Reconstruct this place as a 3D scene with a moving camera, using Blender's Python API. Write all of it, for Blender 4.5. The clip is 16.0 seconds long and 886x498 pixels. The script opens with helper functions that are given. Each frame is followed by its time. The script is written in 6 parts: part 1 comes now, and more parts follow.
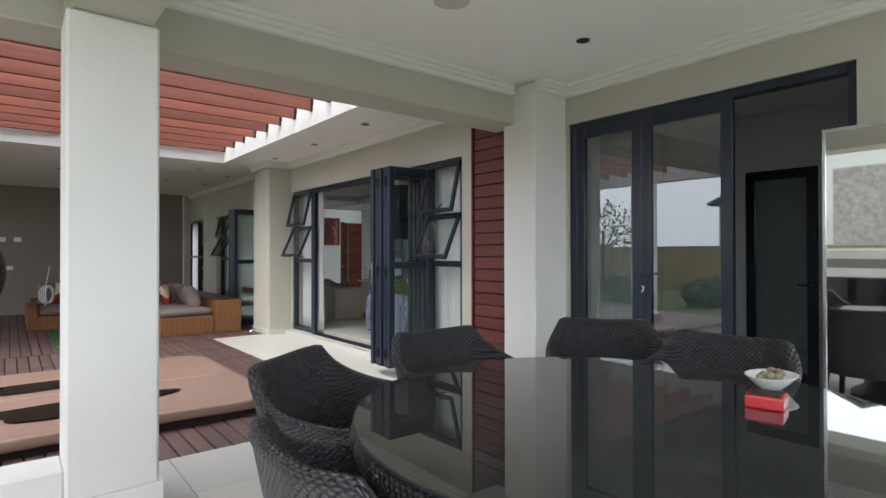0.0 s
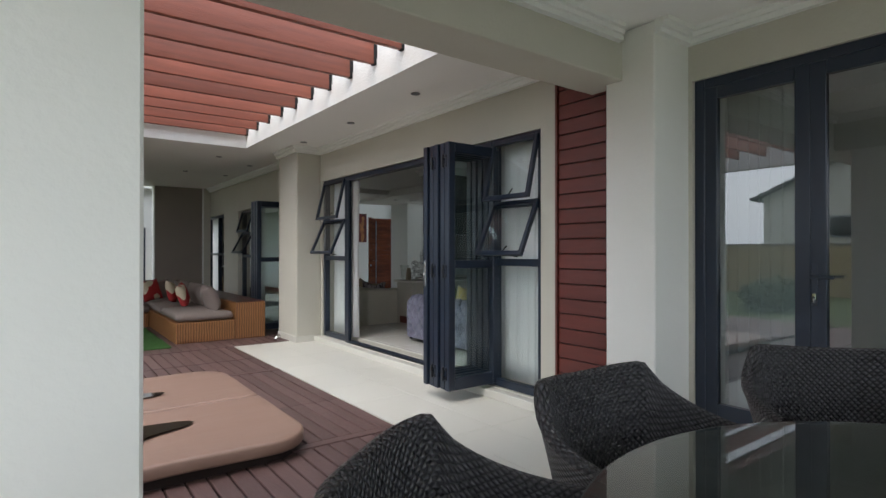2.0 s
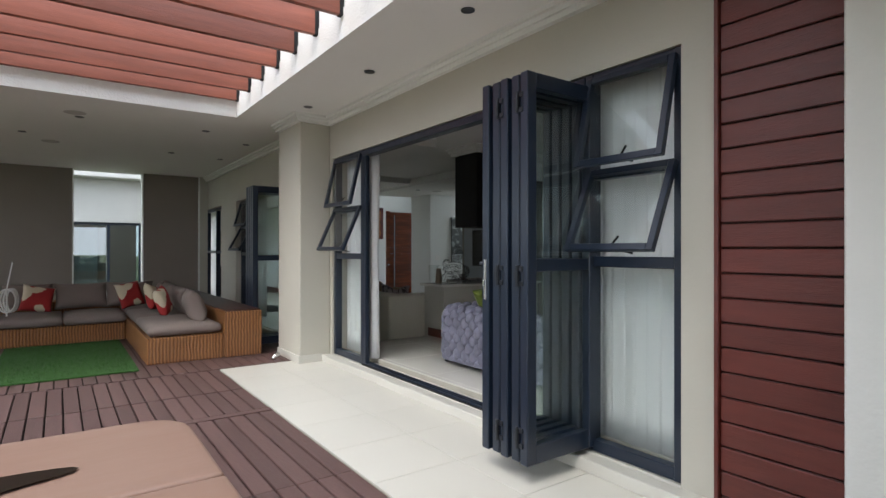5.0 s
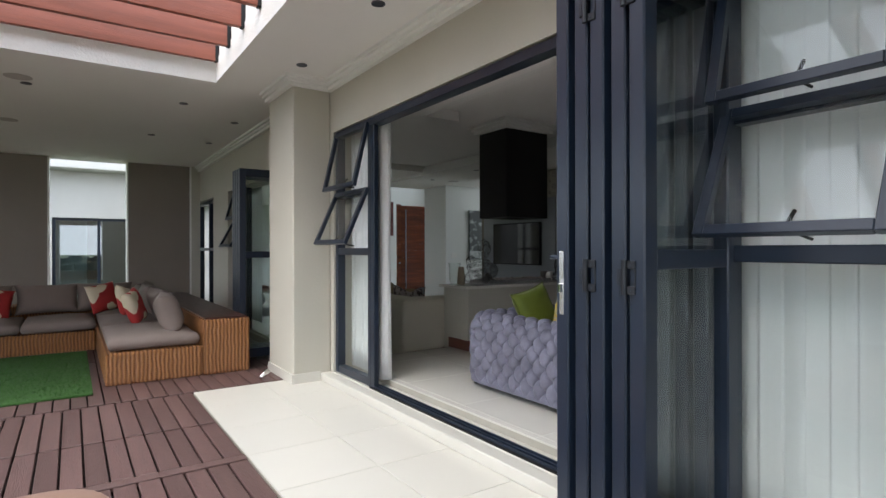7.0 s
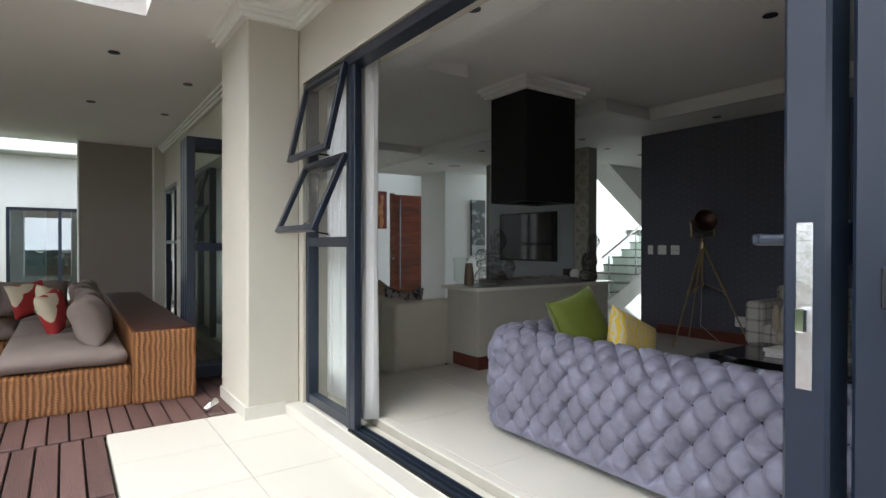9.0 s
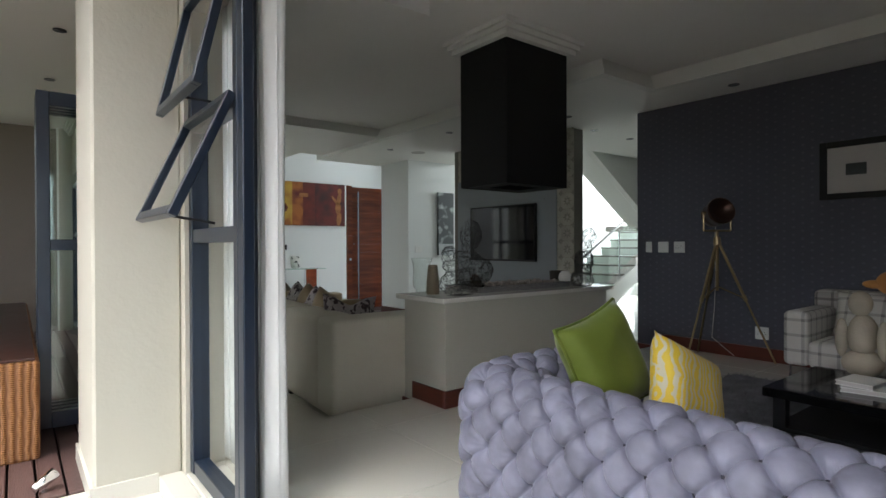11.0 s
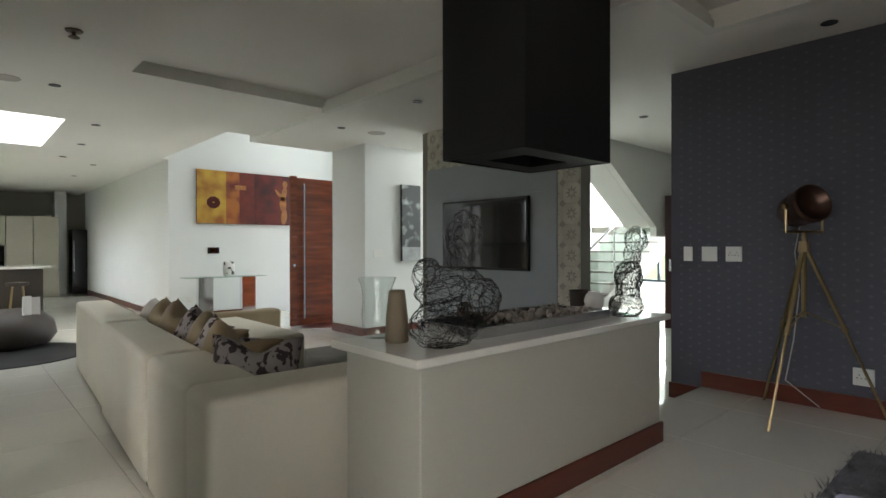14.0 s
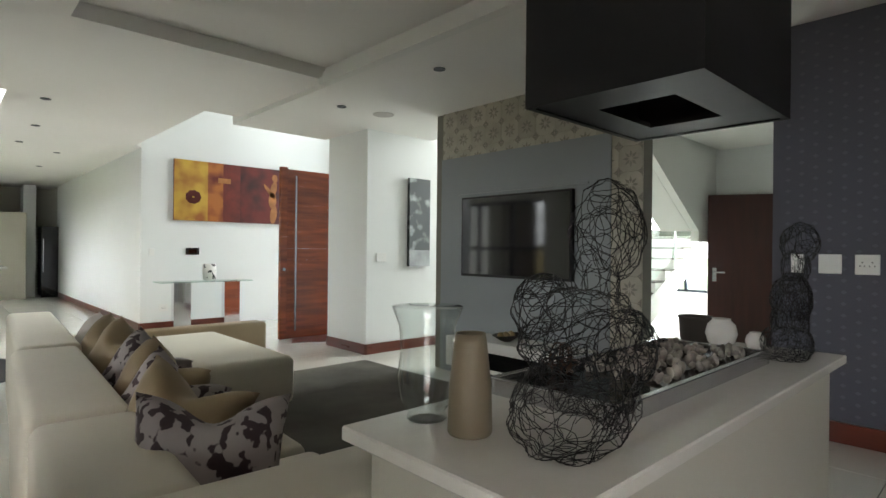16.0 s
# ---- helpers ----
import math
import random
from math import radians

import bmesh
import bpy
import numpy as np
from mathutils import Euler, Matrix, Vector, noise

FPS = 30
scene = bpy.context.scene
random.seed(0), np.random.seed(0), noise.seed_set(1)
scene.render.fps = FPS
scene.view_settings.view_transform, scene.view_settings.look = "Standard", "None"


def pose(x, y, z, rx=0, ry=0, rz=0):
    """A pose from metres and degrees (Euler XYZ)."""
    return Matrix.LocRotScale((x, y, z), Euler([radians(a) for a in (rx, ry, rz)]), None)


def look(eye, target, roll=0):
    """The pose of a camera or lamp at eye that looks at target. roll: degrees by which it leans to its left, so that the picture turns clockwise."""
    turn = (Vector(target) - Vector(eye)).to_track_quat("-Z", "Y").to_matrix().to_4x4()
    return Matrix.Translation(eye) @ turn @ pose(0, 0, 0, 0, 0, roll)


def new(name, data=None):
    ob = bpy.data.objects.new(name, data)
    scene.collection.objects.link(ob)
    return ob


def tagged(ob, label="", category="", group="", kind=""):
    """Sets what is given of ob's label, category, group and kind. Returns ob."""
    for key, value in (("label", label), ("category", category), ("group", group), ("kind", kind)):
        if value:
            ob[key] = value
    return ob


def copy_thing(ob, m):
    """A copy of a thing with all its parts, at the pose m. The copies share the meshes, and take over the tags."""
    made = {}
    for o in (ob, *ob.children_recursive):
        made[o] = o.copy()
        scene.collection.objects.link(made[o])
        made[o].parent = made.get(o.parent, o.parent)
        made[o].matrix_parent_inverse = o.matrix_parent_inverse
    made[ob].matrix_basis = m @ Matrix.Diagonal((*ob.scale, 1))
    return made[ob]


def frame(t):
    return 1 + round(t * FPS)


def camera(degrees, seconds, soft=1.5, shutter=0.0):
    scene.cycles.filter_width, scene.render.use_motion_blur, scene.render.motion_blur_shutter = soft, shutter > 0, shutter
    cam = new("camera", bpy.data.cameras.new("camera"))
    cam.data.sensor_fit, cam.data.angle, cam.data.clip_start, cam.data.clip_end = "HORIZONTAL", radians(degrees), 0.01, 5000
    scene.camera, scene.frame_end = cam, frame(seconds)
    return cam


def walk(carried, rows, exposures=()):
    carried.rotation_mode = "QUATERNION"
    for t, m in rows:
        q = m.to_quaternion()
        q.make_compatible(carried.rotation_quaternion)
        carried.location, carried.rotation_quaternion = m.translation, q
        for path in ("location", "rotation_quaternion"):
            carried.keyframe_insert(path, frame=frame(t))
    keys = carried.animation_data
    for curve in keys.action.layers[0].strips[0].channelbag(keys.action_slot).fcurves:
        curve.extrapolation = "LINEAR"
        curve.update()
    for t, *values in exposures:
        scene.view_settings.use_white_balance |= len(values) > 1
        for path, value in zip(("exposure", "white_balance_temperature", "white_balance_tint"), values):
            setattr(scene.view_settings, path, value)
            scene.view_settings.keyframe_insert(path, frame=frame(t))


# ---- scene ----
cam = camera(78.6, 16.0)
PATH = [
    (0, (-0.109, -0.557, 1.375), (1.142, 1.003, 1.389), -0.1),
    (0.5, (0.0, -0.269, 1.38), (1.229, 1.308, 1.391), 0.1),
    (1, (0.101, 0.036, 1.376), (1.318, 1.624, 1.383), -0.1),
    (1.5, (0.156, 0.335, 1.369), (1.363, 1.93, 1.377), -0.0),
    (2, (0.226, 0.622, 1.355), (1.424, 2.224, 1.363), -0.0),
    (2.5, (0.308, 0.903, 1.338), (1.499, 2.51, 1.348), -0.0),
    (3, (0.394, 1.173, 1.333), (1.577, 2.785, 1.346), 0.0),
    (3.5, (0.519, 1.433, 1.334), (1.697, 3.05, 1.347), 0.1),
    (4, (0.678, 1.69, 1.324), (1.847, 3.313, 1.337), 0.1),
    (6.5, (1.439, 3.06, 1.318), (2.581, 4.703, 1.312), -0.0),
    (7, (1.569, 3.321, 1.272), (2.7, 4.971, 1.273), -0.1),
    (7.5, (1.708, 3.601, 1.265), (2.835, 5.253, 1.257), -0.1),
    (8, (1.878, 3.896, 1.268), (3.008, 5.546, 1.249), -0.1),
    (8.5, (2.058, 4.176, 1.251), (3.194, 5.822, 1.234), -0.0),
    (11, (3.016, 5.385, 1.203), (4.255, 6.954, 1.19), -0.2),
    (11.5, (3.221, 5.602, 1.212), (4.496, 7.142, 1.196), -0.2),
    (12, (3.408, 5.834, 1.219), (4.714, 7.348, 1.205), -0.2),
    (12.5, (3.581, 6.057, 1.214), (4.906, 7.555, 1.205), -0.2),
    (13, (3.737, 6.276, 1.217), (5.073, 7.765, 1.209), -0.2),
    (13.5, (3.872, 6.496, 1.228), (5.214, 7.978, 1.219), -0.1),
    (14, (4.014, 6.715, 1.241), (5.361, 8.193, 1.231), -0.1),
    (14.5, (4.147, 6.949, 1.251), (5.5, 8.422, 1.244), -0.1),
    (15, (4.294, 7.195, 1.256), (5.651, 8.664, 1.25), 0.1),
    (15.5, (4.424, 7.431, 1.251), (5.786, 8.896, 1.249), 0.2),
    (16, (4.526, 7.664, 1.238), (5.894, 9.123, 1.241), 0.6),
]
walk(cam, [(t, look(eye, target, roll)) for t, eye, target, roll in PATH],
     [(0, 1.15, 6400, 10), (1, 1.06, 6400, 10), (2.5, 0.85, 6400, 9), (4, 1.0, 6400, 9), (7, 1.3, 6400, 10), (8.5, 1.55, 6400, 9), (11, 1.92, 6450, 8), (12.5, 2.15, 6700, 8), (14, 2.6, 6850, 8), (16, 2.95, 6850, 8)])
# ---- world, sun, lamps ----
world = bpy.data.worlds.new("overcast")
scene.world = world
world.use_nodes = True
wn = world.node_tree
bg = wn.nodes["Background"]
sky = wn.nodes.new("ShaderNodeTexSky")
sky.sky_type, sky.sun_disc = "NISHITA", False
sky.sun_elevation, sky.sun_rotation = radians(55), radians(250)
sky.air_density, sky.dust_density, sky.ozone_density = 1.0, 6.0, 1.0
cloud = wn.nodes.new("ShaderNodeMix")
cloud.data_type = "RGBA"
cloud.inputs[0].default_value = 0.72
cloud.inputs[7].default_value = (9.3, 10.0, 11.0, 1)
wn.links.new(sky.outputs[0], cloud.inputs[6])
wn.links.new(cloud.outputs[2], bg.inputs[0])
bg.inputs[1].default_value = 0.15

sun = new("sun", bpy.data.lights.new("sun", "SUN"))
sun.data.energy, sun.data.angle, sun.data.color = 0.75, radians(25), (1.0, 0.97, 0.92)
sun.matrix_world = look((0, 0, 20), (8.5, 3.0, 0))


def window_lamp(name, at, to, w, h, power, color=(0.92, 0.97, 1.0)):
    lamp = new(name, bpy.data.lights.new(name, "AREA"))
    lamp.data.shape, lamp.data.size, lamp.data.size_y = "RECTANGLE", w, h
    lamp.data.energy, lamp.data.color = power, color
    lamp.matrix_world = look(at, to)
    return lamp


window_lamp("stair_window_light", (14.66, 11.6, 2.45), (8.0, 11.0, 1.6), 2.2, 3.6, 95)
# Fill from an unseen source, added to brighten the entrance void.
window_lamp("void_fill_light", (9.95, 15.1, 4.3), (7.2, 15.6, 0.8), 1.3, 0.95, 5)


# ---- materials ----
def mat(name, color, rough=0.6, metal=0.0, vary=0.12, scale=3.0, bump=0.05, bump_scale=60.0, spec=0.5, coat=0.0, stretch=(1, 1, 1), rand=0.0, color2=None):
    m = bpy.data.materials.new(name)
    m.use_nodes = True
    nt = m.node_tree
    b = nt.nodes["Principled BSDF"]
    b.inputs["Roughness"].default_value, b.inputs["Metallic"].default_value = rough, metal
    b.inputs["Specular IOR Level"].default_value, b.inputs["Coat Weight"].default_value = spec, coat
    tc = nt.nodes.new("ShaderNodeTexCoord")
    mp = nt.nodes.new("ShaderNodeMapping")
    mp.inputs["Scale"].default_value = stretch
    nt.links.new(tc.outputs["Object"], mp.inputs[0])
    if rand:
        info = nt.nodes.new("ShaderNodeObjectInfo")
        far_off = nt.nodes.new("ShaderNodeVectorMath")
        far_off.operation = "SCALE"
        far_off.inputs[0].default_value = (37.0, 53.0, 71.0)
        nt.links.new(info.outputs["Random"], far_off.inputs["Scale"])
        nt.links.new(far_off.outputs[0], mp.inputs["Location"])
    n1 = nt.nodes.new("ShaderNodeTexNoise")
    n1.inputs["Scale"].default_value, n1.inputs["Detail"].default_value = scale, 6
    nt.links.new(mp.outputs[0], n1.inputs["Vector"])
    ramp = nt.nodes.new("ShaderNodeMix")
    ramp.data_type = "RGBA"
    dark = color2 or tuple(c * (1 - 2 * vary) for c in color)
    ramp.inputs[6].default_value = (*dark, 1)
    ramp.inputs[7].default_value = (*(min(1, c * (1 + vary)) for c in color), 1) if not color2 else (*color, 1)
    nt.links.new(n1.outputs[0], ramp.inputs[0])
    out = ramp.outputs[2]
    if rand:
        oi = nt.nodes.new("ShaderNodeObjectInfo")
        mr = nt.nodes.new("ShaderNodeMapRange")
        mr.inputs[3].default_value, mr.inputs[4].default_value = 1 - rand, 1 + rand
        nt.links.new(oi.outputs["Random"], mr.inputs[0])
        hs = nt.nodes.new("ShaderNodeHueSaturation")
        nt.links.new(mr.outputs[0], hs.inputs["Value"])
        nt.links.new(out, hs.inputs["Color"])
        out = hs.outputs[0]
    nt.links.new(out, b.inputs["Base Color"])
    n2 = nt.nodes.new("ShaderNodeTexNoise")
    n2.inputs["Scale"].default_value, n2.inputs["Detail"].default_value = bump_scale, 4
    nt.links.new(mp.outputs[0], n2.inputs["Vector"])
    bp = nt.nodes.new("ShaderNodeBump")
    bp.inputs["Strength"].default_value, bp.inputs["Distance"].default_value = bump, 0.02
    nt.links.new(n2.outputs[0], bp.inputs["Height"])
    nt.links.new(bp.outputs[0], b.inputs["Normal"])
    rr = nt.nodes.new("ShaderNodeMapRange")
    rr.inputs[3].default_value, rr.inputs[4].default_value = max(0.015, rough - min(0.06, vary * 0.4)), min(1, rough + min(0.06, vary * 0.4))
    nt.links.new(n1.outputs[0], rr.inputs[0])
    nt.links.new(rr.outputs[0], b.inputs["Roughness"])
    return m


def woven(name, c_high, c_low, freq, rough=0.5, strength=0.8, ribs=False):
    """Strands over and under one another, from two crossed waves along the mesh's own uv."""
    m = mat(name, c_high, rough, bump=0.0)
    nt = m.node_tree
    b = nt.nodes["Principled BSDF"]
    uv = nt.nodes.new("ShaderNodeUVMap")
    waves = []
    for axis in ("X", "Y"):
        w = nt.nodes.new("ShaderNodeTexWave")
        w.bands_direction = axis
        w.inputs["Scale"].default_value = freq if axis == "X" or not ribs else freq * 3.2
        w.inputs["Distortion"].default_value, w.inputs["Detail"].default_value = (2.6 if ribs else 0.4), 1
        nt.links.new(uv.outputs[0], w.inputs["Vector"])
        waves.append(w)
    sub = nt.nodes.new("ShaderNodeMath")
    sub.operation = "SUBTRACT"
    nt.links.new(waves[0].outputs["Fac"], sub.inputs[0])
    nt.links.new(waves[1].outputs["Fac"], sub.inputs[1])
    ab = nt.nodes.new("ShaderNodeMath")
    ab.operation = "ABSOLUTE"
    nt.links.new(sub.outputs[0], ab.inputs[0])
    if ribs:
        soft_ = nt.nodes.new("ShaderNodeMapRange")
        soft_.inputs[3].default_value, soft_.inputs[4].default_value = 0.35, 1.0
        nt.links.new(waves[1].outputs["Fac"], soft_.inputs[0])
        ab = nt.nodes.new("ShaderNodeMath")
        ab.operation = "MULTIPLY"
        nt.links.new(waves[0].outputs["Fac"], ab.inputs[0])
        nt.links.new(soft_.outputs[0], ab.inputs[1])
    # Groove shade is painted: colour drops to c_low where the weave lies low.
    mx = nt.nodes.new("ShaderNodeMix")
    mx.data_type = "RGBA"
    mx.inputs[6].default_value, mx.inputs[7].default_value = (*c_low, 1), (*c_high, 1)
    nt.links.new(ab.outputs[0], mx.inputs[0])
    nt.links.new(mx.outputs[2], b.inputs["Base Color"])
    bp = nt.nodes.new("ShaderNodeBump")
    bp.inputs["Strength"].default_value, bp.inputs["Distance"].default_value = strength, 0.01
    nt.links.new(ab.outputs[0], bp.inputs["Height"])
    nt.links.new(bp.outputs[0], b.inputs["Normal"])
    return m


def glass(name, tint=(0.93, 0.97, 0.96), rough=0.0, base=0.05):
    m = bpy.data.materials.new(name)
    m.use_nodes = True
    nt = m.node_tree
    nt.nodes.remove(nt.nodes["Principled BSDF"])
    lw = nt.nodes.new("ShaderNodeLayerWeight")
    lw.inputs[0].default_value = 0.5
    pw = nt.nodes.new("ShaderNodeMath")
    pw.operation = "POWER"
    pw.inputs[1].default_value = 3.5
    nt.links.new(lw.outputs["Facing"], pw.inputs[0])
    boost = nt.nodes.new("ShaderNodeMath")
    boost.operation = "MULTIPLY_ADD"
    boost.inputs[1].default_value, boost.inputs[2].default_value = 0.9, base
    boost.use_clamp = True
    nt.links.new(pw.outputs[0], boost.inputs[0])
    tr = nt.nodes.new("ShaderNodeBsdfTransparent")
    tr.inputs[0].default_value = (*tint, 1)
    gl = nt.nodes.new("ShaderNodeBsdfGlossy")
    gl.inputs["Roughness"].default_value = rough
    mx = nt.nodes.new("ShaderNodeMixShader")
    nt.links.new(boost.outputs[0], mx.inputs[0])
    nt.links.new(tr.outputs[0], mx.inputs[1])
    nt.links.new(gl.outputs[0], mx.inputs[2])
    nt.links.new(mx.outputs[0], nt.nodes["Material Output"].inputs[0])
    return m


def emitter(name, color, strength):
    m = bpy.data.materials.new(name)
    m.use_nodes = True
    b = m.node_tree.nodes["Principled BSDF"]
    b.inputs["Base Color"].default_value = (*color, 1)
    b.inputs["Emission Color"].default_value, b.inputs["Emission Strength"].default_value = (*color, 1), strength
    return m


M = dict(
    plaster=mat("khaki_plaster", (0.52, 0.50, 0.43), 0.85, vary=0.05, scale=1.5, bump=0.12, bump_scale=35),
    light_plaster=mat("pale_grey_plaster", (0.78, 0.775, 0.73), 0.75, vary=0.05, scale=1.2, bump=0.12, bump_scale=35),
    brown_wall=mat("taupe_brown_plaster", (0.255, 0.22, 0.19), 0.85, vary=0.06, scale=1.5, bump=0.1, bump_scale=40),
    white=mat("white_paint", (0.80, 0.80, 0.77), 0.7, vary=0.03, scale=1.0, bump=0.03, bump_scale=50),
    pale_render=mat("weathered_pale_render", (0.56, 0.56, 0.54), 0.85, vary=0.08, scale=1.0, bump=0.06),
    fascia=mat("white_roughcast", (0.82, 0.82, 0.80), 0.85, vary=0.06, scale=3.0, bump=0.35, bump_scale=45),
    ceiling=mat("white_ceiling_paint", (0.86, 0.85, 0.82), 0.85, vary=0.03, scale=0.8, bump=0.02),
    inner_wall=mat("white_interior_paint", (0.78, 0.80, 0.79), 0.75, vary=0.03, scale=0.8, bump=0.03),
    plinth=mat("greige_paint", (0.50, 0.49, 0.425), 0.75, vary=0.05, scale=1.2, bump=0.06, bump_scale=40),
    navy=mat("dark_indigo_wallpaper", (0.090, 0.093, 0.120), 0.75, vary=0.12, scale=1.5, bump=0.1, bump_scale=80),
    navy_motif=mat("indigo_motif", (0.110, 0.113, 0.148), 0.45, vary=0.1),
    tile=mat("cream_porcelain_tile", (0.60, 0.585, 0.53), 0.32, vary=0.015, scale=2.0, bump=0.02, rand=0.02),
    grout=mat("grey_grout", (0.42, 0.40, 0.34), 0.9, vary=0.1, scale=8),
    floor_tile=mat("polished_ivory_tile", (0.66, 0.65, 0.59), 0.07, vary=0.04, scale=1.5, bump=0.004, bump_scale=4, rand=0.015),
    deck=mat("wine_brown_deck_board", (0.125, 0.072, 0.066), 0.5, vary=0.22, scale=5.0, bump=0.25, bump_scale=30, stretch=(6, 0.6, 6), rand=0.18),
    # Near-black that paints shade into deck gaps, cladding gaps and the spa rim.
    gap_shade=mat("near_black_gap_shade", (0.02, 0.012, 0.01), 0.9),
    slat=mat("red_stained_timber", (0.27, 0.078, 0.045), 0.42, vary=0.25, scale=4.0, bump=0.15, bump_scale=25, stretch=(0.5, 6, 6), rand=0.25),
    clad=mat("oxblood_cladding_board", (0.125, 0.025, 0.018), 0.34, vary=0.2, scale=4.0, bump=0.15, bump_scale=30, stretch=(6, 0.7, 6), rand=0.12),
    alu=mat("anthracite_aluminium", (0.011, 0.019, 0.036), 0.30, vary=0.08, spec=0.5, bump=0.02),
    alu_light=mat("brushed_aluminium", (0.55, 0.56, 0.58), 0.35, metal=0.9, vary=0.06),
    chrome=mat("chrome", (0.8, 0.8, 0.82), 0.08, metal=1.0, vary=0.02, bump=0),
    brass=mat("brass", (0.36, 0.27, 0.15), 0.3, metal=1.0, vary=0.08, bump=0.02),
    bronze=mat("aged_copper", (0.10, 0.055, 0.04), 0.3, metal=0.7, vary=0.25),
    black=mat("matt_black_steel", (0.010, 0.010, 0.011), 0.55, spec=0.3, vary=0.1, bump=0.01),
    gloss_black=mat("gloss_black", (0.006, 0.006, 0.007), 0.06, vary=0.05, bump=0),
    glass=glass("clear_glass"),
    glass_dark=glass("grey_tinted_glass", (0.55, 0.62, 0.62), base=0.22),
    glass_thin=glass("thin_vase_glass", (0.94, 0.97, 0.96), base=0.10),
    glass_green=glass("green_edge_glass", (0.80, 0.93, 0.88)),
    mirror=mat("mirror", (0.92, 0.93, 0.93), 0.02, metal=1.0, vary=0.0, bump=0),
    wicker_dark=woven("black_resin_wicker", (0.070, 0.068, 0.074), (0.010, 0.010, 0.011), 4.2, 0.42, 0.9),
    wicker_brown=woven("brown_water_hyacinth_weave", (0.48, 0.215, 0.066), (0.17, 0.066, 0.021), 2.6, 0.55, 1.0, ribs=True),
    cushion=mat("mushroom_canvas", (0.215, 0.175, 0.155), 0.95, vary=0.12, scale=2.5, bump=0.25, bump_scale=9),
    seat_pad=mat("pale_grey_canvas", (0.55, 0.52, 0.50), 0.95, vary=0.06, bump=0.2, bump_scale=12),
    floral=mat("cream_cotton", (0.70, 0.60, 0.42), 0.9, vary=0.08, bump=0.15, bump_scale=10),
    red_print=mat("red_rose_print", (0.36, 0.03, 0.025), 0.9, vary=0.25, scale=14, bump=0.1),
    grass=mat("artificial_turf", (0.055, 0.165, 0.03), 0.95, vary=0.35, scale=30, bump=0.9, bump_scale=220),
    spa=mat("brown_vinyl_cover", (0.235, 0.14, 0.105), 0.42, vary=0.4, scale=1.6, bump=0.16, bump_scale=5, stretch=(0.5, 1.4, 1), color2=(0.28, 0.18, 0.14)),
    water=mat("rain_puddle", (0.02, 0.013, 0.01), 0.03, vary=0.05, bump=0),
    velvet=mat("silver_lilac_velvet", (0.20, 0.20, 0.27), 0.55, vary=0.35, scale=9, bump=0.15, bump_scale=20),
    green_velvet=mat("olive_green_velvet", (0.125, 0.165, 0.014), 0.75, vary=0.22, scale=3.5, bump=0.15, bump_scale=8),
    yellow=mat("mustard_yellow_satin", (0.66, 0.47, 0.045), 0.6, vary=0.15, scale=4, bump=0.1, bump_scale=8),
    silver_print=mat("silver_leaf_print", (0.52, 0.47, 0.33), 0.5, vary=0.1),
    cream=mat("cream_faux_leather", (0.66, 0.62, 0.52), 0.55, vary=0.06, scale=2.0, bump=0.08, bump_scale=14),
    tan=mat("bronze_tan_cushion_cloth", (0.27, 0.20, 0.115), 0.6, vary=0.15, scale=3, bump=0.15, bump_scale=9),
    print_cloth=mat("pale_lilac_cloth", (0.42, 0.38, 0.37), 0.8, vary=0.1, bump=0.1, bump_scale=12),
    print_dark=mat("dark_petal_print", (0.035, 0.022, 0.03), 0.8, vary=0.2),
    rug=mat("brown_grey_shag", (0.125, 0.115, 0.095), 0.98, vary=0.4, scale=2.5, bump=1.0, bump_scale=120),
    rug_grey=mat("silver_grey_shag", (0.20, 0.20, 0.22), 0.98, vary=0.4, scale=9, bump=1.0, bump_scale=110),
    quartz=mat("white_quartz", (0.72, 0.71, 0.66), 0.12, vary=0.03, scale=20, bump=0),
    skirt=mat("mahogany_skirting", (0.13, 0.028, 0.016), 0.3, vary=0.25, scale=3, stretch=(1, 1, 8), bump=0.03),
    door=mat("meranti_door_board", (0.27, 0.055, 0.016), 0.25, vary=0.45, scale=2.2, bump=0.06, bump_scale=20, stretch=(0.9, 1, 9), rand=0.12),
    door_dark=mat("dark_mahogany", (0.055, 0.013, 0.009), 0.35, vary=0.3, scale=3, stretch=(6, 6, 0.7)),
    curtain=mat("white_sheer_curtain", (0.70, 0.71, 0.71), 0.9, vary=0.03, bump=0.05),
    panel_grey=mat("blue_grey_panel", (0.24, 0.265, 0.285), 0.4, vary=0.05, scale=1.0, bump=0.02),
    tilework=mat("patterned_cement_tile", (0.44, 0.41, 0.345), 0.6, vary=0.18, scale=7, bump=0.05, rand=0.1),
    motif=mat("tile_motif_grey", (0.27, 0.25, 0.215), 0.6, vary=0.2, scale=9),
    concrete=mat("grey_brown_plaster", (0.20, 0.19, 0.165), 0.8, vary=0.15, scale=3),
    stone=mat("pale_pebble", (0.38, 0.335, 0.30), 0.75, vary=0.3, scale=9, bump=0.3, rand=0.25),
    steel_wire=mat("dark_wire", (0.018, 0.017, 0.018), 0.45, metal=0.6, vary=0.1, bump=0),
    taupe_vase=mat("taupe_ceramic", (0.25, 0.205, 0.14), 0.55, vary=0.1),
    porcelain=mat("white_porcelain", (0.78, 0.77, 0.74), 0.25, vary=0.03),
    dark_pot=mat("dark_brown_pot", (0.04, 0.032, 0.026), 0.6, vary=0.2),
    gold=mat("canvas_gold_paint", (0.52, 0.32, 0.055), 0.6, vary=0.35, scale=4),
    crimson=mat("canvas_crimson_paint", (0.16, 0.018, 0.010), 0.55, vary=0.5, scale=5),
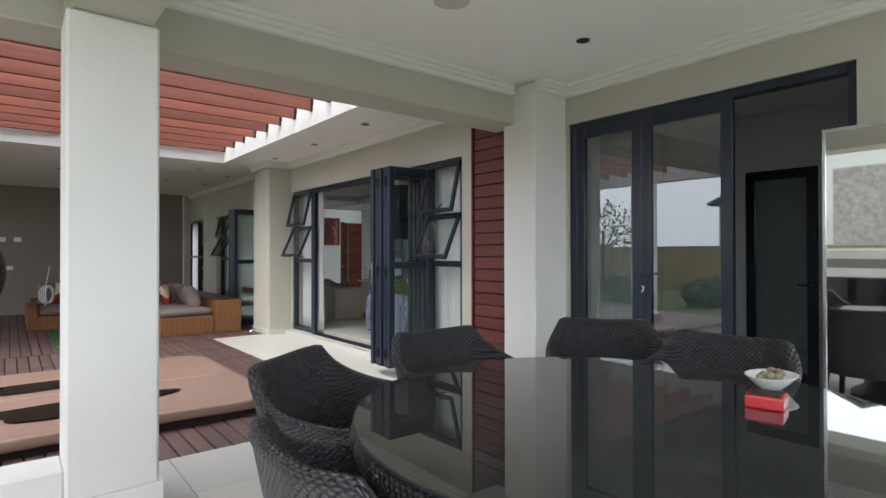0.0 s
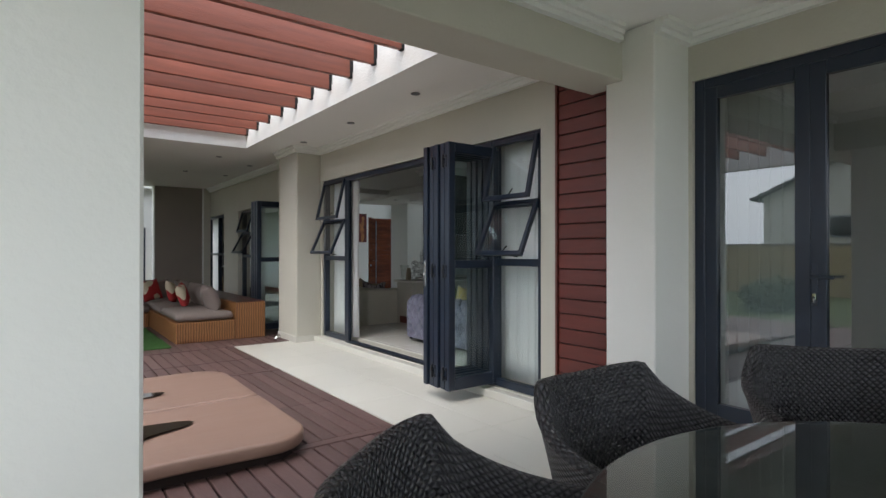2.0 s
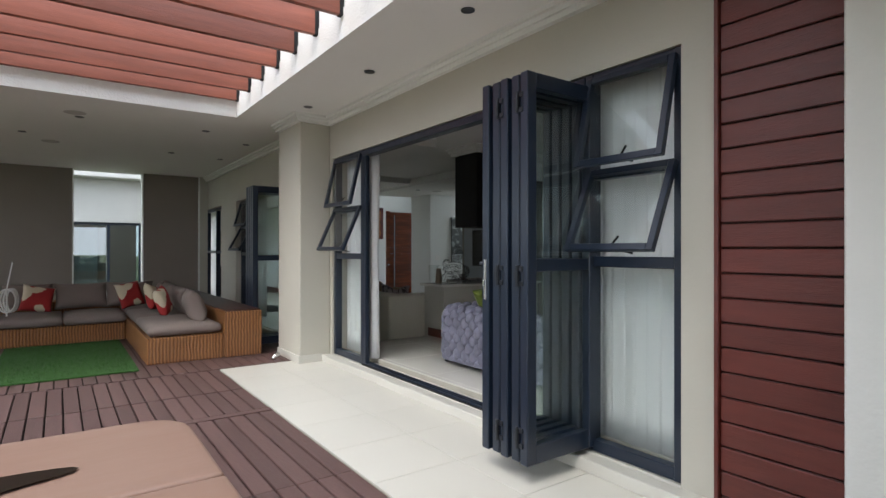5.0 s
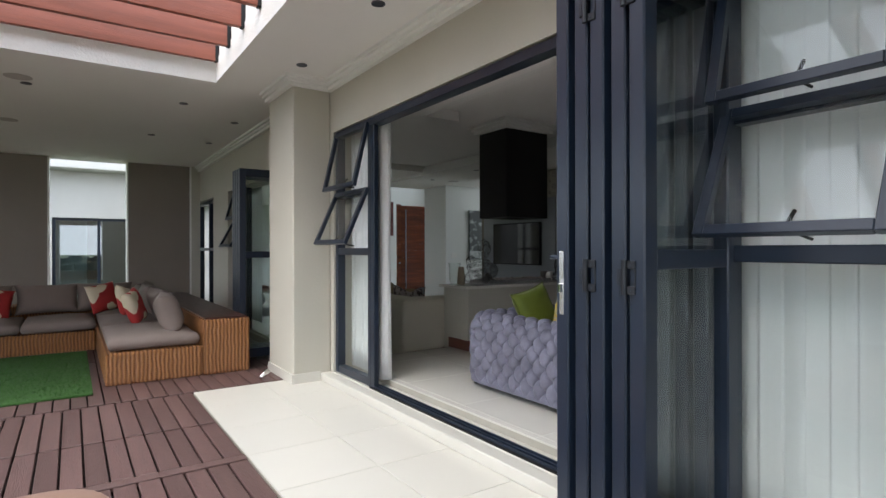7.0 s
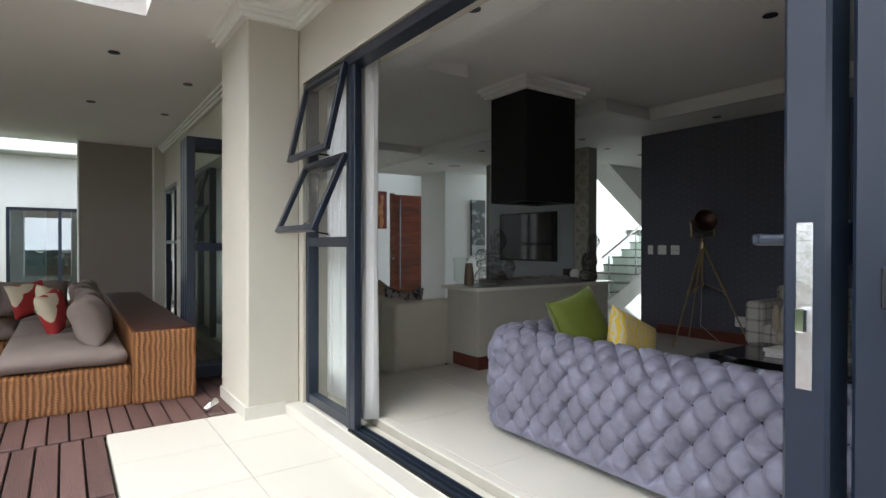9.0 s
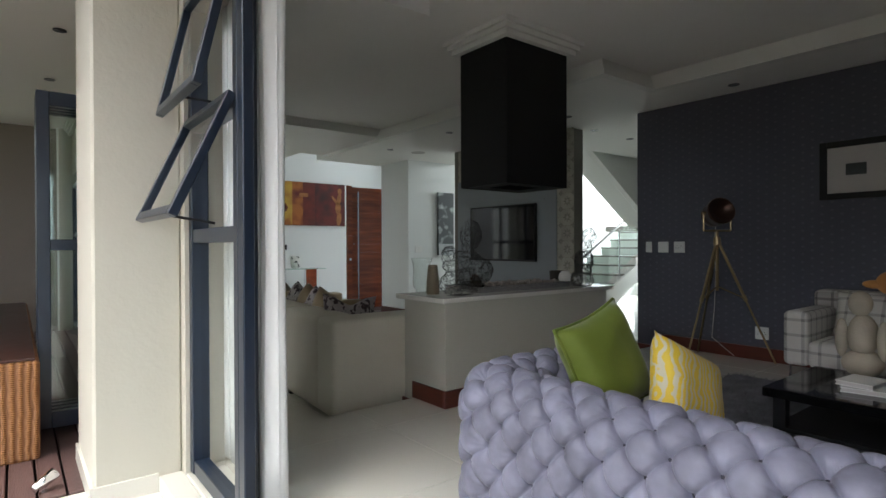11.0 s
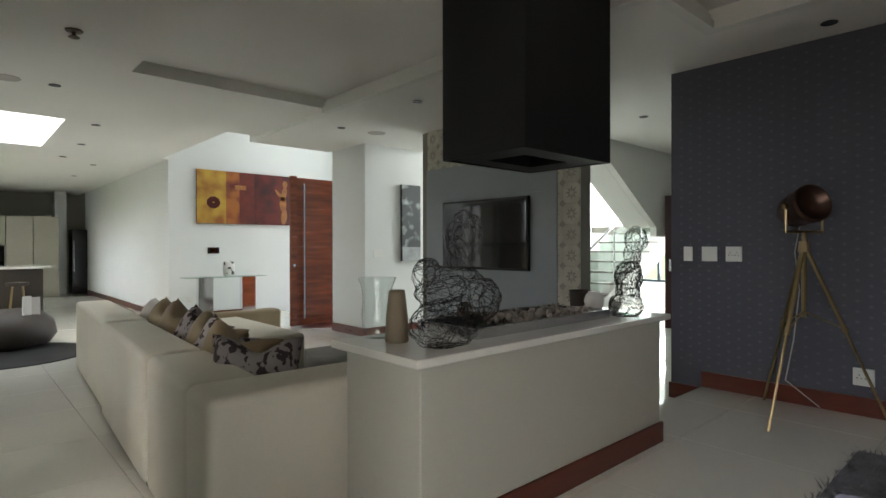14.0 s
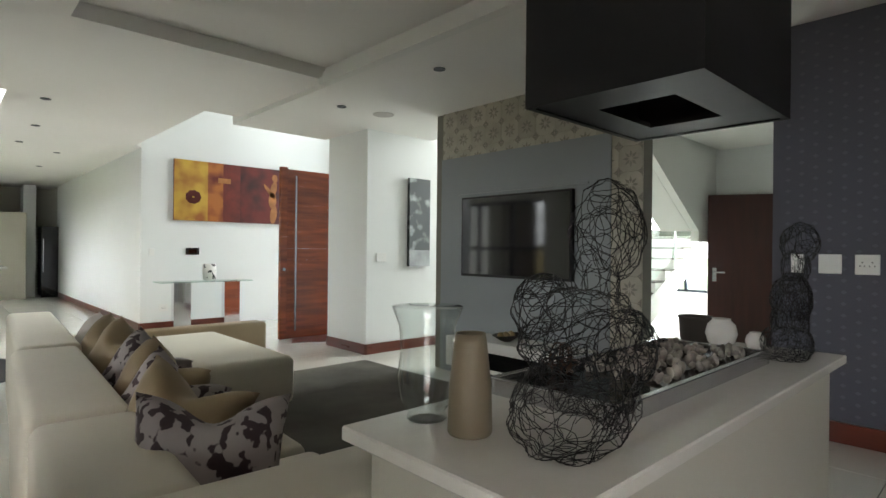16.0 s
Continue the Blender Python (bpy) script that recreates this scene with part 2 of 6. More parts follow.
    maroon=mat("canvas_maroon_paint", (0.12, 0.012, 0.010), 0.6, vary=0.4, scale=6),
    ochre=mat("canvas_ochre_paint", (0.42, 0.17, 0.05), 0.6, vary=0.4, scale=7),
    art_dark=mat("canvas_slate_paint", (0.055, 0.065, 0.068), 0.6, vary=0.5, scale=8),
    art_pale=mat("canvas_silver_paint", (0.40, 0.43, 0.44), 0.6, vary=0.3, scale=9),
    plastic=mat("white_plastic", (0.80, 0.80, 0.78), 0.35, vary=0.02, bump=0),
    grey_plastic=mat("grey_plastic", (0.25, 0.25, 0.25), 0.5, vary=0.05),
    plaid=mat("ivory_wool", (0.56, 0.53, 0.48), 0.95, vary=0.06, bump=0.15),
    plaid_line=mat("charcoal_wool_stripe", (0.22, 0.20, 0.19), 0.95, vary=0.1),
    sand=mat("sandstone", (0.42, 0.36, 0.28), 0.85, vary=0.15, scale=8, bump=0.2),
    amber=mat("amber_carving", (0.42, 0.18, 0.05), 0.55, vary=0.2, scale=6),
    # Same cloth as the velvet, darkened to paint the shade of the pits.
    button=mat("pit_shaded_button_cloth", (0.035, 0.035, 0.05), 0.7, vary=0.2),
    hinge=mat("dark_zinc_hinge", (0.022, 0.025, 0.031), 0.38, metal=0.4, vary=0.1),
    red=mat("red_plastic", (0.50, 0.015, 0.02), 0.25, vary=0.08),
    kitchen=mat("ivory_cabinet_front", (0.60, 0.57, 0.47), 0.35, vary=0.03),
    ground=mat("garden_lawn", (0.07, 0.10, 0.035), 0.95, vary=0.35, scale=1.5, bump=0.6, bump_scale=40),
    leaf=mat("hedge_leaf", (0.045, 0.085, 0.025), 0.7, vary=0.4, scale=3, rand=0.25),
    bark=mat("bark", (0.10, 0.075, 0.05), 0.9, vary=0.3, scale=8),
    brick=mat("ochre_brick", (0.33, 0.25, 0.12), 0.85, vary=0.2, scale=6, rand=0.15),
    roof=mat("slate_roof", (0.12, 0.12, 0.13), 0.8, vary=0.2, scale=4),
    field_stone=mat("field_stone", (0.30, 0.27, 0.23), 0.85, vary=0.35, scale=5, bump=0.4, bump_scale=8),
    steel=mat("stainless_steel", (0.62, 0.63, 0.64), 0.25, metal=0.9, vary=0.04),
    lamp_glow=emitter("window_daylight", (0.93, 0.97, 1.0), 1.6),
)
for nm, w in (("velvet", 0.08), ("green_velvet", 0.3)):
    pb = M[nm].node_tree.nodes["Principled BSDF"]
    pb.inputs["Sheen Weight"].default_value, pb.inputs["Sheen Roughness"].default_value = w, 0.35
for nm in ("glass", "glass_dark", "glass_green"):
    M[nm].use_backface_culling = False


# ---- builders ----
def box(bm, x0, x1, y0, y1, z0, z1, bevel=0.0, seg=1, m=None):
    r = bmesh.ops.create_cube(bm, size=1.0)
    vs = r["verts"]
    bmesh.ops.scale(bm, vec=(x1 - x0, y1 - y0, z1 - z0), verts=vs)
    bmesh.ops.translate(bm, vec=((x0 + x1) / 2, (y0 + y1) / 2, (z0 + z1) / 2), verts=vs)
    if m is not None:
        bmesh.ops.transform(bm, matrix=m, verts=vs)
    if bevel:
        es = list({e for v in vs for e in v.link_edges})
        bmesh.ops.bevel(bm, geom=es, offset=bevel, segments=seg, affect="EDGES", profile=0.6)


def cyl(bm, p, q, r, r2=None, n=12):
    p, q = Vector(p), Vector(q)
    d = q - p
    m = Matrix.Translation((p + q) / 2) @ d.to_track_quat("Z", "Y").to_matrix().to_4x4()
    bmesh.ops.create_cone(bm, cap_ends=True, segments=n, radius1=r, radius2=r if r2 is None else r2, depth=d.length, matrix=m)


def lathe(bm, profile, at=(0, 0, 0), n=24, squash=1.0):
    """A turned shape from (radius, height) pairs."""
    rings = []
    for r, z in profile:
        rings.append([bm.verts.new((at[0] + r * math.cos(2 * math.pi * i / n), at[1] + squash * r * math.sin(2 * math.pi * i / n), at[2] + z)) for i in range(n)])
    for a, b in zip(rings, rings[1:]):
        for i in range(n):
            bm.faces.new((a[i], a[(i + 1) % n], b[(i + 1) % n], b[i]))
    bm.faces.new(list(reversed(rings[0])))
    bm.faces.new(rings[-1])


def surface(bm, f, nu, nv, closed_u=False, us=1.0, vs_=1.0):
    """A sheet from f(u, v), both 0 to 1, with uv."""
    uvl = bm.loops.layers.uv.verify()
    cols = nu if closed_u else nu + 1
    vs = [[bm.verts.new(f(i / nu, j / nv)) for j in range(nv + 1)] for i in range(cols)]
    for i in range(nu):
        for j in range(nv):
            quad = [(i, j), (i + 1, j), (i + 1, j + 1), (i, j + 1)]
            fa = bm.faces.new([vs[a % cols][b] for a, b in quad])
            for lp, (a, b) in zip(fa.loops, quad):
                lp[uvl].uv = (us * a / nu, vs_ * b / nv)
    return vs


def box_uv(bm, size=1.0):
    uvl = bm.loops.layers.uv.verify()
    for fa in bm.faces:
        n = fa.normal
        for lp in fa.loops:
            c = lp.vert.co
            if abs(n.z) > 0.7:
                lp[uvl].uv = (c.x / size, c.y / size)
            elif abs(n.x) > abs(n.y):
                lp[uvl].uv = (c.y / size, c.z / size)
            else:
                lp[uvl].uv = (c.x / size, c.z / size)


def mesh_of(name, bm, material, smooth=False):
    bm.normal_update()
    me = bpy.data.meshes.new(name)
    bm.to_mesh(me)
    bm.free()
    me.materials.append(material)
    if smooth:
        me.shade_smooth()
    return me


def part(name, bm, material, parent, label="", smooth=False):
    """Links a bmesh as one mesh object under a thing or a part."""
    ob = new(name, mesh_of(name, bm, material, smooth) if isinstance(bm, bmesh.types.BMesh) else bm)
    ob.parent = parent
    if parent is not None and parent.type == "MESH" and parent.parent is not None:
        pass
    return tagged(ob, label)


def thing(name, label, category, at=(0, 0, 0), rz=0.0, group=""):
    ob = new(name)
    ob.empty_display_size = 0.1
    ob.matrix_basis = pose(*at, 0, 0, rz)
    return tagged(ob, label, category, group)


def solo(name, bm, material, label, category, group="", smooth=False):
    return tagged(new(name, mesh_of(name, bm, material, smooth)), label, category, group)


def struct(name, boxes, material, label="", category="", bevel=0.0):
    bm = bmesh.new()
    for b in boxes:
        box(bm, *b, bevel=bevel)
    return tagged(new(name, mesh_of(name, bm, material)), label or name.replace("_", " "), category or name.split("_")[0], kind="structure")


def piece(name, me, parent, at, rz=0.0):
    ob = new(name, me)
    ob.parent = parent
    ob.matrix_basis = pose(*at, 0, 0, rz)
    return ob


def B(*a, bevel=0.0, seg=1):
    bm = bmesh.new()
    box(bm, *a, bevel=bevel, seg=seg)
    return bm


def arch(name, prof, path, material, label):
    """A moulding: boxes stepped along straight runs (x0, x1, y0, y1)."""
    bm = bmesh.new()
    for x0, x1, y0, y1, z0, z1 in path:
        box(bm, x0, x1, y0, y1, z0, z1)
    return tagged(new(name, mesh_of(name, bm, material)), label, "cornice", kind="structure")

# ---- setting: outside ----
PZ = 0.11   # raised dining patio
struct("ground", [(-150, 150, -150, 150, -0.35, -0.2)], M["ground"], "garden lawn that runs to the horizon", "ground")
struct("patio_slab", [(-1.9, 3.97, -3.5, 3.09, -0.2, PZ - 0.012), (2.46, 3.7, 3.09, 8.56, -0.2, -0.012)], M["grout"], "grouted bed under the patio tiles", "floor")
# The bed's dark colour stands in for the shade between deck boards.
struct("deck_base", [(-4.0, 2.44, 3.10, 8.56, -0.2, -0.05), (-4.0, 3.7, 8.57, 15.1, -0.2, -0.05)], M["gap_shade"], "joist bed under the timber deck, coloured as dark shade", "floor")

WX = 3.67   # outer face of the house wall
IX = 3.92   # its inner face
CO = 2.91   # outside ceiling
FL = 0.0    # lower lounge and hall floor
SY = 8.49   # edge of the step down to it
FI = 0.135  # inside floor
CL = 2.70   # lounge ceiling
CI = 2.65   # lower inside ceiling
# house wall with the two bifold openings
struct("wall_west", [
    (WX, IX, 3.30, 3.83, -0.1, 3.2),
    (WX, IX, 3.83, 8.27, 2.41, 3.2),
    (WX, IX, 8.27, 9.20, -0.1, 3.2),
    (WX, IX, 9.20, 12.6, 2.22, 3.2),
    (WX, IX, 12.6, 13.7, -0.1, 3.2),
    (WX, IX, 13.7, 16.3, 2.22, 3.2),
    (WX, IX, 16.3, 17.6, -0.1, 3.2),
    (WX, IX, 17.6, 22.6, -0.1, 0.95),
    (WX, IX, 17.6, 22.6, 2.22, 3.2),
    (WX, IX, 22.6, 25.0, -0.1, 3.2),
], M["plaster"], "khaki plastered house wall", "wall")
struct("wall_patio", [
    (3.95, 4.22, 2.64, 2.82, -0.1, 3.2),
    (3.95, 4.22, 0.44, 2.64, 2.565, 3.2),
    (3.95, 4.22, -3.5, 0.44, -0.1, 3.2),
], M["plaster"], "khaki plastered wall beside the patio table", "wall")
struct("door_pillar", [(3.525, 4.22, 2.67, 3.06, PZ, 2.9), (3.67, 4.22, 3.06, 3.30, -0.1, 2.9)], M["light_plaster"], "pale plastered pillar between the doors", "pillar", bevel=0.008)
struct("door_pillar_plinth", [(3.51, 3.525, 2.655, 3.06, PZ, PZ + 0.11), (3.525, 3.95, 2.655, 2.67, PZ, PZ + 0.11)], M["light_plaster"], "low plinth round the pillar", "plinth")
struct("sill_step", [(3.56, WX, 3.60, 8.34, 0, 0.075), (WX, 3.86, 3.83, 8.27, -0.1, 0.08)], M["tile"], "cream tiled door step", "step", bevel=0.006)
struct("far_pillar", [(3.29, WX, 8.34, 9.08, 0, CO)], M["plaster"], "square khaki plastered pillar", "pillar", bevel=0.012)
struct("far_pillar_plinth", [(3.275, 3.29, 8.33, 9.08, 0, 0.09), (3.29, 3.56, 8.325, 8.34, 0, 0.09)], M["tile"], "cream tile plinth of the pillar", "plinth")
struct("near_column", [(0.09, 0.475, 2.42, 2.75, 0, 2.50)], M["light_plaster"], "square pale plastered patio column", "column", bevel=0.012)
struct("near_column_plinth", [(0.075, 0.49, 2.405, 2.42, PZ, 0.25), (0.475, 0.49, 2.42, 2.75, PZ, 0.25)], M["light_plaster"], "low plinth round the column", "plinth")
struct("low_wall", [(-4.0, 0.09, 2.45, 2.69, -0.1, 0.39)], M["light_plaster"], "low plastered garden wall", "wall", bevel=0.01)
struct("patio_beam", [(-1.9, 3.67, 2.92, 3.28, 2.56, 3.2), (0.11, 0.45, -1.9, 2.92, 2.50, 3.2)], M["plaster"], "khaki plastered patio beam", "beam", bevel=0.006)
struct("patio_ceiling", [(-1.9, 3.95, -1.9, 2.92, CO, 3.2)], M["ceiling"], "white patio ceiling", "ceiling")
struct("eave_ceiling", [(2.745, WX, 3.28, 8.96, CO, 3.09), (-4.2, WX, 8.96, 15.3, CO, 3.09)], M["ceiling"], "white ceiling round the pergola opening", "ceiling")
struct("pergola_fascia", [(2.745, 2.875, 3.30, 8.96, 3.09, 3.37), (-4.2, 2.875, 8.96, 9.09, 3.09, 3.25), (2.737, 2.745, 3.30, 8.96, CO, 3.14), (-4.2, 2.745, 8.952, 8.96, CO, 3.14)], M["fascia"], "white roughcast edge of the pergola opening", "fascia")
struct("pergola_beam_west", [(-3.1, -2.9, 3.3, 9.0, 2.90, 3.38)], M["fascia"], "white beam under the pergola", "beam")
struct("pergola_post", [(-3.2, -2.8, 5.9, 6.3, -0.1, 2.90)], M["light_plaster"], "white pergola column", "column")
struct("roof", [(2.95, 13.6, -1.9, 8.9, 3.4, 3.5), (-4.2, 3.92, 9.05, 15.4, 3.4, 3.5), (3.6, 3.92, 15.4, 25.3, 3.3, 3.4), (5.0, 6.52, 8.95, 25.3, 3.3, 3.4), (3.95, 5.0, 8.95, 14.18, 3.28, 3.38), (3.95, 5.0, 16.45, 25.3, 3.28, 3.38), (6.52, 7.3, 16.7, 25.3, 3.3, 3.4), (6.52, 8.3, 12.8, 13.65, 3.3, 3.4), (6.42, 14.9, 8.9, 12.9, 5.62, 5.7), (6.4, 9.2, 8.9, 12.9, 3.3, 3.4), (9.2, 14.9, 8.9, 10.5, 3.3, 3.4)], M["roof"], "flat house roof", "roof")
# cornices
cor = []
for k, (d, h) in enumerate(((0.10, 0.03), (0.07, 0.03), (0.045, 0.035))):
    z1 = CO - 0.03 * k
    z0 = z1 - h
    cor += [(WX - d, WX, 3.6, 8.34, z0, z1), (WX - d, WX, 9.08, 15.0, z0, z1),
            (3.29 - d, WX - d, 8.34 - d, 8.34, z0, z1), (3.29 - d, 3.29, 8.34, 9.08, z0, z1),
            (3.95 - d, 3.95, -1.9, 2.67, z0, z1), (0.44 + d, 3.525 - d, 2.92 - d, 2.92, z0, z1), (3.525, 3.95 - d, 2.67 - d, 2.67, z0, z1), (0.44, 0.44 + d, -1.9, 2.96, z0, z1)]
arch("cornice", None, cor, M["white"], "stepped white plaster cornice")
# far patio wall with the gap
struct("wall_far", [(-4.2, 1.235, 15.0, 15.25, -0.1, 3.0), (2.42, 3.5, 15.0, 15.25, -0.1, 3.0), (1.235, 2.42, 15.0, 15.25, -0.1, 0.25)], M["brown_wall"], "taupe brown patio wall", "wall")
struct("far_wall_pier", [(3.5, WX, 14.92, 15.3, -0.1, CO)], M["plaster"], "khaki pier at the wall's end", "pillar")
struct("wall_far_trim", [(1.215, 1.24, 14.99, 15.26, 0.25, CO), (2.415, 2.44, 14.99, 15.26, 0.25, CO), (3.49, 3.51, 14.90, 15.0, 0, CO)], M["white"], "white edge of the wall opening", "trim")

# ---- setting: inside ----
struct("floor_bed", [(3.86, 8.6, 2.0, SY - 0.01, -0.2, FI - 0.012), (3.86, 14.9, SY - 0.01, 26, -0.2, FL - 0.012)], M["grout"], "grouted bed under the indoor tiles", "floor")
struct("wall_navy", [(8.4, 8.6, 3.1, 8.74, 0, 2.9)], M["navy"], "dark indigo papered wall", "wall")
struct("wall_south", [(4.22, 8.6, 3.1, 3.28, 0, 2.9)], M["inner_wall"], "white wall", "wall")
RC = 2.81   # raised part of the ceiling
struct("ceiling_inside", [
    (7.0, 14.9, 8.21, 10.5, CI, 2.95), (7.0, 9.2, 10.5, 12.9, CI, 2.95), (7.0, 8.21, 12.9, 13.85, CI, 2.95), (7.77, 8.4, 3.28, 8.21, CI, 2.95),
    (3.92, 4.5, 3.28, 8.21, CI, 2.95), (3.92, 5.14, 8.21, 14.18, CL, 2.95), (5.14, 7.0, 11.8, 13.65, CL, 2.95),
    (4.5, 7.77, 3.28, 8.21, RC, 2.95), (5.14, 7.0, 8.21, 11.8, RC, 2.95),
    (5.14, 6.62, 13.65, 14.18, CL, 2.95), (5.0, 6.62, 14.18, 16.45, CL, 2.95), (3.92, 4.0, 14.18, 16.45, CL, 2.95), (3.92, 6.62, 16.45, 16.5, CL, 2.95), (3.92, 6.72, 16.5, 26, CL, 2.95),
], M["ceiling"], "white stepped living room ceiling", "ceiling")
tray = []
for d, z0 in ((0.08, CI), (0.045, CI + 0.055), (0.02, CI + 0.10)):
    tray += [(7.77 - d, 7.77, 3.28, 8.21 - d, z0, z0 + 0.056), (7.0 - d, 7.77, 8.21 - d, 8.21, z0, z0 + 0.056), (7.0 - d, 7.0, 8.21, 11.8, z0, z0 + 0.056), (4.5, 4.5 + d, 3.28, 8.21, z0, z0 + 0.056)]
struct("tray_cornice", tray, M["white"], "white cornice of the raised ceiling", "cornice")
struct("wall_tv", [(8.4, 8.62, 9.64, 11.9, 0, 2.9)], M["concrete"], "grey brown pier behind the television", "wall")
struct("wall_entry", [(8.21, 10.2, 12.9, 13.15, 0, 5.6), (8.21, 8.4, 13.15, 13.75, 0, 5.6)], M["inner_wall"], "white wall beside the entrance", "wall")
struct("wall_north", [(6.72, 10.2, 16.5, 16.7, 0, 5.6)], M["inner_wall"], "white double height entrance wall", "wall")
struct("wall_void", [(6.52, 6.62, 13.65, 16.5, 2.95, 5.6), (6.52, 8.21, 13.55, 13.65, 2.95, 5.6), (10.0, 10.2, 13.15, 14.4, 0, 5.6), (10.0, 10.2, 14.4, 15.8, 3.2, 3.8), (10.0, 10.2, 14.4, 15.8, 4.8, 5.6), (10.0, 10.2, 15.8, 16.5, 0, 5.6), (6.52, 10.2, 12.9, 16.7, 5.6, 5.7)], M["inner_wall"], "white walls of the entrance void", "wall")
struct("wall_passage", [(6.72, 6.92, 16.7, 24.0, 0, 2.95)], M["inner_wall"], "white passage wall", "wall")
struct("wall_kitchen", [(3.92, 7.2, 25.0, 25.2, 0, 2.95), (6.92, 7.2, 24.0, 25.2, 0, 2.95)], M["plinth"], "greige wall at the end of the passage", "wall")
struct("kitchen_pier", [(6.05, 6.3, 24.0, 24.6, 0, 2.77)], M["inner_wall"], "pale kitchen pier", "pillar")
struct("skylight_well", [(3.92, 4.0, 14.18, 16.45, 2.95, 3.45), (5.0, 5.08, 14.18, 16.45, 2.95, 3.45), (4.0, 5.0, 14.10, 14.18, 2.95, 3.45), (4.0, 5.0, 16.45, 16.53, 2.95, 3.45)], M["white"], "white skylight well", "skylight")
struct("wall_stair", [(12.4, 12.6, 8.3, 10.55, 0, 5.6), (8.6, 12.6, 8.3, 8.5, 0, 2.9), (14.7, 14.9, 10.4, 12.9, 0, 0.5), (14.7, 14.9, 10.4, 12.9, 4.4, 5.6), (10.2, 14.9, 12.75, 12.9, 0, 5.6), (12.6, 14.9, 10.4, 10.55, 0, 5.6), (9.1, 12.4, 10.4, 10.5, 2.95, 5.6), (9.1, 9.2, 10.5, 12.75, 2.95, 5.6)], M["inner_wall"], "white stair hall wall", "wall")
sk = [(8.38, 8.40, 3.3, SY, FI, FI + 0.12), (8.38, 8.40, SY, 8.74, FL, FL + 0.125), (8.385, 8.6, 8.74, 8.755, FL, FL + 0.125), (6.72, 8.1, 16.485, 16.5, FL, FL + 0.11), (8.195, 8.21, 12.9, 13.75, FL, FL + 0.12), (8.21, 9.8, 12.885, 12.9, FL, FL + 0.12), (12.385, 12.4, 8.5, 9.8, FL, FL + 0.12), (6.705, 6.72, 16.5, 24, FL, FL + 0.11)]
struct("baseboard", sk, M["skirt"], "mahogany skirting board", "baseboard")

# ---- bifold doors and windows ----
def pane(x0, x1, y0, y1, z0, z1, m=None):
    """A single sheet of glass across the thinnest side of the given box."""
    bm = bmesh.new()
    if x1 - x0 <= y1 - y0:
        x = (x0 + x1) / 2
        c = [(x, y0, z0), (x, y1, z0), (x, y1, z1), (x, y0, z1)]
    else:
        y = (y0 + y1) / 2
        c = [(x0, y, z0), (x1, y, z0), (x1, y, z1), (x0, y, z1)]
    vs = [bm.verts.new(m @ Vector(p) if m is not None else p) for p in c]
    bm.faces.new(vs)
    return bm


def top_hung(parent, y0, y1, z0, z1, x, angle):
    """A top-hung sash pushed open at the foot, with its peg stay."""
    h, w, t = z1 - z0, 0.04, 0.035
    piv = Matrix.Translation((x, 0, z1)) @ pose(0, 0, 0, 0, angle, 0)
    bm = bmesh.new()
    box(bm, -t, 0, y0, y0 + w, -h, 0, 0.003, m=piv)
    box(bm, -t, 0, y1 - w, y1, -h, 0, 0.003, m=piv)
    box(bm, -t, 0, y0 + w, y1 - w, -h, -h + w, 0.003, m=piv)
    box(bm, -t, 0, y0 + w, y1 - w, -w, 0, 0.003, m=piv)
    fr = part("open_sash", bm, M["alu"], parent, "anthracite top-hung sash pushed open")
    g = part("pane", pane(-t / 2 - 0.003, -t / 2 + 0.003, y0 + w, y1 - w, -h + w, -w, piv), M["glass"], fr, "clear glass pane")
    g.visible_shadow = False
    bm = bmesh.new()
    ym = (y0 + y1) / 2
    foot = piv @ Vector((0, ym, -h + 0.03))
    cyl(bm, foot, (x + 0.01, ym, z0 + 0.04), 0.006, n=6)
    cyl(bm, piv @ Vector((0, ym, -h + 0.02)), piv @ Vector((0.05, ym, -h + 0.12)), 0.007, n=6)
    part("stay", bm, M["black"], fr, "black window stay")


def window_unit(name, y0, y1, label):
    top, sill = 2.41, 0.085
    w = thing(name, label, "window")
    w["kind"] = "structure"
    bm = bmesh.new()
    for a in ((y0, y0 + 0.055), (y1 - 0.055, y1)):
        box(bm, 3.69, 3.77, *a, sill, top, 0.004)
    for a in ((sill, sill + 0.07), (1.22, 1.285), (1.755, 1.815), (top - 0.06, top)):
        box(bm, 3.695, 3.765, y0 + 0.055, y1 - 0.055, *a, 0.004)
    part("window_frame", bm, M["alu"], w)
    g = part("pane", pane(3.726, 3.734, y0 + 0.055, y1 - 0.055, sill + 0.07, 1.22), M["glass"], w, "clear lower pane with white curtain behind")
    g.visible_shadow = False
    top_hung(w, y0 + 0.03, y1 - 0.03, 1.265, 1.80, 3.70, 24)
    top_hung(w, y0 + 0.03, y1 - 0.03, 1.80, 2.37, 3.70, 13)


window_unit("window_1", 3.83, 4.48, "anthracite aluminium window with two sashes pushed open")
window_unit("window_2", 7.52, 8.27, "anthracite aluminium window beside the pillar, sashes pushed open")

frame_1 = thing("door_frame_1", "anthracite aluminium bifold door frame with floor track", "door frame")
frame_1["kind"] = "structure"
part("head_track", B(3.68, 3.78, 4.48, 7.52, 2.34, 2.40, bevel=0.004), M["alu"], frame_1)
for xx in (3.695, 3.73, 3.765):
    part("floor_track", B(xx - 0.006, xx + 0.006, 4.48, 7.52, 0.08, 0.105), M["alu"], frame_1)
part("track_bed", B(3.675, 3.785, 4.48, 7.52, 0.08, 0.092), M["black"], frame_1)
part("jamb", B(3.69, 3.735, 7.455, 7.52, 0.08, 2.34, bevel=0.004), M["alu"], frame_1)

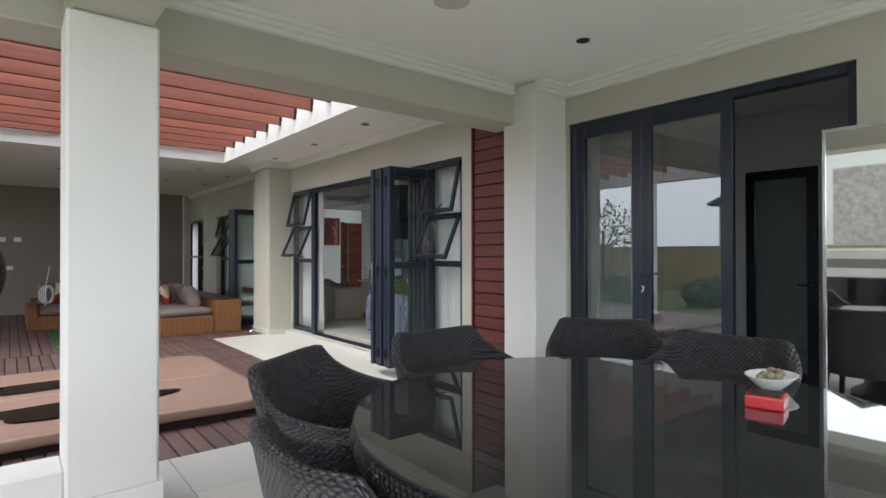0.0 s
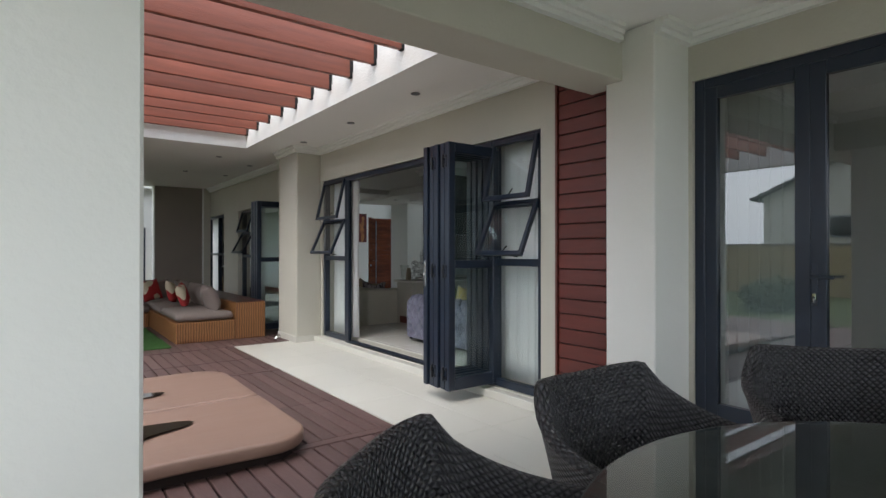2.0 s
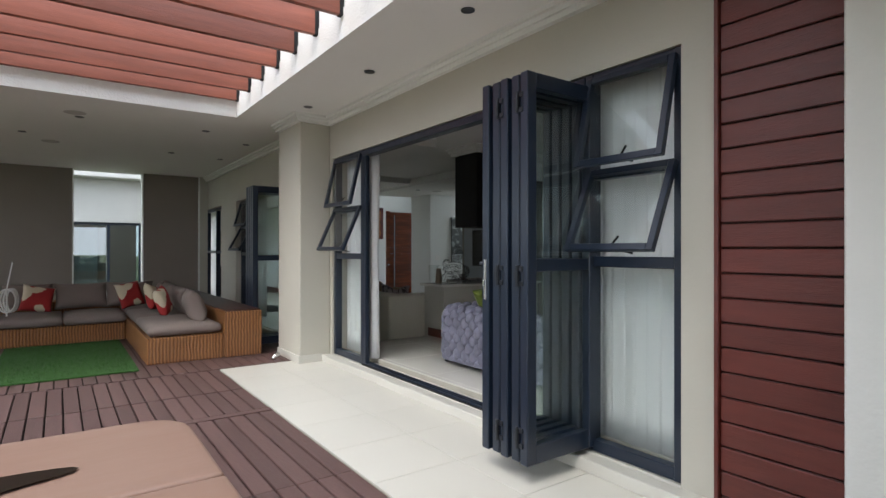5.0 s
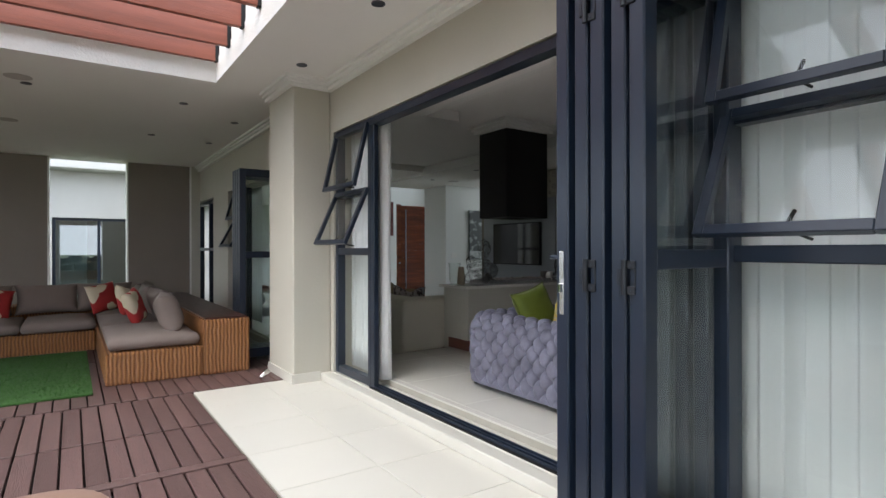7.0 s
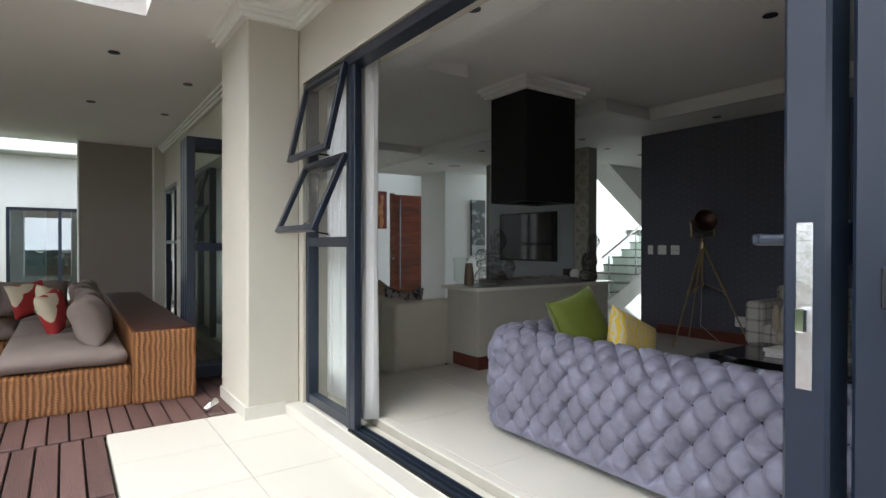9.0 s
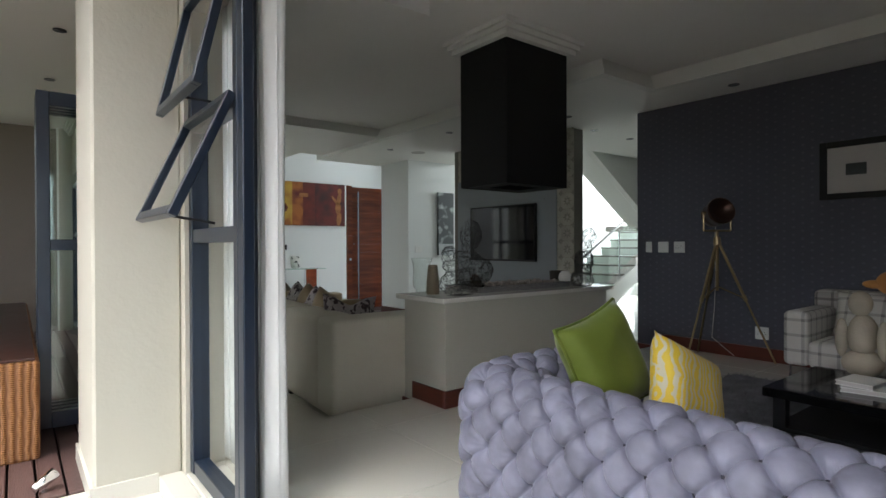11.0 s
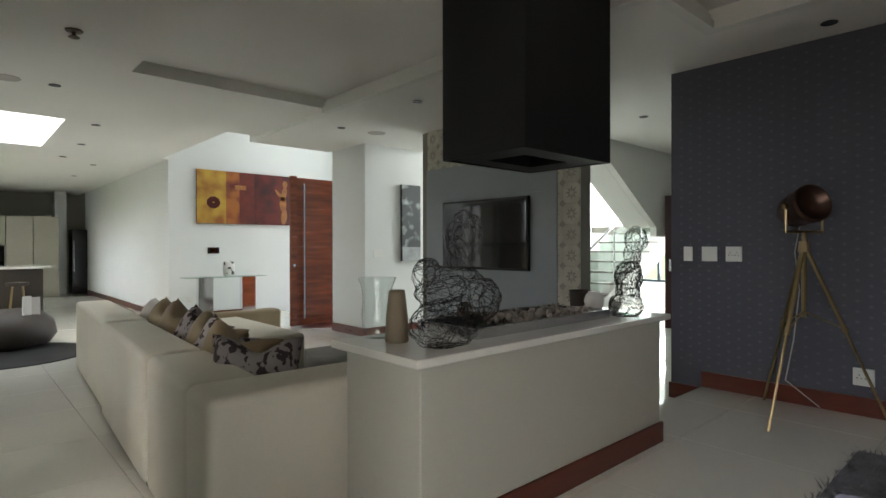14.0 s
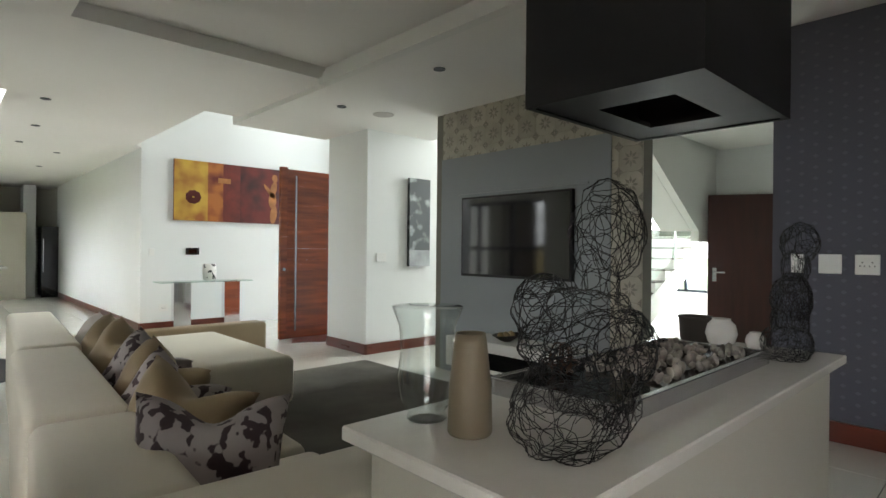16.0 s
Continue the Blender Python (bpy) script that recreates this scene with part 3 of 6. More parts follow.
stack = thing("door_1", "stack of folded anthracite bifold leaves with glass", "folding door")
stack["kind"] = "structure"
NL, LT = 5, 0.062
for k in range(NL):
    y0 = 4.42 + k * 0.084
    x0, x1 = 3.13 + 0.012 * (k % 2), 3.73
    bm = bmesh.new()
    w = 0.075
    for a in ((x0, x0 + w), (x1 - w, x1)):
        box(bm, *a, y0, y0 + LT, 0.11, 2.33, 0.006)
    for a in ((0.11, 0.22), (1.20, 1.27), (2.24, 2.33)):
        box(bm, x0 + w, x1 - w, y0 + 0.004, y0 + LT - 0.004, *a, 0.004)
    leaf = part("leaf", bm, M["alu"], stack)
    for z0, z1 in ((0.22, 1.20), (1.27, 2.24)):
        g = part("pane", pane(x0 + w, x1 - w, y0 + LT / 2 - 0.004, y0 + LT / 2 + 0.004, z0, z1), M["glass"], leaf, "greenish glass pane")
        g.visible_shadow = False
    if k < NL - 1:
        ym = y0 + LT + 0.011
        for zc in (0.26, 1.175, 2.16) if k % 2 == 0 else ():
            bm = bmesh.new()
            cyl(bm, (x0 - 0.012, ym, zc - 0.060), (x0 - 0.012, ym, zc + 0.060), 0.010, n=12)
            cyl(bm, (x0 - 0.012, ym, zc - 0.026), (x0 - 0.012, ym, zc + 0.026), 0.0115, n=12)
            box(bm, x0 - 0.007, x0 + 0.002, ym + 0.008, ym + 0.034, zc - 0.028, zc + 0.028, 0.002)
            box(bm, x0 - 0.003, x0 + 0.002, ym - 0.040, ym - 0.034, zc - 0.056, zc + 0.056, 0.001)
            for s in (-1, 1):
                box(bm, x0 - 0.008, x0 + 0.002, ym - 0.040, ym - 0.006, zc + s * 0.043 - 0.014, zc + s * 0.043 + 0.014, 0.002)
            hg = part("hinge", bm, M["hinge"], leaf, "dark three-knuckle hinge")
            for dy, dz in ((0.023, -0.018), (0.023, 0.0), (0.023, 0.018), (-0.024, -0.043), (-0.024, 0.043)):
                bm = bmesh.new()
                xs = x0 - (0.007 if dy > 0 else 0.008)
                cyl(bm, (xs - 0.0012, ym + dy, zc + dz), (xs, ym + dy, zc + dz), 0.0042, n=8)
                part("screw", bm, M["alu"], hg, "small dark screw")
    else:
        bm = bmesh.new()
        box(bm, x0 - 0.003, x0, y0 + 0.020, y0 + 0.042, 1.02, 1.265, 0.001)
        part("lock_plate", bm, M["steel"], leaf, "steel lock plate with latch")
        bm = bmesh.new()
        box(bm, x0 - 0.018, x0 - 0.002, y0 + 0.024, y0 + 0.038, 1.105, 1.14, 0.002)
        part("latch", bm, M["chrome"], leaf)
        bm = bmesh.new()
        cyl(bm, (x0 + 0.03, y0 + LT, 1.24), (x0 + 0.03, y0 + LT + 0.05, 1.24), 0.009, n=10)
        box(bm, x0 + 0.02, x0 + 0.13, y0 + LT + 0.04, y0 + LT + 0.055, 1.232, 1.25, 0.004)
        part("door_handle", bm, M["alu"], leaf)

# far bifold opening behind the pillar
far = thing("door_2", "far bifold door half folded open, anthracite with glass", "folding door")
far["kind"] = "structure"
for k in range(4):
    y0 = 9.62 + 0.09 * k
    sash_bm = bmesh.new()
    for a in ((3.12, 3.19), (3.68, 3.75)):
        box(sash_bm, *a, y0, y0 + 0.06, 0.05, 2.19, 0.004)
    for a in ((0.05, 0.15), (1.18, 1.25), (2.10, 2.19)):
        box(sash_bm, 3.19, 3.68, y0, y0 + 0.06, *a, 0.004)
    lf = part("leaf", sash_bm, M["alu"], far)
    g = part("pane", pane(3.19, 3.68, y0 + 0.026, y0 + 0.034, 0.15, 2.10), M["glass"], lf, "glass pane")
    g.visible_shadow = False
far_w = thing("window_3", "far anthracite window with sashes pushed open", "window")
far_w["kind"] = "structure"
bm = bmesh.new()
for a in ((11.8, 11.86), (12.54, 12.6)):
    box(bm, 3.76, 3.84, *a, 0.05, 2.22)
for a in ((0.05, 0.12), (1.22, 1.28), (1.70, 1.76), (2.16, 2.22)):
    box(bm, 3.765, 3.835, 11.86, 12.54, *a)
part("window_frame", bm, M["alu"], far_w)
top_hung(far_w, 11.83, 12.57, 1.25, 1.73, 3.77, 28)
top_hung(far_w, 11.83, 12.57, 1.73, 2.19, 3.77, 16)
for zz in ((0.12, 1.22),):
    g = part("pane", pane(3.796, 3.804, 11.86, 12.54, *zz), M["glass"], far_w)
    g.visible_shadow = False

# sliding doors beside the table
sl = thing("door_3", "anthracite glazed double door beside the patio table", "glass door")
sl["kind"] = "structure"
bm = bmesh.new()
box(bm, 3.980, 4.080, 2.57, 2.64, PZ, 2.565, 0.004)
box(bm, 3.980, 4.080, 0.44, 0.49, PZ, 2.565, 0.004)
box(bm, 3.980, 4.080, 0.49, 2.57, 2.50, 2.565, 0.004)
box(bm, 3.980, 4.080, 0.49, 2.57, PZ, PZ + 0.06, 0.004)
part("door_frame", bm, M["alu"], sl)
for y0, y1, x in ((1.92, 2.57, 4.010), (1.19, 1.92, 4.010)):
    bm = bmesh.new()
    for a in ((y0, y0 + 0.085), (y1 - 0.085, y1)):
        box(bm, x - 0.025, x + 0.025, *a, PZ + 0.06, 2.50, 0.004)
    for a in ((PZ + 0.06, PZ + 0.19), (2.415, 2.50)):
        box(bm, x - 0.025, x + 0.025, y0 + 0.085, y1 - 0.085, *a, 0.004)
    lf = part("leaf", bm, M["alu"], sl)
    g = part("pane", pane(x - 0.004, x + 0.004, y0 + 0.085, y1 - 0.085, PZ + 0.19, 2.415), M["glass_dark"], lf, "reflecting grey glass")
    g.visible_shadow = False
bm = bmesh.new()
cyl(bm, (3.990, 1.895, 1.20), (3.93, 1.895, 1.20), 0.01, n=8)
box(bm, 3.922, 3.938, 1.78, 1.905, 1.19, 1.21, 0.004)
box(bm, 3.978, 3.984, 1.88, 1.91, 1.02, 1.28, 0.002)
part("door_handle", bm, M["alu"], sl, "dark lever handle")
bm = bmesh.new()
box(bm, 3.965, 3.978, 1.885, 1.905, 1.06, 1.10, 0.003)
cyl(bm, (3.970, 1.895, 1.08), (3.945, 1.895, 1.05), 0.008, n=8)
part("key", bm, M["chrome"], sl, "keys hanging in the lock")

# ---- curtains ----
def curtain(name, y0, y1, x, z0, z1, waves, label, depth=0.005):
    bm = bmesh.new()

    def f(u, v):
        a = waves * 2 * math.pi * u
        return (x + depth * math.sin(a) * (0.7 + 0.3 * abs(2 * v - 1)) + 0.002 * math.sin(2.3 * a + 1), y0 + (y1 - y0) * u + 0.012 * math.sin(a * 1.7), z0 + (z1 - z0) * v)
    surface(bm, f, waves * 14, 10)
    ob = solo(name, bm, M["curtain"], label, "curtain", smooth=True)
    ob.modifiers.new("thickness", "SOLIDIFY").thickness = 0.003
    return ob


curtain("sheer_curtain", 3.86, 4.56, 3.85, 0.14, 2.40, 5, "white sheer curtain hanging behind the window")
curtain("sheer_curtain", 7.68, 8.24, 3.85, 0.14, 2.40, 5, "white sheer curtain hanging behind the window")
curtain("sheer_curtain", 7.46, 7.64, 3.825, 0.14, 2.45, 4, "white curtain gathered in folds beside the door opening", 0.048)
curtain("sheer_curtain", 11.8, 12.6, 3.99, 0.14, 2.6, 5, "white sheer curtain behind the far window")
curtain("sheer_curtain", 2.0, 2.62, 4.27, 0.1, 2.5, 5, "white sheer curtain behind the patio door")

wl = thing("window_6", "wide anthracite lounge window", "window")
wl["kind"] = "structure"
bm = bmesh.new()
for a in (13.7, 14.5, 15.4, 16.24):
    box(bm, 3.76, 3.84, a, a + 0.06, -0.1, 2.22)
for a in (-0.1, 1.25, 2.16):
    box(bm, 3.765, 3.835, 13.76, 16.24, a, a + 0.06)
part("window_frame", bm, M["alu"], wl)
curtain("lounge_curtain", 15.5, 16.3, 4.0, 0.14, 2.6, 5, "white curtain drawn beside the lounge window")
# Unseen opening, added to bring more daylight to the kitchen end.
wk = thing("window_7", "unseen long kitchen window added to let daylight in", "window")
wk["kind"] = "structure"
bm = bmesh.new()
for a in (17.6, 19.2, 20.9, 22.54):
    box(bm, 3.76, 3.84, a, a + 0.06, 0.95, 2.22)
for a in (0.95, 2.16):
    box(bm, 3.765, 3.835, 17.66, 22.54, a, a + 0.06)
part("window_frame", bm, M["alu"], wk)


def printed(name, base, ink, scale, lo, hi, rough=0.85, wave=False):
    """Cloth or canvas with an irregular print of a second colour."""
    m = mat(name, base, rough, bump=0.12, bump_scale=14)
    nt = m.node_tree
    b = nt.nodes["Principled BSDF"]
    tc = nt.nodes.new("ShaderNodeTexCoord")
    if wave:
        n = nt.nodes.new("ShaderNodeTexWave")
        n.inputs["Distortion"].default_value, n.inputs["Detail"].default_value, n.inputs["Detail Scale"].default_value = 11.0, 2.5, 0.8
    else:
        n = nt.nodes.new("ShaderNodeTexNoise")
        n.inputs["Detail"].default_value = 1.5
    n.inputs["Scale"].default_value = scale
    nt.links.new(tc.outputs["Object"], n.inputs["Vector"])
    mr = nt.nodes.new("ShaderNodeMapRange")
    mr.inputs[1].default_value, mr.inputs[2].default_value = lo, hi
    nt.links.new(n.outputs["Fac"], mr.inputs[0])
    mx = nt.nodes.new("ShaderNodeMix")
    mx.data_type = "RGBA"
    old = b.inputs["Base Color"].links[0].from_socket
    nt.links.new(old, mx.inputs[6])
    mx.inputs[7].default_value = (*ink, 1)
    nt.links.new(mr.outputs[0], mx.inputs[0])
    nt.links.new(mx.outputs[2], b.inputs["Base Color"])
    return m


M["rose"] = printed("rose_print_cotton", (0.66, 0.58, 0.42), (0.34, 0.022, 0.022), 4.5, 0.48, 0.50)
M["petal"] = printed("petal_print_cloth", (0.36, 0.32, 0.315), (0.055, 0.035, 0.042), 24, 0.53, 0.56)
M["zebra"] = printed("yellow_zebra_print", (0.66, 0.46, 0.035), (0.50, 0.46, 0.34), 15.0, 0.50, 0.72, 0.6, True)
M["tweed"] = mat("ivory_plaid_wool", (0.56, 0.53, 0.49), 0.95, bump=0.15, bump_scale=30)


# ---- outside: pergola, cladding ----
pergola = thing("pergola", "red stained timber pergola of deep slats over the deck", "pergola")
slat_me = mesh_of("slat", B(-2.95, 2.715, -0.024, 0.024, -0.115, 0.115, bevel=0.004), M["slat"])
bracket_bm = bmesh.new()
box(bracket_bm, 2.71, 2.755, -0.03, 0.03, -0.12, 0.122, 0.003)
for zc in (-0.07, 0.07):
    cyl(bracket_bm, (2.705, 0, zc), (2.715, 0, zc), 0.012, n=6)
bracket_me = mesh_of("bracket", bracket_bm, M["black"])
for k in range(12):
    s = piece("slat", slat_me, pergola, (0, 3.60 + 0.480 * k, 3.205 + 0.004 * math.sin(k * 2.3)))
    br = new("bracket", bracket_me)
    br.parent = s

clad = thing("timber_cladding", "oxblood stained horizontal timber cladding boards", "cladding")
me = mesh_of("board", B(-0.011, 0.011, -0.27, 0.27, -0.056, 0.056, bevel=0.004), M["clad"])
for k in range(24):
    piece("board", me, clad, (WX - 0.013 + 0.001 * math.sin(k * 3.1), 3.34, 0.062 + 0.121 * k))
# Dark sheet added so the gaps between boards read as shaded.
part("backing", B(WX - 0.004, WX - 0.001, 3.07, 3.615, 0.0, 2.90), M["gap_shade"], clad, "dark backing added as shade in the gaps")
part("edge_strip", B(WX - 0.045, WX, 3.612, 3.634, 0.0, 2.90, bevel=0.003), M["clad"], clad, "narrow red edge strip")

# ---- outside: spa with its cover ----
spa = thing("spa", "hot tub sunk in the deck under a folded brown vinyl cover", "hot tub", (-0.03, -0.05, 0))
bm = bmesh.new()
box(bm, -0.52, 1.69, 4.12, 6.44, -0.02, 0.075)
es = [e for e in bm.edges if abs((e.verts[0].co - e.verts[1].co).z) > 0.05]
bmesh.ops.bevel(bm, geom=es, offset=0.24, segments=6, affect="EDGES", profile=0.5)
# Shade under the cover is painted: the whole rim is near-black.
part("rim", bm, M["gap_shade"], spa, "spa rim with shade put into its dark colour")
for nm, y0, y1 in (("cover_half", 4.06, 5.26), ("cover_half", 5.28, 6.50)):
    bm = bmesh.new()

    def top(u, v, y0=y0, y1=y1):
        x, y = -0.6 + 2.35 * u, y0 + (y1 - y0) * v
        far_end = y1 > 6
        c = 0.30
        ey = (y1 - y) if far_end else (y - y0)
        for side in (-1, 1):
            ex = (x + 0.6) if side < 0 else (1.75 - x)
            if ex < c and ey < c:
                dx, dy = c - ex, c - ey
                big = max(dx, dy)
                k = big / math.hypot(dx, dy) if big > 0 else 1
                ex2, ey2 = c - dx * k, c - dy * k
                x = -0.6 + ex2 if side < 0 else 1.75 - ex2
                y = y1 - ey2 if far_end else y0 + ey2
        sag = 0.018 * math.sin(math.pi * u) * math.sin(math.pi * v) + 0.010 * noise.noise((x * 1.6, y * 1.6, 2.0))
        return (x, y, 0.15 - sag)
    surface(bm, top, 30, 16)
    bmesh.ops.recalc_face_normals(bm, faces=bm.faces[:])
    ob = part(nm, bm, M["spa"], spa, "sagging brown vinyl cover half", smooth=True)
    if ob.data.polygons[0].normal.z < 0:
        ob.data.flip_normals()
    sd = ob.modifiers.new("thickness", "SOLIDIFY")
    sd.thickness, sd.offset = 0.085, -1
    bv = ob.modifiers.new("round", "BEVEL")
    bv.width, bv.segments, bv.limit_method = 0.02, 3, "ANGLE"
for cx, cy, rx, ry in ((0.30, 5.72, 0.70, 0.21), (0.36, 4.72, 0.66, 0.24)):
    bm = bmesh.new()

    def pud(u, v, cx=cx, cy=cy, rx=rx, ry=ry):
        a = 2 * math.pi * u
        r = v * (1 + 0.16 * math.sin(3 * a + cx) + 0.08 * math.sin(5 * a))
        return (cx + rx * r * math.cos(a), cy + ry * r * math.sin(a), 0.1525)
    surface(bm, pud, 48, 3, closed_u=True)
    ob = part("puddle", bm, M["water"], spa, "rainwater puddle on the cover")
    if ob.data.polygons[0].normal.z < 0:
        ob.data.flip_normals()


# ---- soft things ----
def pillow_mesh(name, w, h, t, material, seed=0, soft=0.55, chop=0.0):
    """A stuffed cushion lying in x and z, pinched to its corners."""
    bm = bmesh.new()
    rnd = random.Random(seed)
    off = rnd.uniform(0, 50)
    for side in (1, -1):
        def f(u, v):
            a, b = 2 * u - 1, 2 * v - 1
            x = w / 2 * a * (1 - 0.09 * (1 - b * b))
            z = h / 2 * b * (1 - 0.09 * (1 - a * a))
            th = t / 2 * (max(0, 1 - a ** 4) * max(0, 1 - b ** 4)) ** soft
            th *= 1 + 0.10 * noise.noise((a * 2 + off, b * 2, side))
            dent = math.exp(-(a / 0.42) ** 2) * max(0.0, (b + 0.2) / 1.2) ** 2
            z -= chop * h * dent
            th *= 1 + 1.2 * chop * dent
            return (x, side * th, z)
        surface(bm, f, 18, 18)
    bmesh.ops.remove_doubles(bm, verts=bm.verts[:], dist=0.0008)
    bmesh.ops.recalc_face_normals(bm, faces=bm.faces[:])
    return mesh_of(name, bm, material, True)


def cushion(name, at, rot, w, h, t, material, label, seed=0, group="", piping=None, chop=0.0):
    ob = new(name, pillow_mesh(name, w, h, t, M[material], seed, chop=chop))
    ob.matrix_basis = pose(*at, *rot)
    tagged(ob, label, "cushion", group)
    if piping:
        bm = bmesh.new()
        pts = []
        for k in range(48):
            s = k / 48 * 4
            e, f = int(s), s % 1
            a, b = [(2 * f - 1, -1), (1, 2 * f - 1), (1 - 2 * f, 1), (-1, 1 - 2 * f)][e]
            pts.append((w / 2 * a * (1 - 0.09 * (1 - b * b)), 0, h / 2 * b * (1 - 0.09 * (1 - a * a))))
        for p, q in zip(pts, pts[1:] + pts[:1]):
            cyl(bm, p, q, 0.006, n=6)
        part("piping", bm, M[piping], ob, "corded piping")
    return ob


def slab_cushion(name, parent, x0, x1, y0, y1, z0, z1, material, label, r=0.05):
    bm = B(x0, x1, y0, y1, z0, z1)
    bmesh.ops.subdivide_edges(bm, edges=bm.edges[:], cuts=7, use_grid_fill=True)
    cx, cy, cz = (x0 + x1) / 2, (y0 + y1) / 2, (z0 + z1) / 2
    for v in bm.verts:
        a, b, c = (v.co.x - cx) / (x1 - x0) * 2, (v.co.y - cy) / (y1 - y0) * 2, (v.co.z - cz) / (z1 - z0) * 2
        puff = (1 - a ** 4) * (1 - b ** 4)
        v.co.z += c * 0.25 * (z1 - z0) * (puff - 0.5) + 0.008 * noise.noise((v.co.x * 5, v.co.y * 5, 1))
        k = 1 - 0.05 * c * c
        v.co.x, v.co.y = cx + (v.co.x - cx) * k, cy + (v.co.y - cy) * k
    return part(name, bm, M[material], parent, label, True)


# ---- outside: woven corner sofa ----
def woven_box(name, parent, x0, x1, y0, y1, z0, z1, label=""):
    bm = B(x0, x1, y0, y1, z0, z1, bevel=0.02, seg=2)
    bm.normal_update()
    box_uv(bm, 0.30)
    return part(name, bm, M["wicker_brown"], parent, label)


sofa = thing("corner_sofa", "brown woven water hyacinth corner sofa on the deck", "sofa", (0, 0, 0))
woven_box("arm_base", sofa, 1.82, 2.66, 9.22, 12.6, 0.0, 0.30, "woven base with rope-like strands")
woven_box("back_ledge", sofa, 2.665, 3.12, 9.20, 13.15, 0.0, 0.56, "tall woven back with flat top")
woven_box("far_base", sofa, 0.30, 1.815, 11.5, 12.75, 0.0, 0.25)
woven_box("far_back", sofa, 0.22, 2.66, 12.76, 13.15, 0.0, 0.50)
woven_box("far_arm", sofa, 0.14, 0.30, 11.5, 12.75, 0.0, 0.42)
part("top_board", B(2.68, 3.10, 9.215, 13.14, 0.561, 0.575, bevel=0.004), M["door_dark"], sofa, "polished dark timber top")
for y0, y1 in ((9.26, 10.5), (10.5, 11.7), (11.7, 12.7)):
    slab_cushion("seat_cushion", sofa, 1.84, 2.64, y0, y1, 0.30, 0.44, "cushion", "mushroom canvas seat cushion")
for x0, x1 in ((0.32, 1.05), (1.06, 1.82)):
    slab_cushion("seat_cushion", sofa, x0, x1, 11.46, 12.45, 0.25, 0.40, "cushion", "mushroom canvas seat cushion")
for k, (x, y, rz, w, h, tilt) in enumerate(((2.42, 9.75, 82, 0.66, 0.42, -22), (2.46, 10.6, 93, 0.70, 0.42, -20), (2.44, 11.4, 88, 0.72, 0.44, -24), (2.46, 12.2, 75, 0.66, 0.42, -20),
                                        (1.95, 12.42, 0, 0.7, 0.42, -22), (1.30, 12.40, 4, 0.72, 0.42, -22), (0.62, 12.42, -3, 0.62, 0.42, -22))):
    cushion("back_cushion", (x, y, 0.61), (tilt, 0, rz), w, h, 0.24, "cushion", "slumped mushroom canvas back cushion on the sofa", k, "sofa back cushions")
for k, (x, y, rz, z) in enumerate(((2.16, 10.45, 70, 0.62), (2.14, 11.2, 62, 0.62), (1.92, 12.05, 30, 0.62), (0.75, 12.1, 8, 0.60))):
    cushion("rose_cushion", (x, y, z), (-18, 12 if k % 2 else -8, rz), 0.40, 0.40, 0.15, "rose", "cream cushion with red rose print on the sofa", 20 + k, "rose print cushions")

turf = solo("turf_mat", B(0.42, 1.72, 8.95, 11.35, 0.0, 0.022, bevel=0.006), M["grass"], "bright green artificial turf mat on the deck", "turf")
bm = bmesh.new()
rt = random.Random(5)
for _ in range(5200):
    x, y = rt.uniform(0.43, 1.71), rt.uniform(8.96, 11.34)
    a, h = rt.uniform(0, 6.28), rt.uniform(0.012, 0.024)
    dx, dy = 0.004 * math.cos(a), 0.004 * math.sin(a)
    v = [bm.verts.new(p) for p in ((x - dx, y - dy, 0.021), (x + dx, y + dy, 0.021), (x + dy * 2, y - dx * 2, 0.021 + h))]
    bm.faces.new(v)
tagged(part("turf", bm, M["grass"], turf, "short turf blades"), kind="stuff")

# ---- outside: table and tub chairs ----
TC = Vector((1.575, 0.54, 0))
TZ = 0.83
table = thing("round_table", "round dark woven dining table with a grey glass top", "table", (TC.x, TC.y, PZ))
bm = bmesh.new()
lathe(bm, [(0.80, (TZ - PZ) - 0.11), (0.91, (TZ - PZ) - 0.10), (0.94, (TZ - PZ) - 0.075), (0.945, (TZ - PZ) - 0.045), (0.93, (TZ - PZ) - 0.018), (0.90, (TZ - PZ) - 0.014), (0.3, (TZ - PZ) - 0.014)], n=72)
bm.normal_update(); box_uv(bm, 0.35)
part("tabletop", bm, M["wicker_dark"], table, "woven black rim and top", True)
bm = bmesh.new()
ring = [bm.verts.new((0.93 * math.cos(k * math.pi / 48), 0.93 * math.sin(k * math.pi / 48), (TZ - PZ))) for k in range(96)]
bm.faces.new(ring)
g = part("glass_top", bm, glass("table_glass", (0.88, 0.90, 0.86), base=0.15), table, "smoky glass top that mirrors the doors")
g.visible_shadow = False
bm = bmesh.new()
lathe(bm, [(0.925, (TZ - PZ) - 0.010), (0.934, (TZ - PZ) - 0.008), (0.934, (TZ - PZ) - 0.001), (0.926, (TZ - PZ)), (0.920, (TZ - PZ) - 0.004)], n=96)
part("glass_edge", bm, M["art_dark"], table, "dark polished glass edge")
bm = bmesh.new()
lathe(bm, [(0.42, 0.0), (0.42, 0.04), (0.33, 0.10), (0.26, 0.35), (0.30, 0.6), (0.40, (TZ - PZ) - 0.11)], n=40)
bm.normal_update(); box_uv(bm, 0.3)
part("pedestal", bm, M["wicker_dark"], table, "woven pedestal", True)


def tub_chair(at, rz):
    c = thing("tub_chair", "black woven resin tub chair with pale seat pad", "chair", at, rz, "tub chairs round the table")
    half = radians(125)

    def height(a):
        k = abs(a) / half
        if k < 0.34:
            return 0.822 + 0.013 * (k / 0.34) ** 2
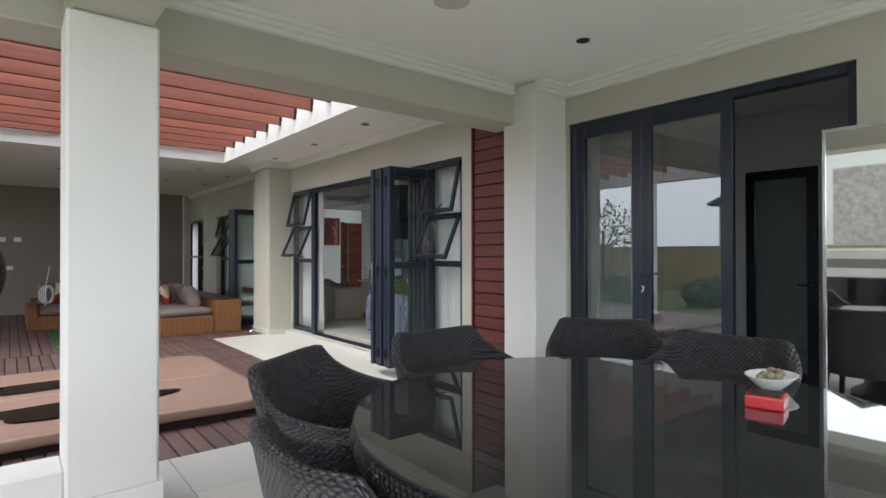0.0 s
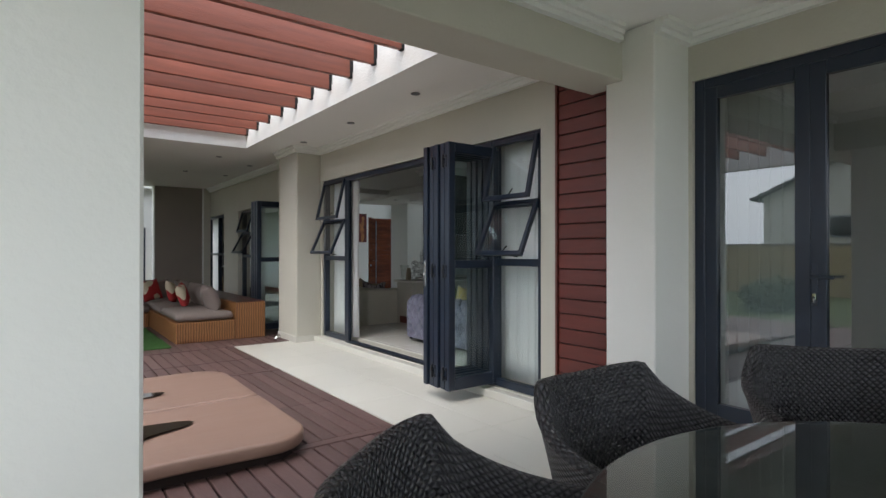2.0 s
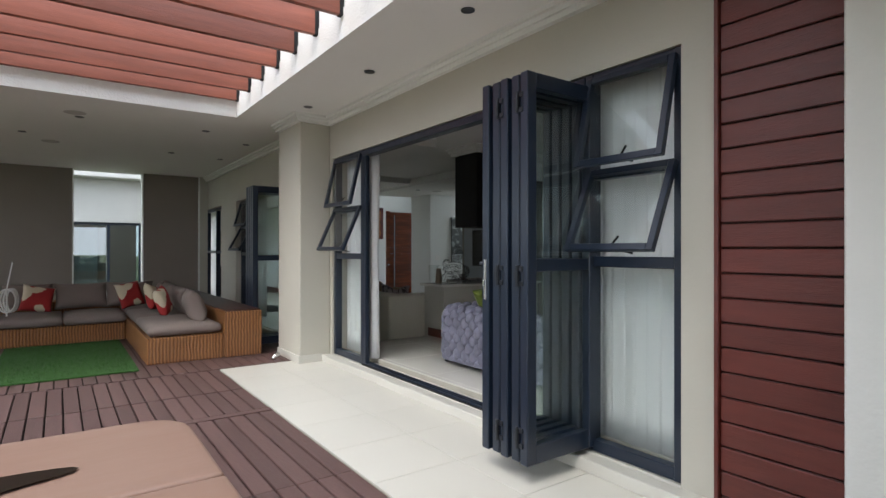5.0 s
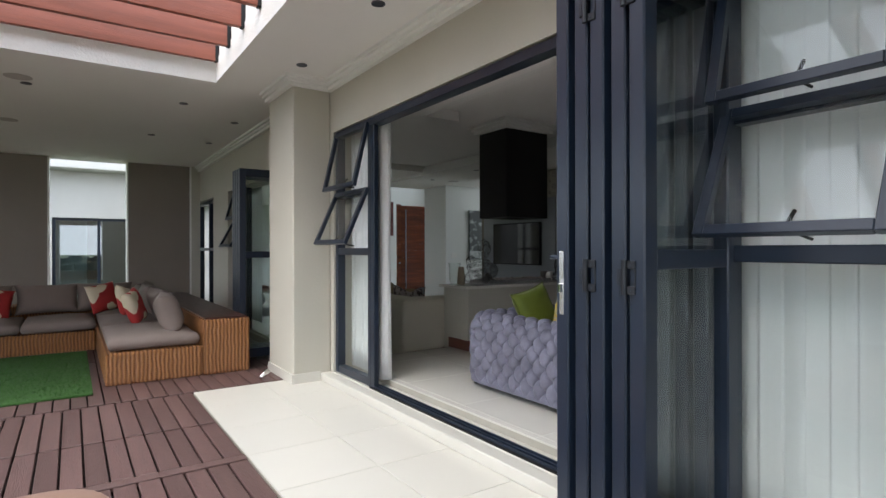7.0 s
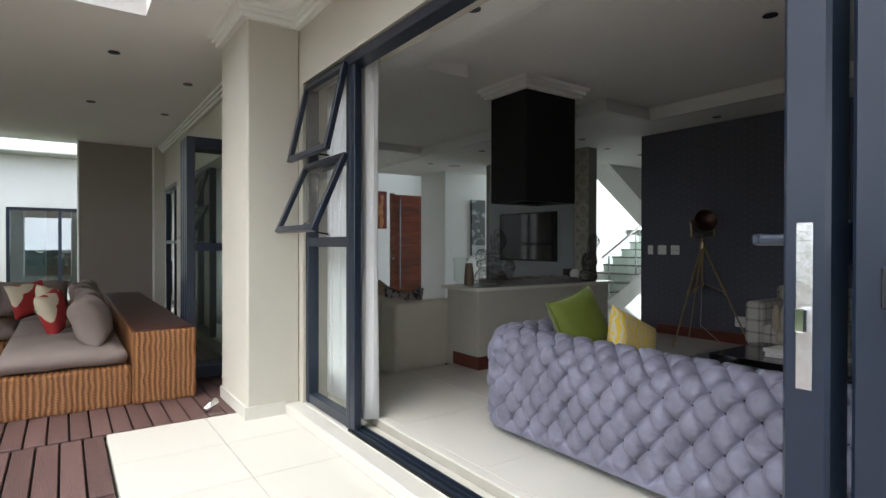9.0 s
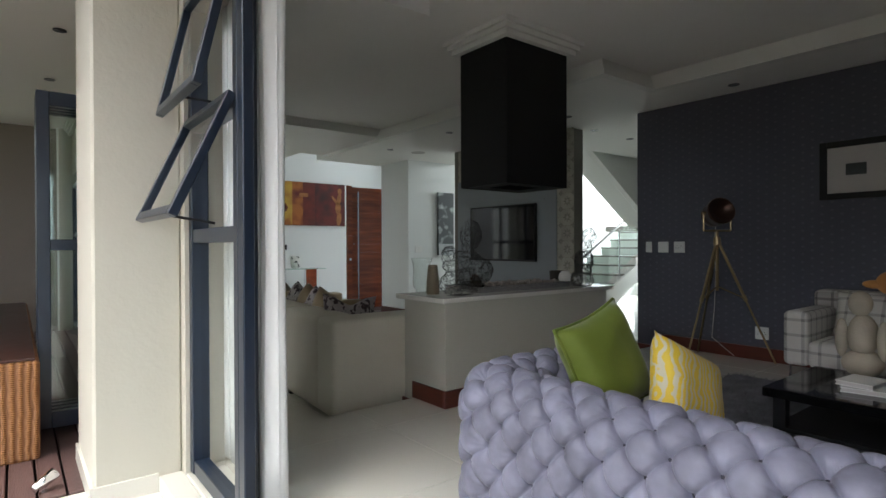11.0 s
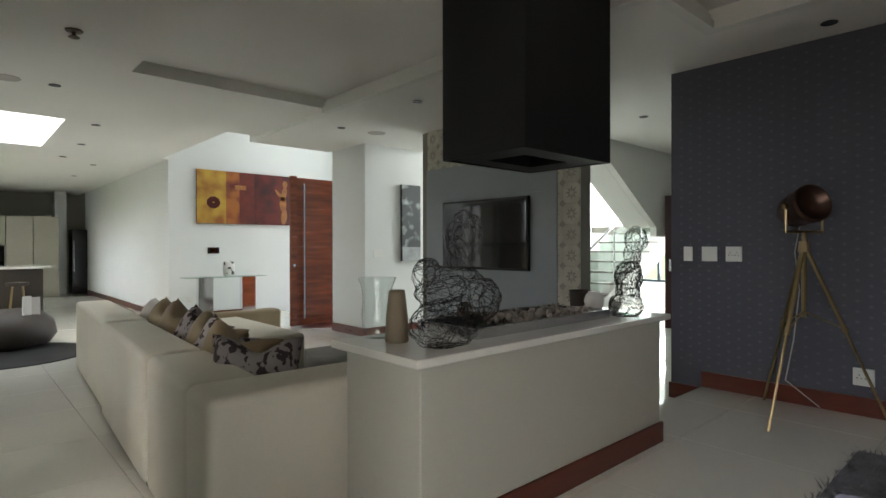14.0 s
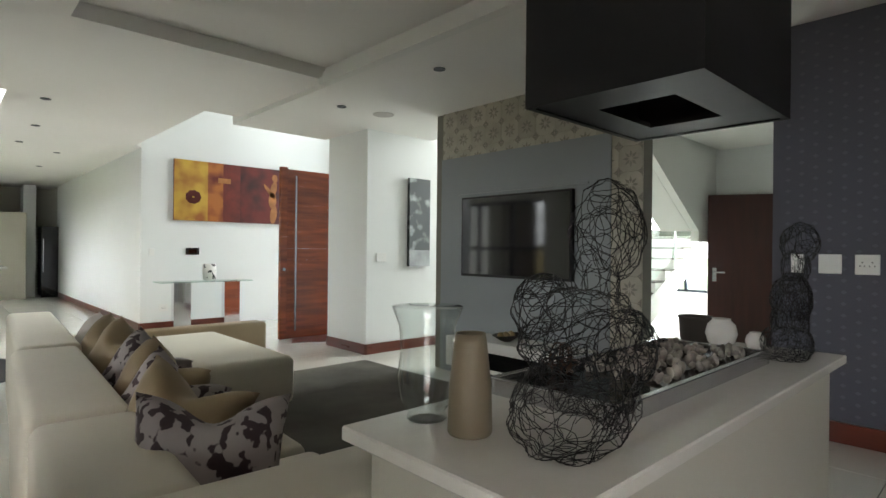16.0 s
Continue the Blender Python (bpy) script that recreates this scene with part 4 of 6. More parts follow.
        t = 1 - math.exp(-(k - 0.34) / 0.16)
        return 0.835 - 0.175 * t * min(1, (k - 0.34) / 0.08 + 0.2)

    def shell(u, v, grow=0.0):
        a = (2 * u - 1) * half
        z = 0.36 + (height(a) - 0.36) * v
        k = 0.25 + 0.065 * v + 0.015 * v * v + grow
        sq = 1.0 / max(abs(math.sin(a)) ** 3 + abs(math.cos(a)) ** 3, 0.2) ** (1 / 3)
        return Vector((k * sq * math.sin(a), -k * sq * math.cos(a) * 0.98, z))

    def skin(u, v):
        """Inside up, over the rim and down the outside."""
        if v < 0.46:
            return shell(u, v / 0.46, -0.018)
        if v > 0.54:
            return shell(u, (1 - v) / 0.46, 0.018)
        a = (v - 0.46) / 0.08 * math.pi
        return shell(u, 1.0, -0.022 * math.cos(a)) + Vector((0, 0, 0.022 * math.sin(a)))
    bm = bmesh.new()
    surface(bm, skin, 56, 50, us=4.4, vs_=3.2)
    bmesh.ops.recalc_face_normals(bm, faces=bm.faces[:])
    part("shell", bm, M["wicker_dark"], c, "curved woven back and arms", True)
    bm = bmesh.new()
    lathe(bm, [(0.20, 0.33), (0.262, 0.34), (0.272, 0.37), (0.265, 0.395), (0.1, 0.40)], n=32)
    bm.normal_update(); box_uv(bm, 0.3)
    part("seat", bm, M["wicker_dark"], c, "", True)
    bm = bmesh.new()
    lathe(bm, [(0.20, 0.402), (0.235, 0.41), (0.246, 0.435), (0.225, 0.46), (0.12, 0.468)], n=28)
    part("seat_pad", bm, M["seat_pad"], c, "pale grey seat pad", True)
    for x, y in ((-0.2, -0.2), (0.2, -0.2), (-0.2, 0.18), (0.2, 0.18)):
        bm = bmesh.new()
        cyl(bm, (x * 1.1, y * 1.1, 0), (x, y, 0.35), 0.018, 0.024, n=10)
        part("leg", bm, M["black"], c)
    return c


# place and heading of each back
first = tub_chair((0.665, 0.57, PZ), 268)
for x, y, rz in ((0.94, 1.33, 217), (1.687, 1.479, 179), (2.59, 1.29, 129), (2.44, 0.65, 91)):
    copy_thing(first, pose(x, y, PZ, 0, 0, rz))

bowl = thing("bowl", "white oval bowl with dried seed heads on the table", "bowl", (2.26, 0.31, TZ))
bm = bmesh.new()
lathe(bm, [(0.035, 0.0), (0.05, 0.004), (0.085, 0.03), (0.115, 0.055), (0.12, 0.06), (0.112, 0.058), (0.08, 0.036), (0.045, 0.012)], n=32, squash=0.75)
part("dish", bm, M["porcelain"], bowl, "", True)
bm = bmesh.new()
for k in range(9):
    a = k * 2.4
    lathe(bm, [(0.006, 0.0), (0.017, 0.008), (0.018, 0.018), (0.006, 0.027)], (0.045 * math.cos(a) * (k / 9), 0.035 * math.sin(a), 0.03 + 0.012 * (k % 3)), 10)
part("seed_heads", bm, M["taupe_vase"], bowl, "brown dried seed heads", True)
ash = thing("ashtray", "square red ashtray on the glass table", "ashtray", (1.985, 0.225, TZ), 12)
bm = bmesh.new()
box(bm, -0.06, 0.06, -0.06, 0.06, 0.0, 0.045, 0.008, 2)
part("body", bm, M["red"], ash, "glossy red body")
part("well", B(-0.045, 0.045, -0.045, 0.045, 0.046, 0.049), M["dark_pot"], ash, "dark well")

# tall mirror that stands beside the doors, and what it shows of the garden side
mir = thing("standing_mirror", "tall mirror in a thin steel frame behind the table", "mirror", (3.73, 0, PZ))
part("mirror_glass", B(-0.01, 0.0, -1.0, 0.54, 0.25, 1.98), M["mirror"], mir, "silvered glass")
bm = bmesh.new()
for a in ((-1.02, -1.0, 0.0, 2.0), (0.54, 0.555, 0.0, 2.0)):
    box(bm, -0.018, 0.01, a[0], a[1], a[2], a[3])
box(bm, -0.018, 0.01, -1.0, 0.54, 1.98, 2.0)
box(bm, -0.018, 0.01, -1.0, 0.54, 0.235, 0.25)
part("frame", bm, M["steel"], mir, "thin brushed steel frame")
oven = thing("built_in_braai", "white built-in gas grill unit with knobs and glass front", "grill", (-1.75, 1.75, 0))
part("body", B(-0.35, 0.0, -1.3, 1.1, 0.0, 1.42, bevel=0.01), M["white"], oven, "white plastered surround")
part("front_glass", B(0.0, 0.012, -0.75, 0.75, 0.62, 1.02, bevel=0.004), M["gloss_black"], oven, "dark glass front")
part("display", B(0.0, 0.010, -0.55, 0.75, 1.15, 1.28, bevel=0.003), M["grey_plastic"], oven, "grey display strip")
for k in range(3):
    bm = bmesh.new()
    cyl(bm, (0, 0.95, 1.13 + 0.08 * k), (0.03, 0.95, 1.13 + 0.08 * k), 0.022, n=12)
    part("knob", bm, M["black"], oven)

# downlights, ceiling speakers
def downlight(x, y, z, tilted=False):
    d = thing("downlight", "small recessed ceiling downlight with a grey rim", "downlight", (x, y, z), 0, "ceiling downlights")
    bm = bmesh.new()
    lathe(bm, [(0.028, -0.001), (0.047, -0.003), (0.047, -0.008), (0.03, -0.006)], n=20)
    part("rim", bm, M["alu"], d)
    bm = bmesh.new()
    lathe(bm, [(0.001, -0.002), (0.029, -0.002), (0.026, -0.004), (0.001, -0.004)], n=16)
    part("lens", bm, M["black"], d, "unlit dark lens")
    return d


dl0 = downlight(3.25, 7.98, CO)
for x, y, z in ((3.25, 6.53, CO), (3.20, 5.05, CO), (3.12, 1.85, CO), (1.2, 10.0, CO), (2.6, 9.95, CO), (2.5, 12.0, CO), (0.6, 11.4, CO), (-0.9, 10.4, CO), (-0.9, 12.0, CO), (3.3, 10.6, CO), (3.3, 12.2, CO),
                (4.72, 12.67, CL), (5.31, 14.29, CL), (5.40, 15.85, CL), (5.37, 17.3, CL), (7.38, 10.77, CI), (7.45, 12.27, CI), (5.9, 18, CL), (5.9, 20, CL),
                (4.6, 20, CL), (8.75, 9.56, CI), (8.12, 7.6, CI), (8.12, 5.6, CI), (7.9, 9.3, CI), (6.2, 6.2, RC), (4.25, 7.0, CI), (4.25, 5.4, CI), (9.6, 9.6, CI)):
    copy_thing(dl0, pose(x, y, z))


def speaker(x, y, z):
    s = thing("ceiling_speaker", "round flush ceiling speaker grille", "speaker", (x, y, z), 0, "ceiling speakers")
    bm = bmesh.new()
    lathe(bm, [(0.05, -0.004), (0.095, -0.006), (0.112, -0.004), (0.112, -0.001), (0.05, -0.001)], n=28)
    part("grille", bm, M["seat_pad"], s, "pale grey grille")
    return s


sp = speaker(1.99, 1.97, CO)
for x, y, z in ((1.15, 9.8, CO), (0.9, 12.0, CO), (7.94, 12.24, CI), (4.37, 12.69, CL)):
    copy_thing(sp, pose(x, y, z))

# plates on the far wall, spot on the deck
def plate(name, at, face, w, h, label, gang=0, group="", sockets=False):
    """A wall plate; face: 'x-', 'y-'."""
    p = thing(name, label, "wall switch" if not sockets else "wall socket", at, 0 if face == "y-" else -90, group)
    part("plate", B(-w / 2, w / 2, -0.011, 0, -h / 2, h / 2, bevel=0.003), M["plastic"], p)
    for k in range(gang):
        x = (k - (gang - 1) / 2) * 0.03
        if sockets:
            bm = bmesh.new()
            for dx, dz in ((0, 0.012), (-0.011, -0.008), (0.011, -0.008)):
                cyl(bm, (x * 1.5 + dx, -0.0135, dz), (x * 1.5 + dx, -0.010, dz), 0.0035, n=8)
            part("socket_holes", bm, M["black"], p, "dark pin holes")
        part("rocker", B(x - 0.011, x + 0.011, -0.015, -0.010, 0.02 if sockets else -0.016, 0.036 if sockets else 0.016, bevel=0.002), M["plastic"], p)
    return p


plate("wall_plate", (0.04, 15.0, 1.69), "y-", 0.13, 0.10, "white blank plate on the brown wall", 1)
plate("wall_plate", (-0.23, 15.0, 1.69), "y-", 0.13, 0.10, "white blank plate on the brown wall", 1)
plate("wall_plate", (-0.1, 15.0, 1.05), "y-", 0.12, 0.08, "white socket plate on the brown wall", 2, "", True)
spot = thing("deck_spotlight", "small chrome deck spotlight beside the pillar", "spotlight", (3.12, 8.68, 0.0), 30)
bm = bmesh.new()
cyl(bm, (0, 0, 0), (0, 0, 0.03), 0.012, n=10)
part("stem", bm, M["chrome"], spot)
bm = bmesh.new()
cyl(bm, (-0.05, 0, 0.03), (0.05, 0, 0.075), 0.022, 0.03, n=16)
part("head", bm, M["chrome"], spot, "", True)

egg = thing("hanging_chair", "grey woven hanging egg chair beside the far wall", "hanging chair", (-0.62, 11.2, 0))
bm = bmesh.new()

def egg_f(u, v):
    a = radians(-150 + 300 * u) - math.pi / 2
    t = math.pi * (0.03 + 0.94 * v)
    r = 0.48 * math.sin(t) ** 0.8
    return (r * math.cos(a), r * math.sin(a), 1.05 - 0.62 * math.cos(t))
surface(bm, egg_f, 30, 24)
ob = part("basket", bm, M["wicker_dark"], egg, "open woven basket", True)
ob.modifiers.new("thickness", "SOLIDIFY").thickness = 0.03
bm = bmesh.new()
for k in range(30):
    for s in (0.0, 1.0):
        cyl(bm, egg_f(s, k / 30), egg_f(s, (k + 1) / 30), 0.02, n=6)
part("hoop", bm, M["alu_light"], egg, "pale tubular hoop")
bm = bmesh.new()
cyl(bm, (0, 0, 1.66), (0, 0, CO), 0.008, n=6)
part("chain", bm, M["steel"], egg, "hanging chain")
hose = thing("white_hose", "coiled white hose hanging beside the sofa", "hose", (0.42, 11.75, 0))
bm = bmesh.new()
for j in range(4):
    pts = [(0.10 * math.sin(2 * math.pi * k / 20) * (1 - 0.12 * j) + 0.02 * j, 0.03 * j, 0.62 + 0.16 * math.cos(2 * math.pi * k / 20)) for k in range(21)]
    for p, q in zip(pts, pts[1:]):
        cyl(bm, p, q, 0.011, n=6)
cyl(bm, (0.0, 0.05, 0.0), (0.0, 0.05, 0.78), 0.012, n=8)
cyl(bm, (0.0, 0.05, 0.78), (0.06, 0.05, 1.15), 0.008, n=6)
part("coil", bm, M["porcelain"], hose, "white coiled tube")

# neighbour through the wall gap
nb = thing("neighbour_house", "white house with a balcony and dark framed window beyond the wall", "house", (2.0, 20.2, 0.05))
for b in ((-4.0, 1.75, 0, 0.3, -0.2, 0.15), (-4.0, -0.85, 0, 0.3, 0.15, 2.05), (0.98, 1.75, 0, 0.3, 0.15, 2.05), (-4.0, 1.75, 0, 0.3, 2.05, 3.25)):
    part("wall", B(*b), M["pale_render"], nb, "white plastered wall")
part("balcony", B(-4.0, 1.75, -0.55, 0.3, 3.26, 3.50, bevel=0.02), M["pale_render"], nb, "white balcony slab")
bm = bmesh.new()
for a in ((-0.85, -0.78), (0.12, 0.19), (0.91, 0.98)):
    box(bm, *a, 0.05, 0.13, 0.15, 2.05)
for a in ((0.15, 0.22), (1.98, 2.05)):
    box(bm, -0.78, 0.91, 0.055, 0.125, *a)
wf = part("window", bm, M["alu"], nb, "dark aluminium window")
part("pane", B(-0.78, 0.91, 0.085, 0.093, 0.22, 1.98), M["glass_dark"], wf)
part("blind", B(-0.78, -0.1, 0.2, 0.22, 0.15, 2.05), M["curtain"], wf, "white blind")
part("room", B(-0.85, 1.0, 1.6, 1.7, 0.0, 2.2), M["concrete"], nb, "dim room wall")
for k in range(6):
    part("rail_post", B(-3.6 + k * 1.0, -3.56 + k * 1.0, -0.50, -0.46, 3.50, 4.55), M["steel"], nb)
bp = part("rail_glass", B(-3.6, 1.6, -0.485, -0.475, 3.62, 4.45), M["glass_green"], nb, "green-edged glass balustrade")
part("upper_wall", B(-4.0, 1.75, 0.8, 1.0, 3.5, 6.5), M["pale_render"], nb)
part("upper_roof", B(-4.4, 1.05, 0.7, 4.0, 6.5, 6.65), M["roof"], nb)

# garden side, seen in the glass and the mirror
gable = thing("gable_house", "neighbouring house with a plastered stone gable beyond the garden", "house", (-22, 6, -0.2))
bm = bmesh.new()
vs = [bm.verts.new(p) for p in ((0, -6, 0), (0, 7, 0), (0, 7, 4.4), (0, 0.5, 7.2), (0, -6, 4.4))]
f = bm.faces.new(vs)
r = bmesh.ops.extrude_face_region(bm, geom=[f])
bmesh.ops.translate(bm, vec=(-8, 0, 0), verts=[v for v in r["geom"] if isinstance(v, bmesh.types.BMVert)])
bmesh.ops.recalc_face_normals(bm, faces=bm.faces[:])
part("wall", bm, M["plinth"], gable, "beige plastered gable wall")
for s in (-1, 1):
    bm = bmesh.new()
    y1 = 0.5 + s * 7.0
    vs = [bm.verts.new(p) for p in ((0.4, 0.5, 7.35), (0.4, y1, 4.25), (-8.4, y1, 4.25), (-8.4, 0.5, 7.35))]
    bm.faces.new(vs)
    bmesh.ops.recalc_face_normals(bm, faces=bm.faces[:])
    ob = part("roof", bm, M["roof"], gable)
    ob.modifiers.new("thickness", "SOLIDIFY").thickness = 0.15
part("stone_panel", B(0.02, 0.08, -0.6, 1.6, 1.2, 5.4), M["field_stone"], gable, "rough field stone panel")
gw = part("window", B(0.02, 0.10, 1.9, 4.6, 2.2, 3.2), M["alu"], gable, "dark strip window")
part("pane", B(0.10, 0.11, 2.0, 4.5, 2.3, 3.1), M["gloss_black"], gw)
bwall = thing("garden_wall", "ochre brick garden wall beyond the lawn", "wall", (-14, 4, -0.2))
part("wall", B(0, 0.25, -30, 30, 0, 1.75), M["brick"], bwall)
part("coping", B(-0.03, 0.28, -30, 30, 1.75, 1.83, bevel=0.01), M["concrete"], bwall)


def leafy(name, at, rx, ry, rz, n, label, category, trunk=0.0, seed=1):
    t = thing(name, label, category, at)
    rn = random.Random(seed)
    bm = bmesh.new()
    for _ in range(n):
        a, b = rn.uniform(0, 6.283), math.acos(rn.uniform(-0.6, 1))
        k = rn.uniform(0.55, 1.0) * (1 + 0.25 * noise.noise((3 * math.cos(a), 3 * math.sin(a), 2 * b)))
        c = Vector((rx * k * math.sin(b) * math.cos(a), ry * k * math.sin(b) * math.sin(a), trunk + rz * (0.6 + k * math.cos(b))))
        s = rn.uniform(0.05, 0.13)
        q = Euler((rn.uniform(-1, 1), rn.uniform(-1, 1), rn.uniform(0, 6.28))).to_matrix()
        vs = [bm.verts.new(c + q @ Vector(p)) for p in ((-s, 0, 0), (0, -s * 0.45, 0), (s, 0, s * 0.3), (0, s * 0.45, 0))]
        bm.faces.new(vs)
    part("crown", bm, M["leaf"], t, "dense green leaves")
    bm = bmesh.new()
    cyl(bm, (0, 0, 0), (0.05, 0, trunk + rz * 0.8), 0.10, 0.05, n=8)
    for k in range(5):
        cyl(bm, (0, 0, trunk + rz * 0.3), (rx * 0.6 * math.cos(k * 1.3), ry * 0.6 * math.sin(k * 1.3), trunk + rz * 0.9), 0.045, 0.015, n=6)
    part("trunk", bm, M["bark"], t)
    return t


for k, (x, y, rx, rz, tr) in enumerate(((-10, 12, 1.6, 1.5, 1.2), (-11.5, 16, 2.0, 1.6, 0.9), (-9, 20, 1.6, 1.2, 0.5), (-12, -2, 1.8, 1.2, 0.6), (-7.5, 9.5, 0.9, 0.6, 0.0), (-7.2, 14.5, 1.0, 0.7, 0.0), (-7.6, 6.8, 0.8, 0.55, 0.0), (-11, 24, 2.4, 1.7, 1.2), (-8, -6, 1.6, 1.0, 0.3))):
    leafy("garden_bush" if tr < 0.4 else "garden_tree", (x, y, -0.2), rx, rx, rz, 900, "green garden bush beyond the deck" if tr < 0.4 else "leafy garden tree beyond the deck", "bush" if tr < 0.4 else "tree", tr, k + 3)

# ---- living room: tufted sofa ----
def tufted(name, label, category, y_end, y_start, x_back):
    """A deep-buttoned sofa: one roll swept along the back and round into the arm."""
    t = thing(name, label, category, (0, 0, 0))
    R, hw, zt, zb = 0.15, 0.145, 0.60, FI + 0.05
    cx, cy = x_back + hw, y_end - hw
    L1 = (cy - R) - y_start
    L2 = R * math.pi / 2
    L3 = 0.72
    total = L1 + L2 + L3
    out_h = zt - zb
    arc = math.pi * hw
    prof_len = out_h + arc + 0.22

    def path(s):
        if s < L1:
            return Vector((cx, y_start + s, 0)), Vector((-1, 0, 0))
        if s < L1 + L2:
            a = (s - L1) / R
            c = Vector((cx + R, cy - R, 0))
            n = Vector((-math.cos(a), math.sin(a), 0))
            return c + n * R, n
        return Vector((cx + R + (s - L1 - L2), cy, 0)), Vector((0, 1, 0))

    pw, ph = 0.132, 0.080

    def f(u, v):
        s, q = u * total, v * prof_len
        p, n = path(s)
        if q < out_h:
            o, z, no, nz = hw, zb + q, 1.0, 0.0
        elif q < out_h + arc:
            a = (q - out_h) / hw
            o, z, no, nz = hw * math.cos(a), zt + hw * math.sin(a), math.cos(a), math.sin(a)
        else:
            o, z, no, nz = -hw, zt - (q - out_h - arc), -1.0, 0.0
        a1, a2 = s / pw + q / ph * 0.5, s / pw - q / ph * 0.5
        r1, r2 = a1 - round(a1), a2 - round(a2)
        ds, dq = (r1 + r2) * 0.5 * pw, (r1 - r2) * ph
        rad, ang = math.hypot(ds, dq), math.atan2(dq, ds)
        seam = 1 - math.exp(-min(abs(r1), abs(r2)) / 0.05)
        swell = abs(math.sin(math.pi * a1) * math.sin(math.pi * a2)) ** 0.6
        pit = math.exp(-(rad / 0.021) ** 1.5)
        crease = math.cos(9 * ang + 5 * noise.noise((a1 - r1, a2 - r2, 1.0))) * math.exp(-rad / 0.024) * min(1, rad / 0.010)
        fold = 0.005 * noise.noise((s * 9, q * 9, 3.0)) + 0.0045 * crease
        d = 0.017 * seam + 0.006 * swell - 0.010 - 0.030 * pit + fold
        fade = min(1, q / 0.05)
        d *= fade
        return p + n * (o + no * d) + Vector((0, 0, z + nz * d))
    bm = bmesh.new()
    surface(bm, f, 900, 230)
    part("tufted_roll", bm, M["velvet"], t, "deep-buttoned velvet back and arm", True)
    bm = bmesh.new()
    n1 = int(total / pw * 2) + 2
    for i in range(n1):
        for j in range(32):
            if (i + j) % 2:
                continue
            s, q = i * pw / 2, j * ph
            if s > total or q > prof_len or q < 0.02:
                continue
            c = f(s / total, q / prof_len)
            bmesh.ops.create_icosphere(bm, subdivisions=1, radius=0.0125, matrix=Matrix.Translation(c))
    tagged(part("buttons", bm, M["button"], t, "covered buttons coloured dark for shade in the pits", True), kind="stuff")
    part("seat_base", B(x_back + 0.1, x_back + 0.98, y_start, y_end - 0.2, FI + 0.05, 0.34, bevel=0.02), M["velvet"], t)
    n = 2
    w = (y_end - 0.30 - y_start) / n
    for k in range(n):
        slab_cushion("seat_cushion", t, x_back + 0.30, x_back + 0.98, y_start + k * w, y_start + (k + 1) * w - 0.01, 0.34, 0.47, "velvet", "velvet seat cushion")
    part("end_panel", B(x_back + 0.04, x_back + 0.95, y_start - 0.2, y_start, FI + 0.05, 0.70, bevel=0.06, seg=3), M["velvet"], t)
    for x in (x_back + 0.12, x_back + 0.9):
        for y in (y_start + 0.1, y_end - 0.12):
            bm = bmesh.new()
            cyl(bm, (x, y, FI), (x, y, FI + 0.06), 0.022, 0.028, n=10)
            part("foot", bm, M["black"], t)
    return t


tufted("tufted_sofa", "silver lilac velvet sofa with deep diamond buttoning", "sofa", 7.08, 4.0, 4.29)
cushion("green_cushion", (4.76, 6.61, 0.755), (-16, -14, 1), 0.38, 0.40, 0.18, "green_velvet", "olive green velvet cushion with piping on the sofa", 31, piping="green_velvet")
cushion("yellow_cushion", (4.93, 6.38, 0.66), (-22, 26, -14), 0.36, 0.36, 0.15, "zebra", "yellow cushion with silver zebra print on the sofa", 32)

# ---- living room: fire plinth and hood ----
plinth = thing("fireplace_plinth", "greige plastered fireplace plinth with a white quartz top", "fireplace", (0, 0, 0))
part("body", B(5.215, 6.98, 8.15, 8.62, FL, 0.826, bevel=0.004), M["plinth"], plinth, "greige painted body")
part("worktop", B(5.165, 7.025, 8.107, 8.66, 0.826, 0.858, bevel=0.004), M["quartz"], plinth, "polished white quartz top")
bm = bmesh.new()
box(bm, 5.20, 6.995, 8.135, 8.15, FI, FI + 0.115, 0.003)
box(bm, 5.20, 5.215, 8.15, SY + 0.02, FI, FI + 0.115, 0.003)
box(bm, 6.98, 6.995, 8.15, SY + 0.02, FI, FI + 0.115, 0.003)
box(bm, 5.20, 5.215, SY + 0.02, 8.635, FL, FL + 0.115, 0.003)
box(bm, 6.98, 6.995, SY + 0.02, 8.635, FL, FL + 0.115, 0.003)
part("skirting", bm, M["skirt"], plinth, "mahogany skirting")
tray = thing("fire_tray", "low steel gas fire tray with pebbles on the quartz top", "fire tray", (6.11, 8.44, 0.858))
bm = bmesh.new()
for b in ((-0.51, 0.51, -0.19, -0.17, 0, 0.045), (-0.51, 0.51, 0.17, 0.19, 0, 0.045), (-0.51, -0.49, -0.17, 0.17, 0, 0.045), (0.49, 0.51, -0.17, 0.17, 0, 0.045)):
    box(bm, *b, 0.002)
part("rim", bm, M["steel"], tray, "brushed steel rim")
part("bed", B(-0.49, 0.49, -0.17, 0.17, 0.0, 0.022), M["gloss_black"], tray, "black burner bed")
part("lid", B(-0.49, -0.24, -0.168, 0.168, 0.0225, 0.034, bevel=0.002), M["gloss_black"], tray, "black glass cover")
rs = random.Random(9)
for k in range(150):
    bm = bmesh.new()
    s = rs.uniform(0.009, 0.020)
    bmesh.ops.create_icosphere(bm, subdivisions=1, radius=s, matrix=pose(0, 0, 0, rs.uniform(0, 360), rs.uniform(0, 360), 0) @ Matrix.Diagonal((1.25, 0.95, 0.7, 1)))
    for v in bm.verts:
        v.co *= 1 + 0.18 * noise.noise(v.co * 40 + Vector((k, 0, 0)))
    ob = part("pebble", bm, M["stone"], tray, "", True)
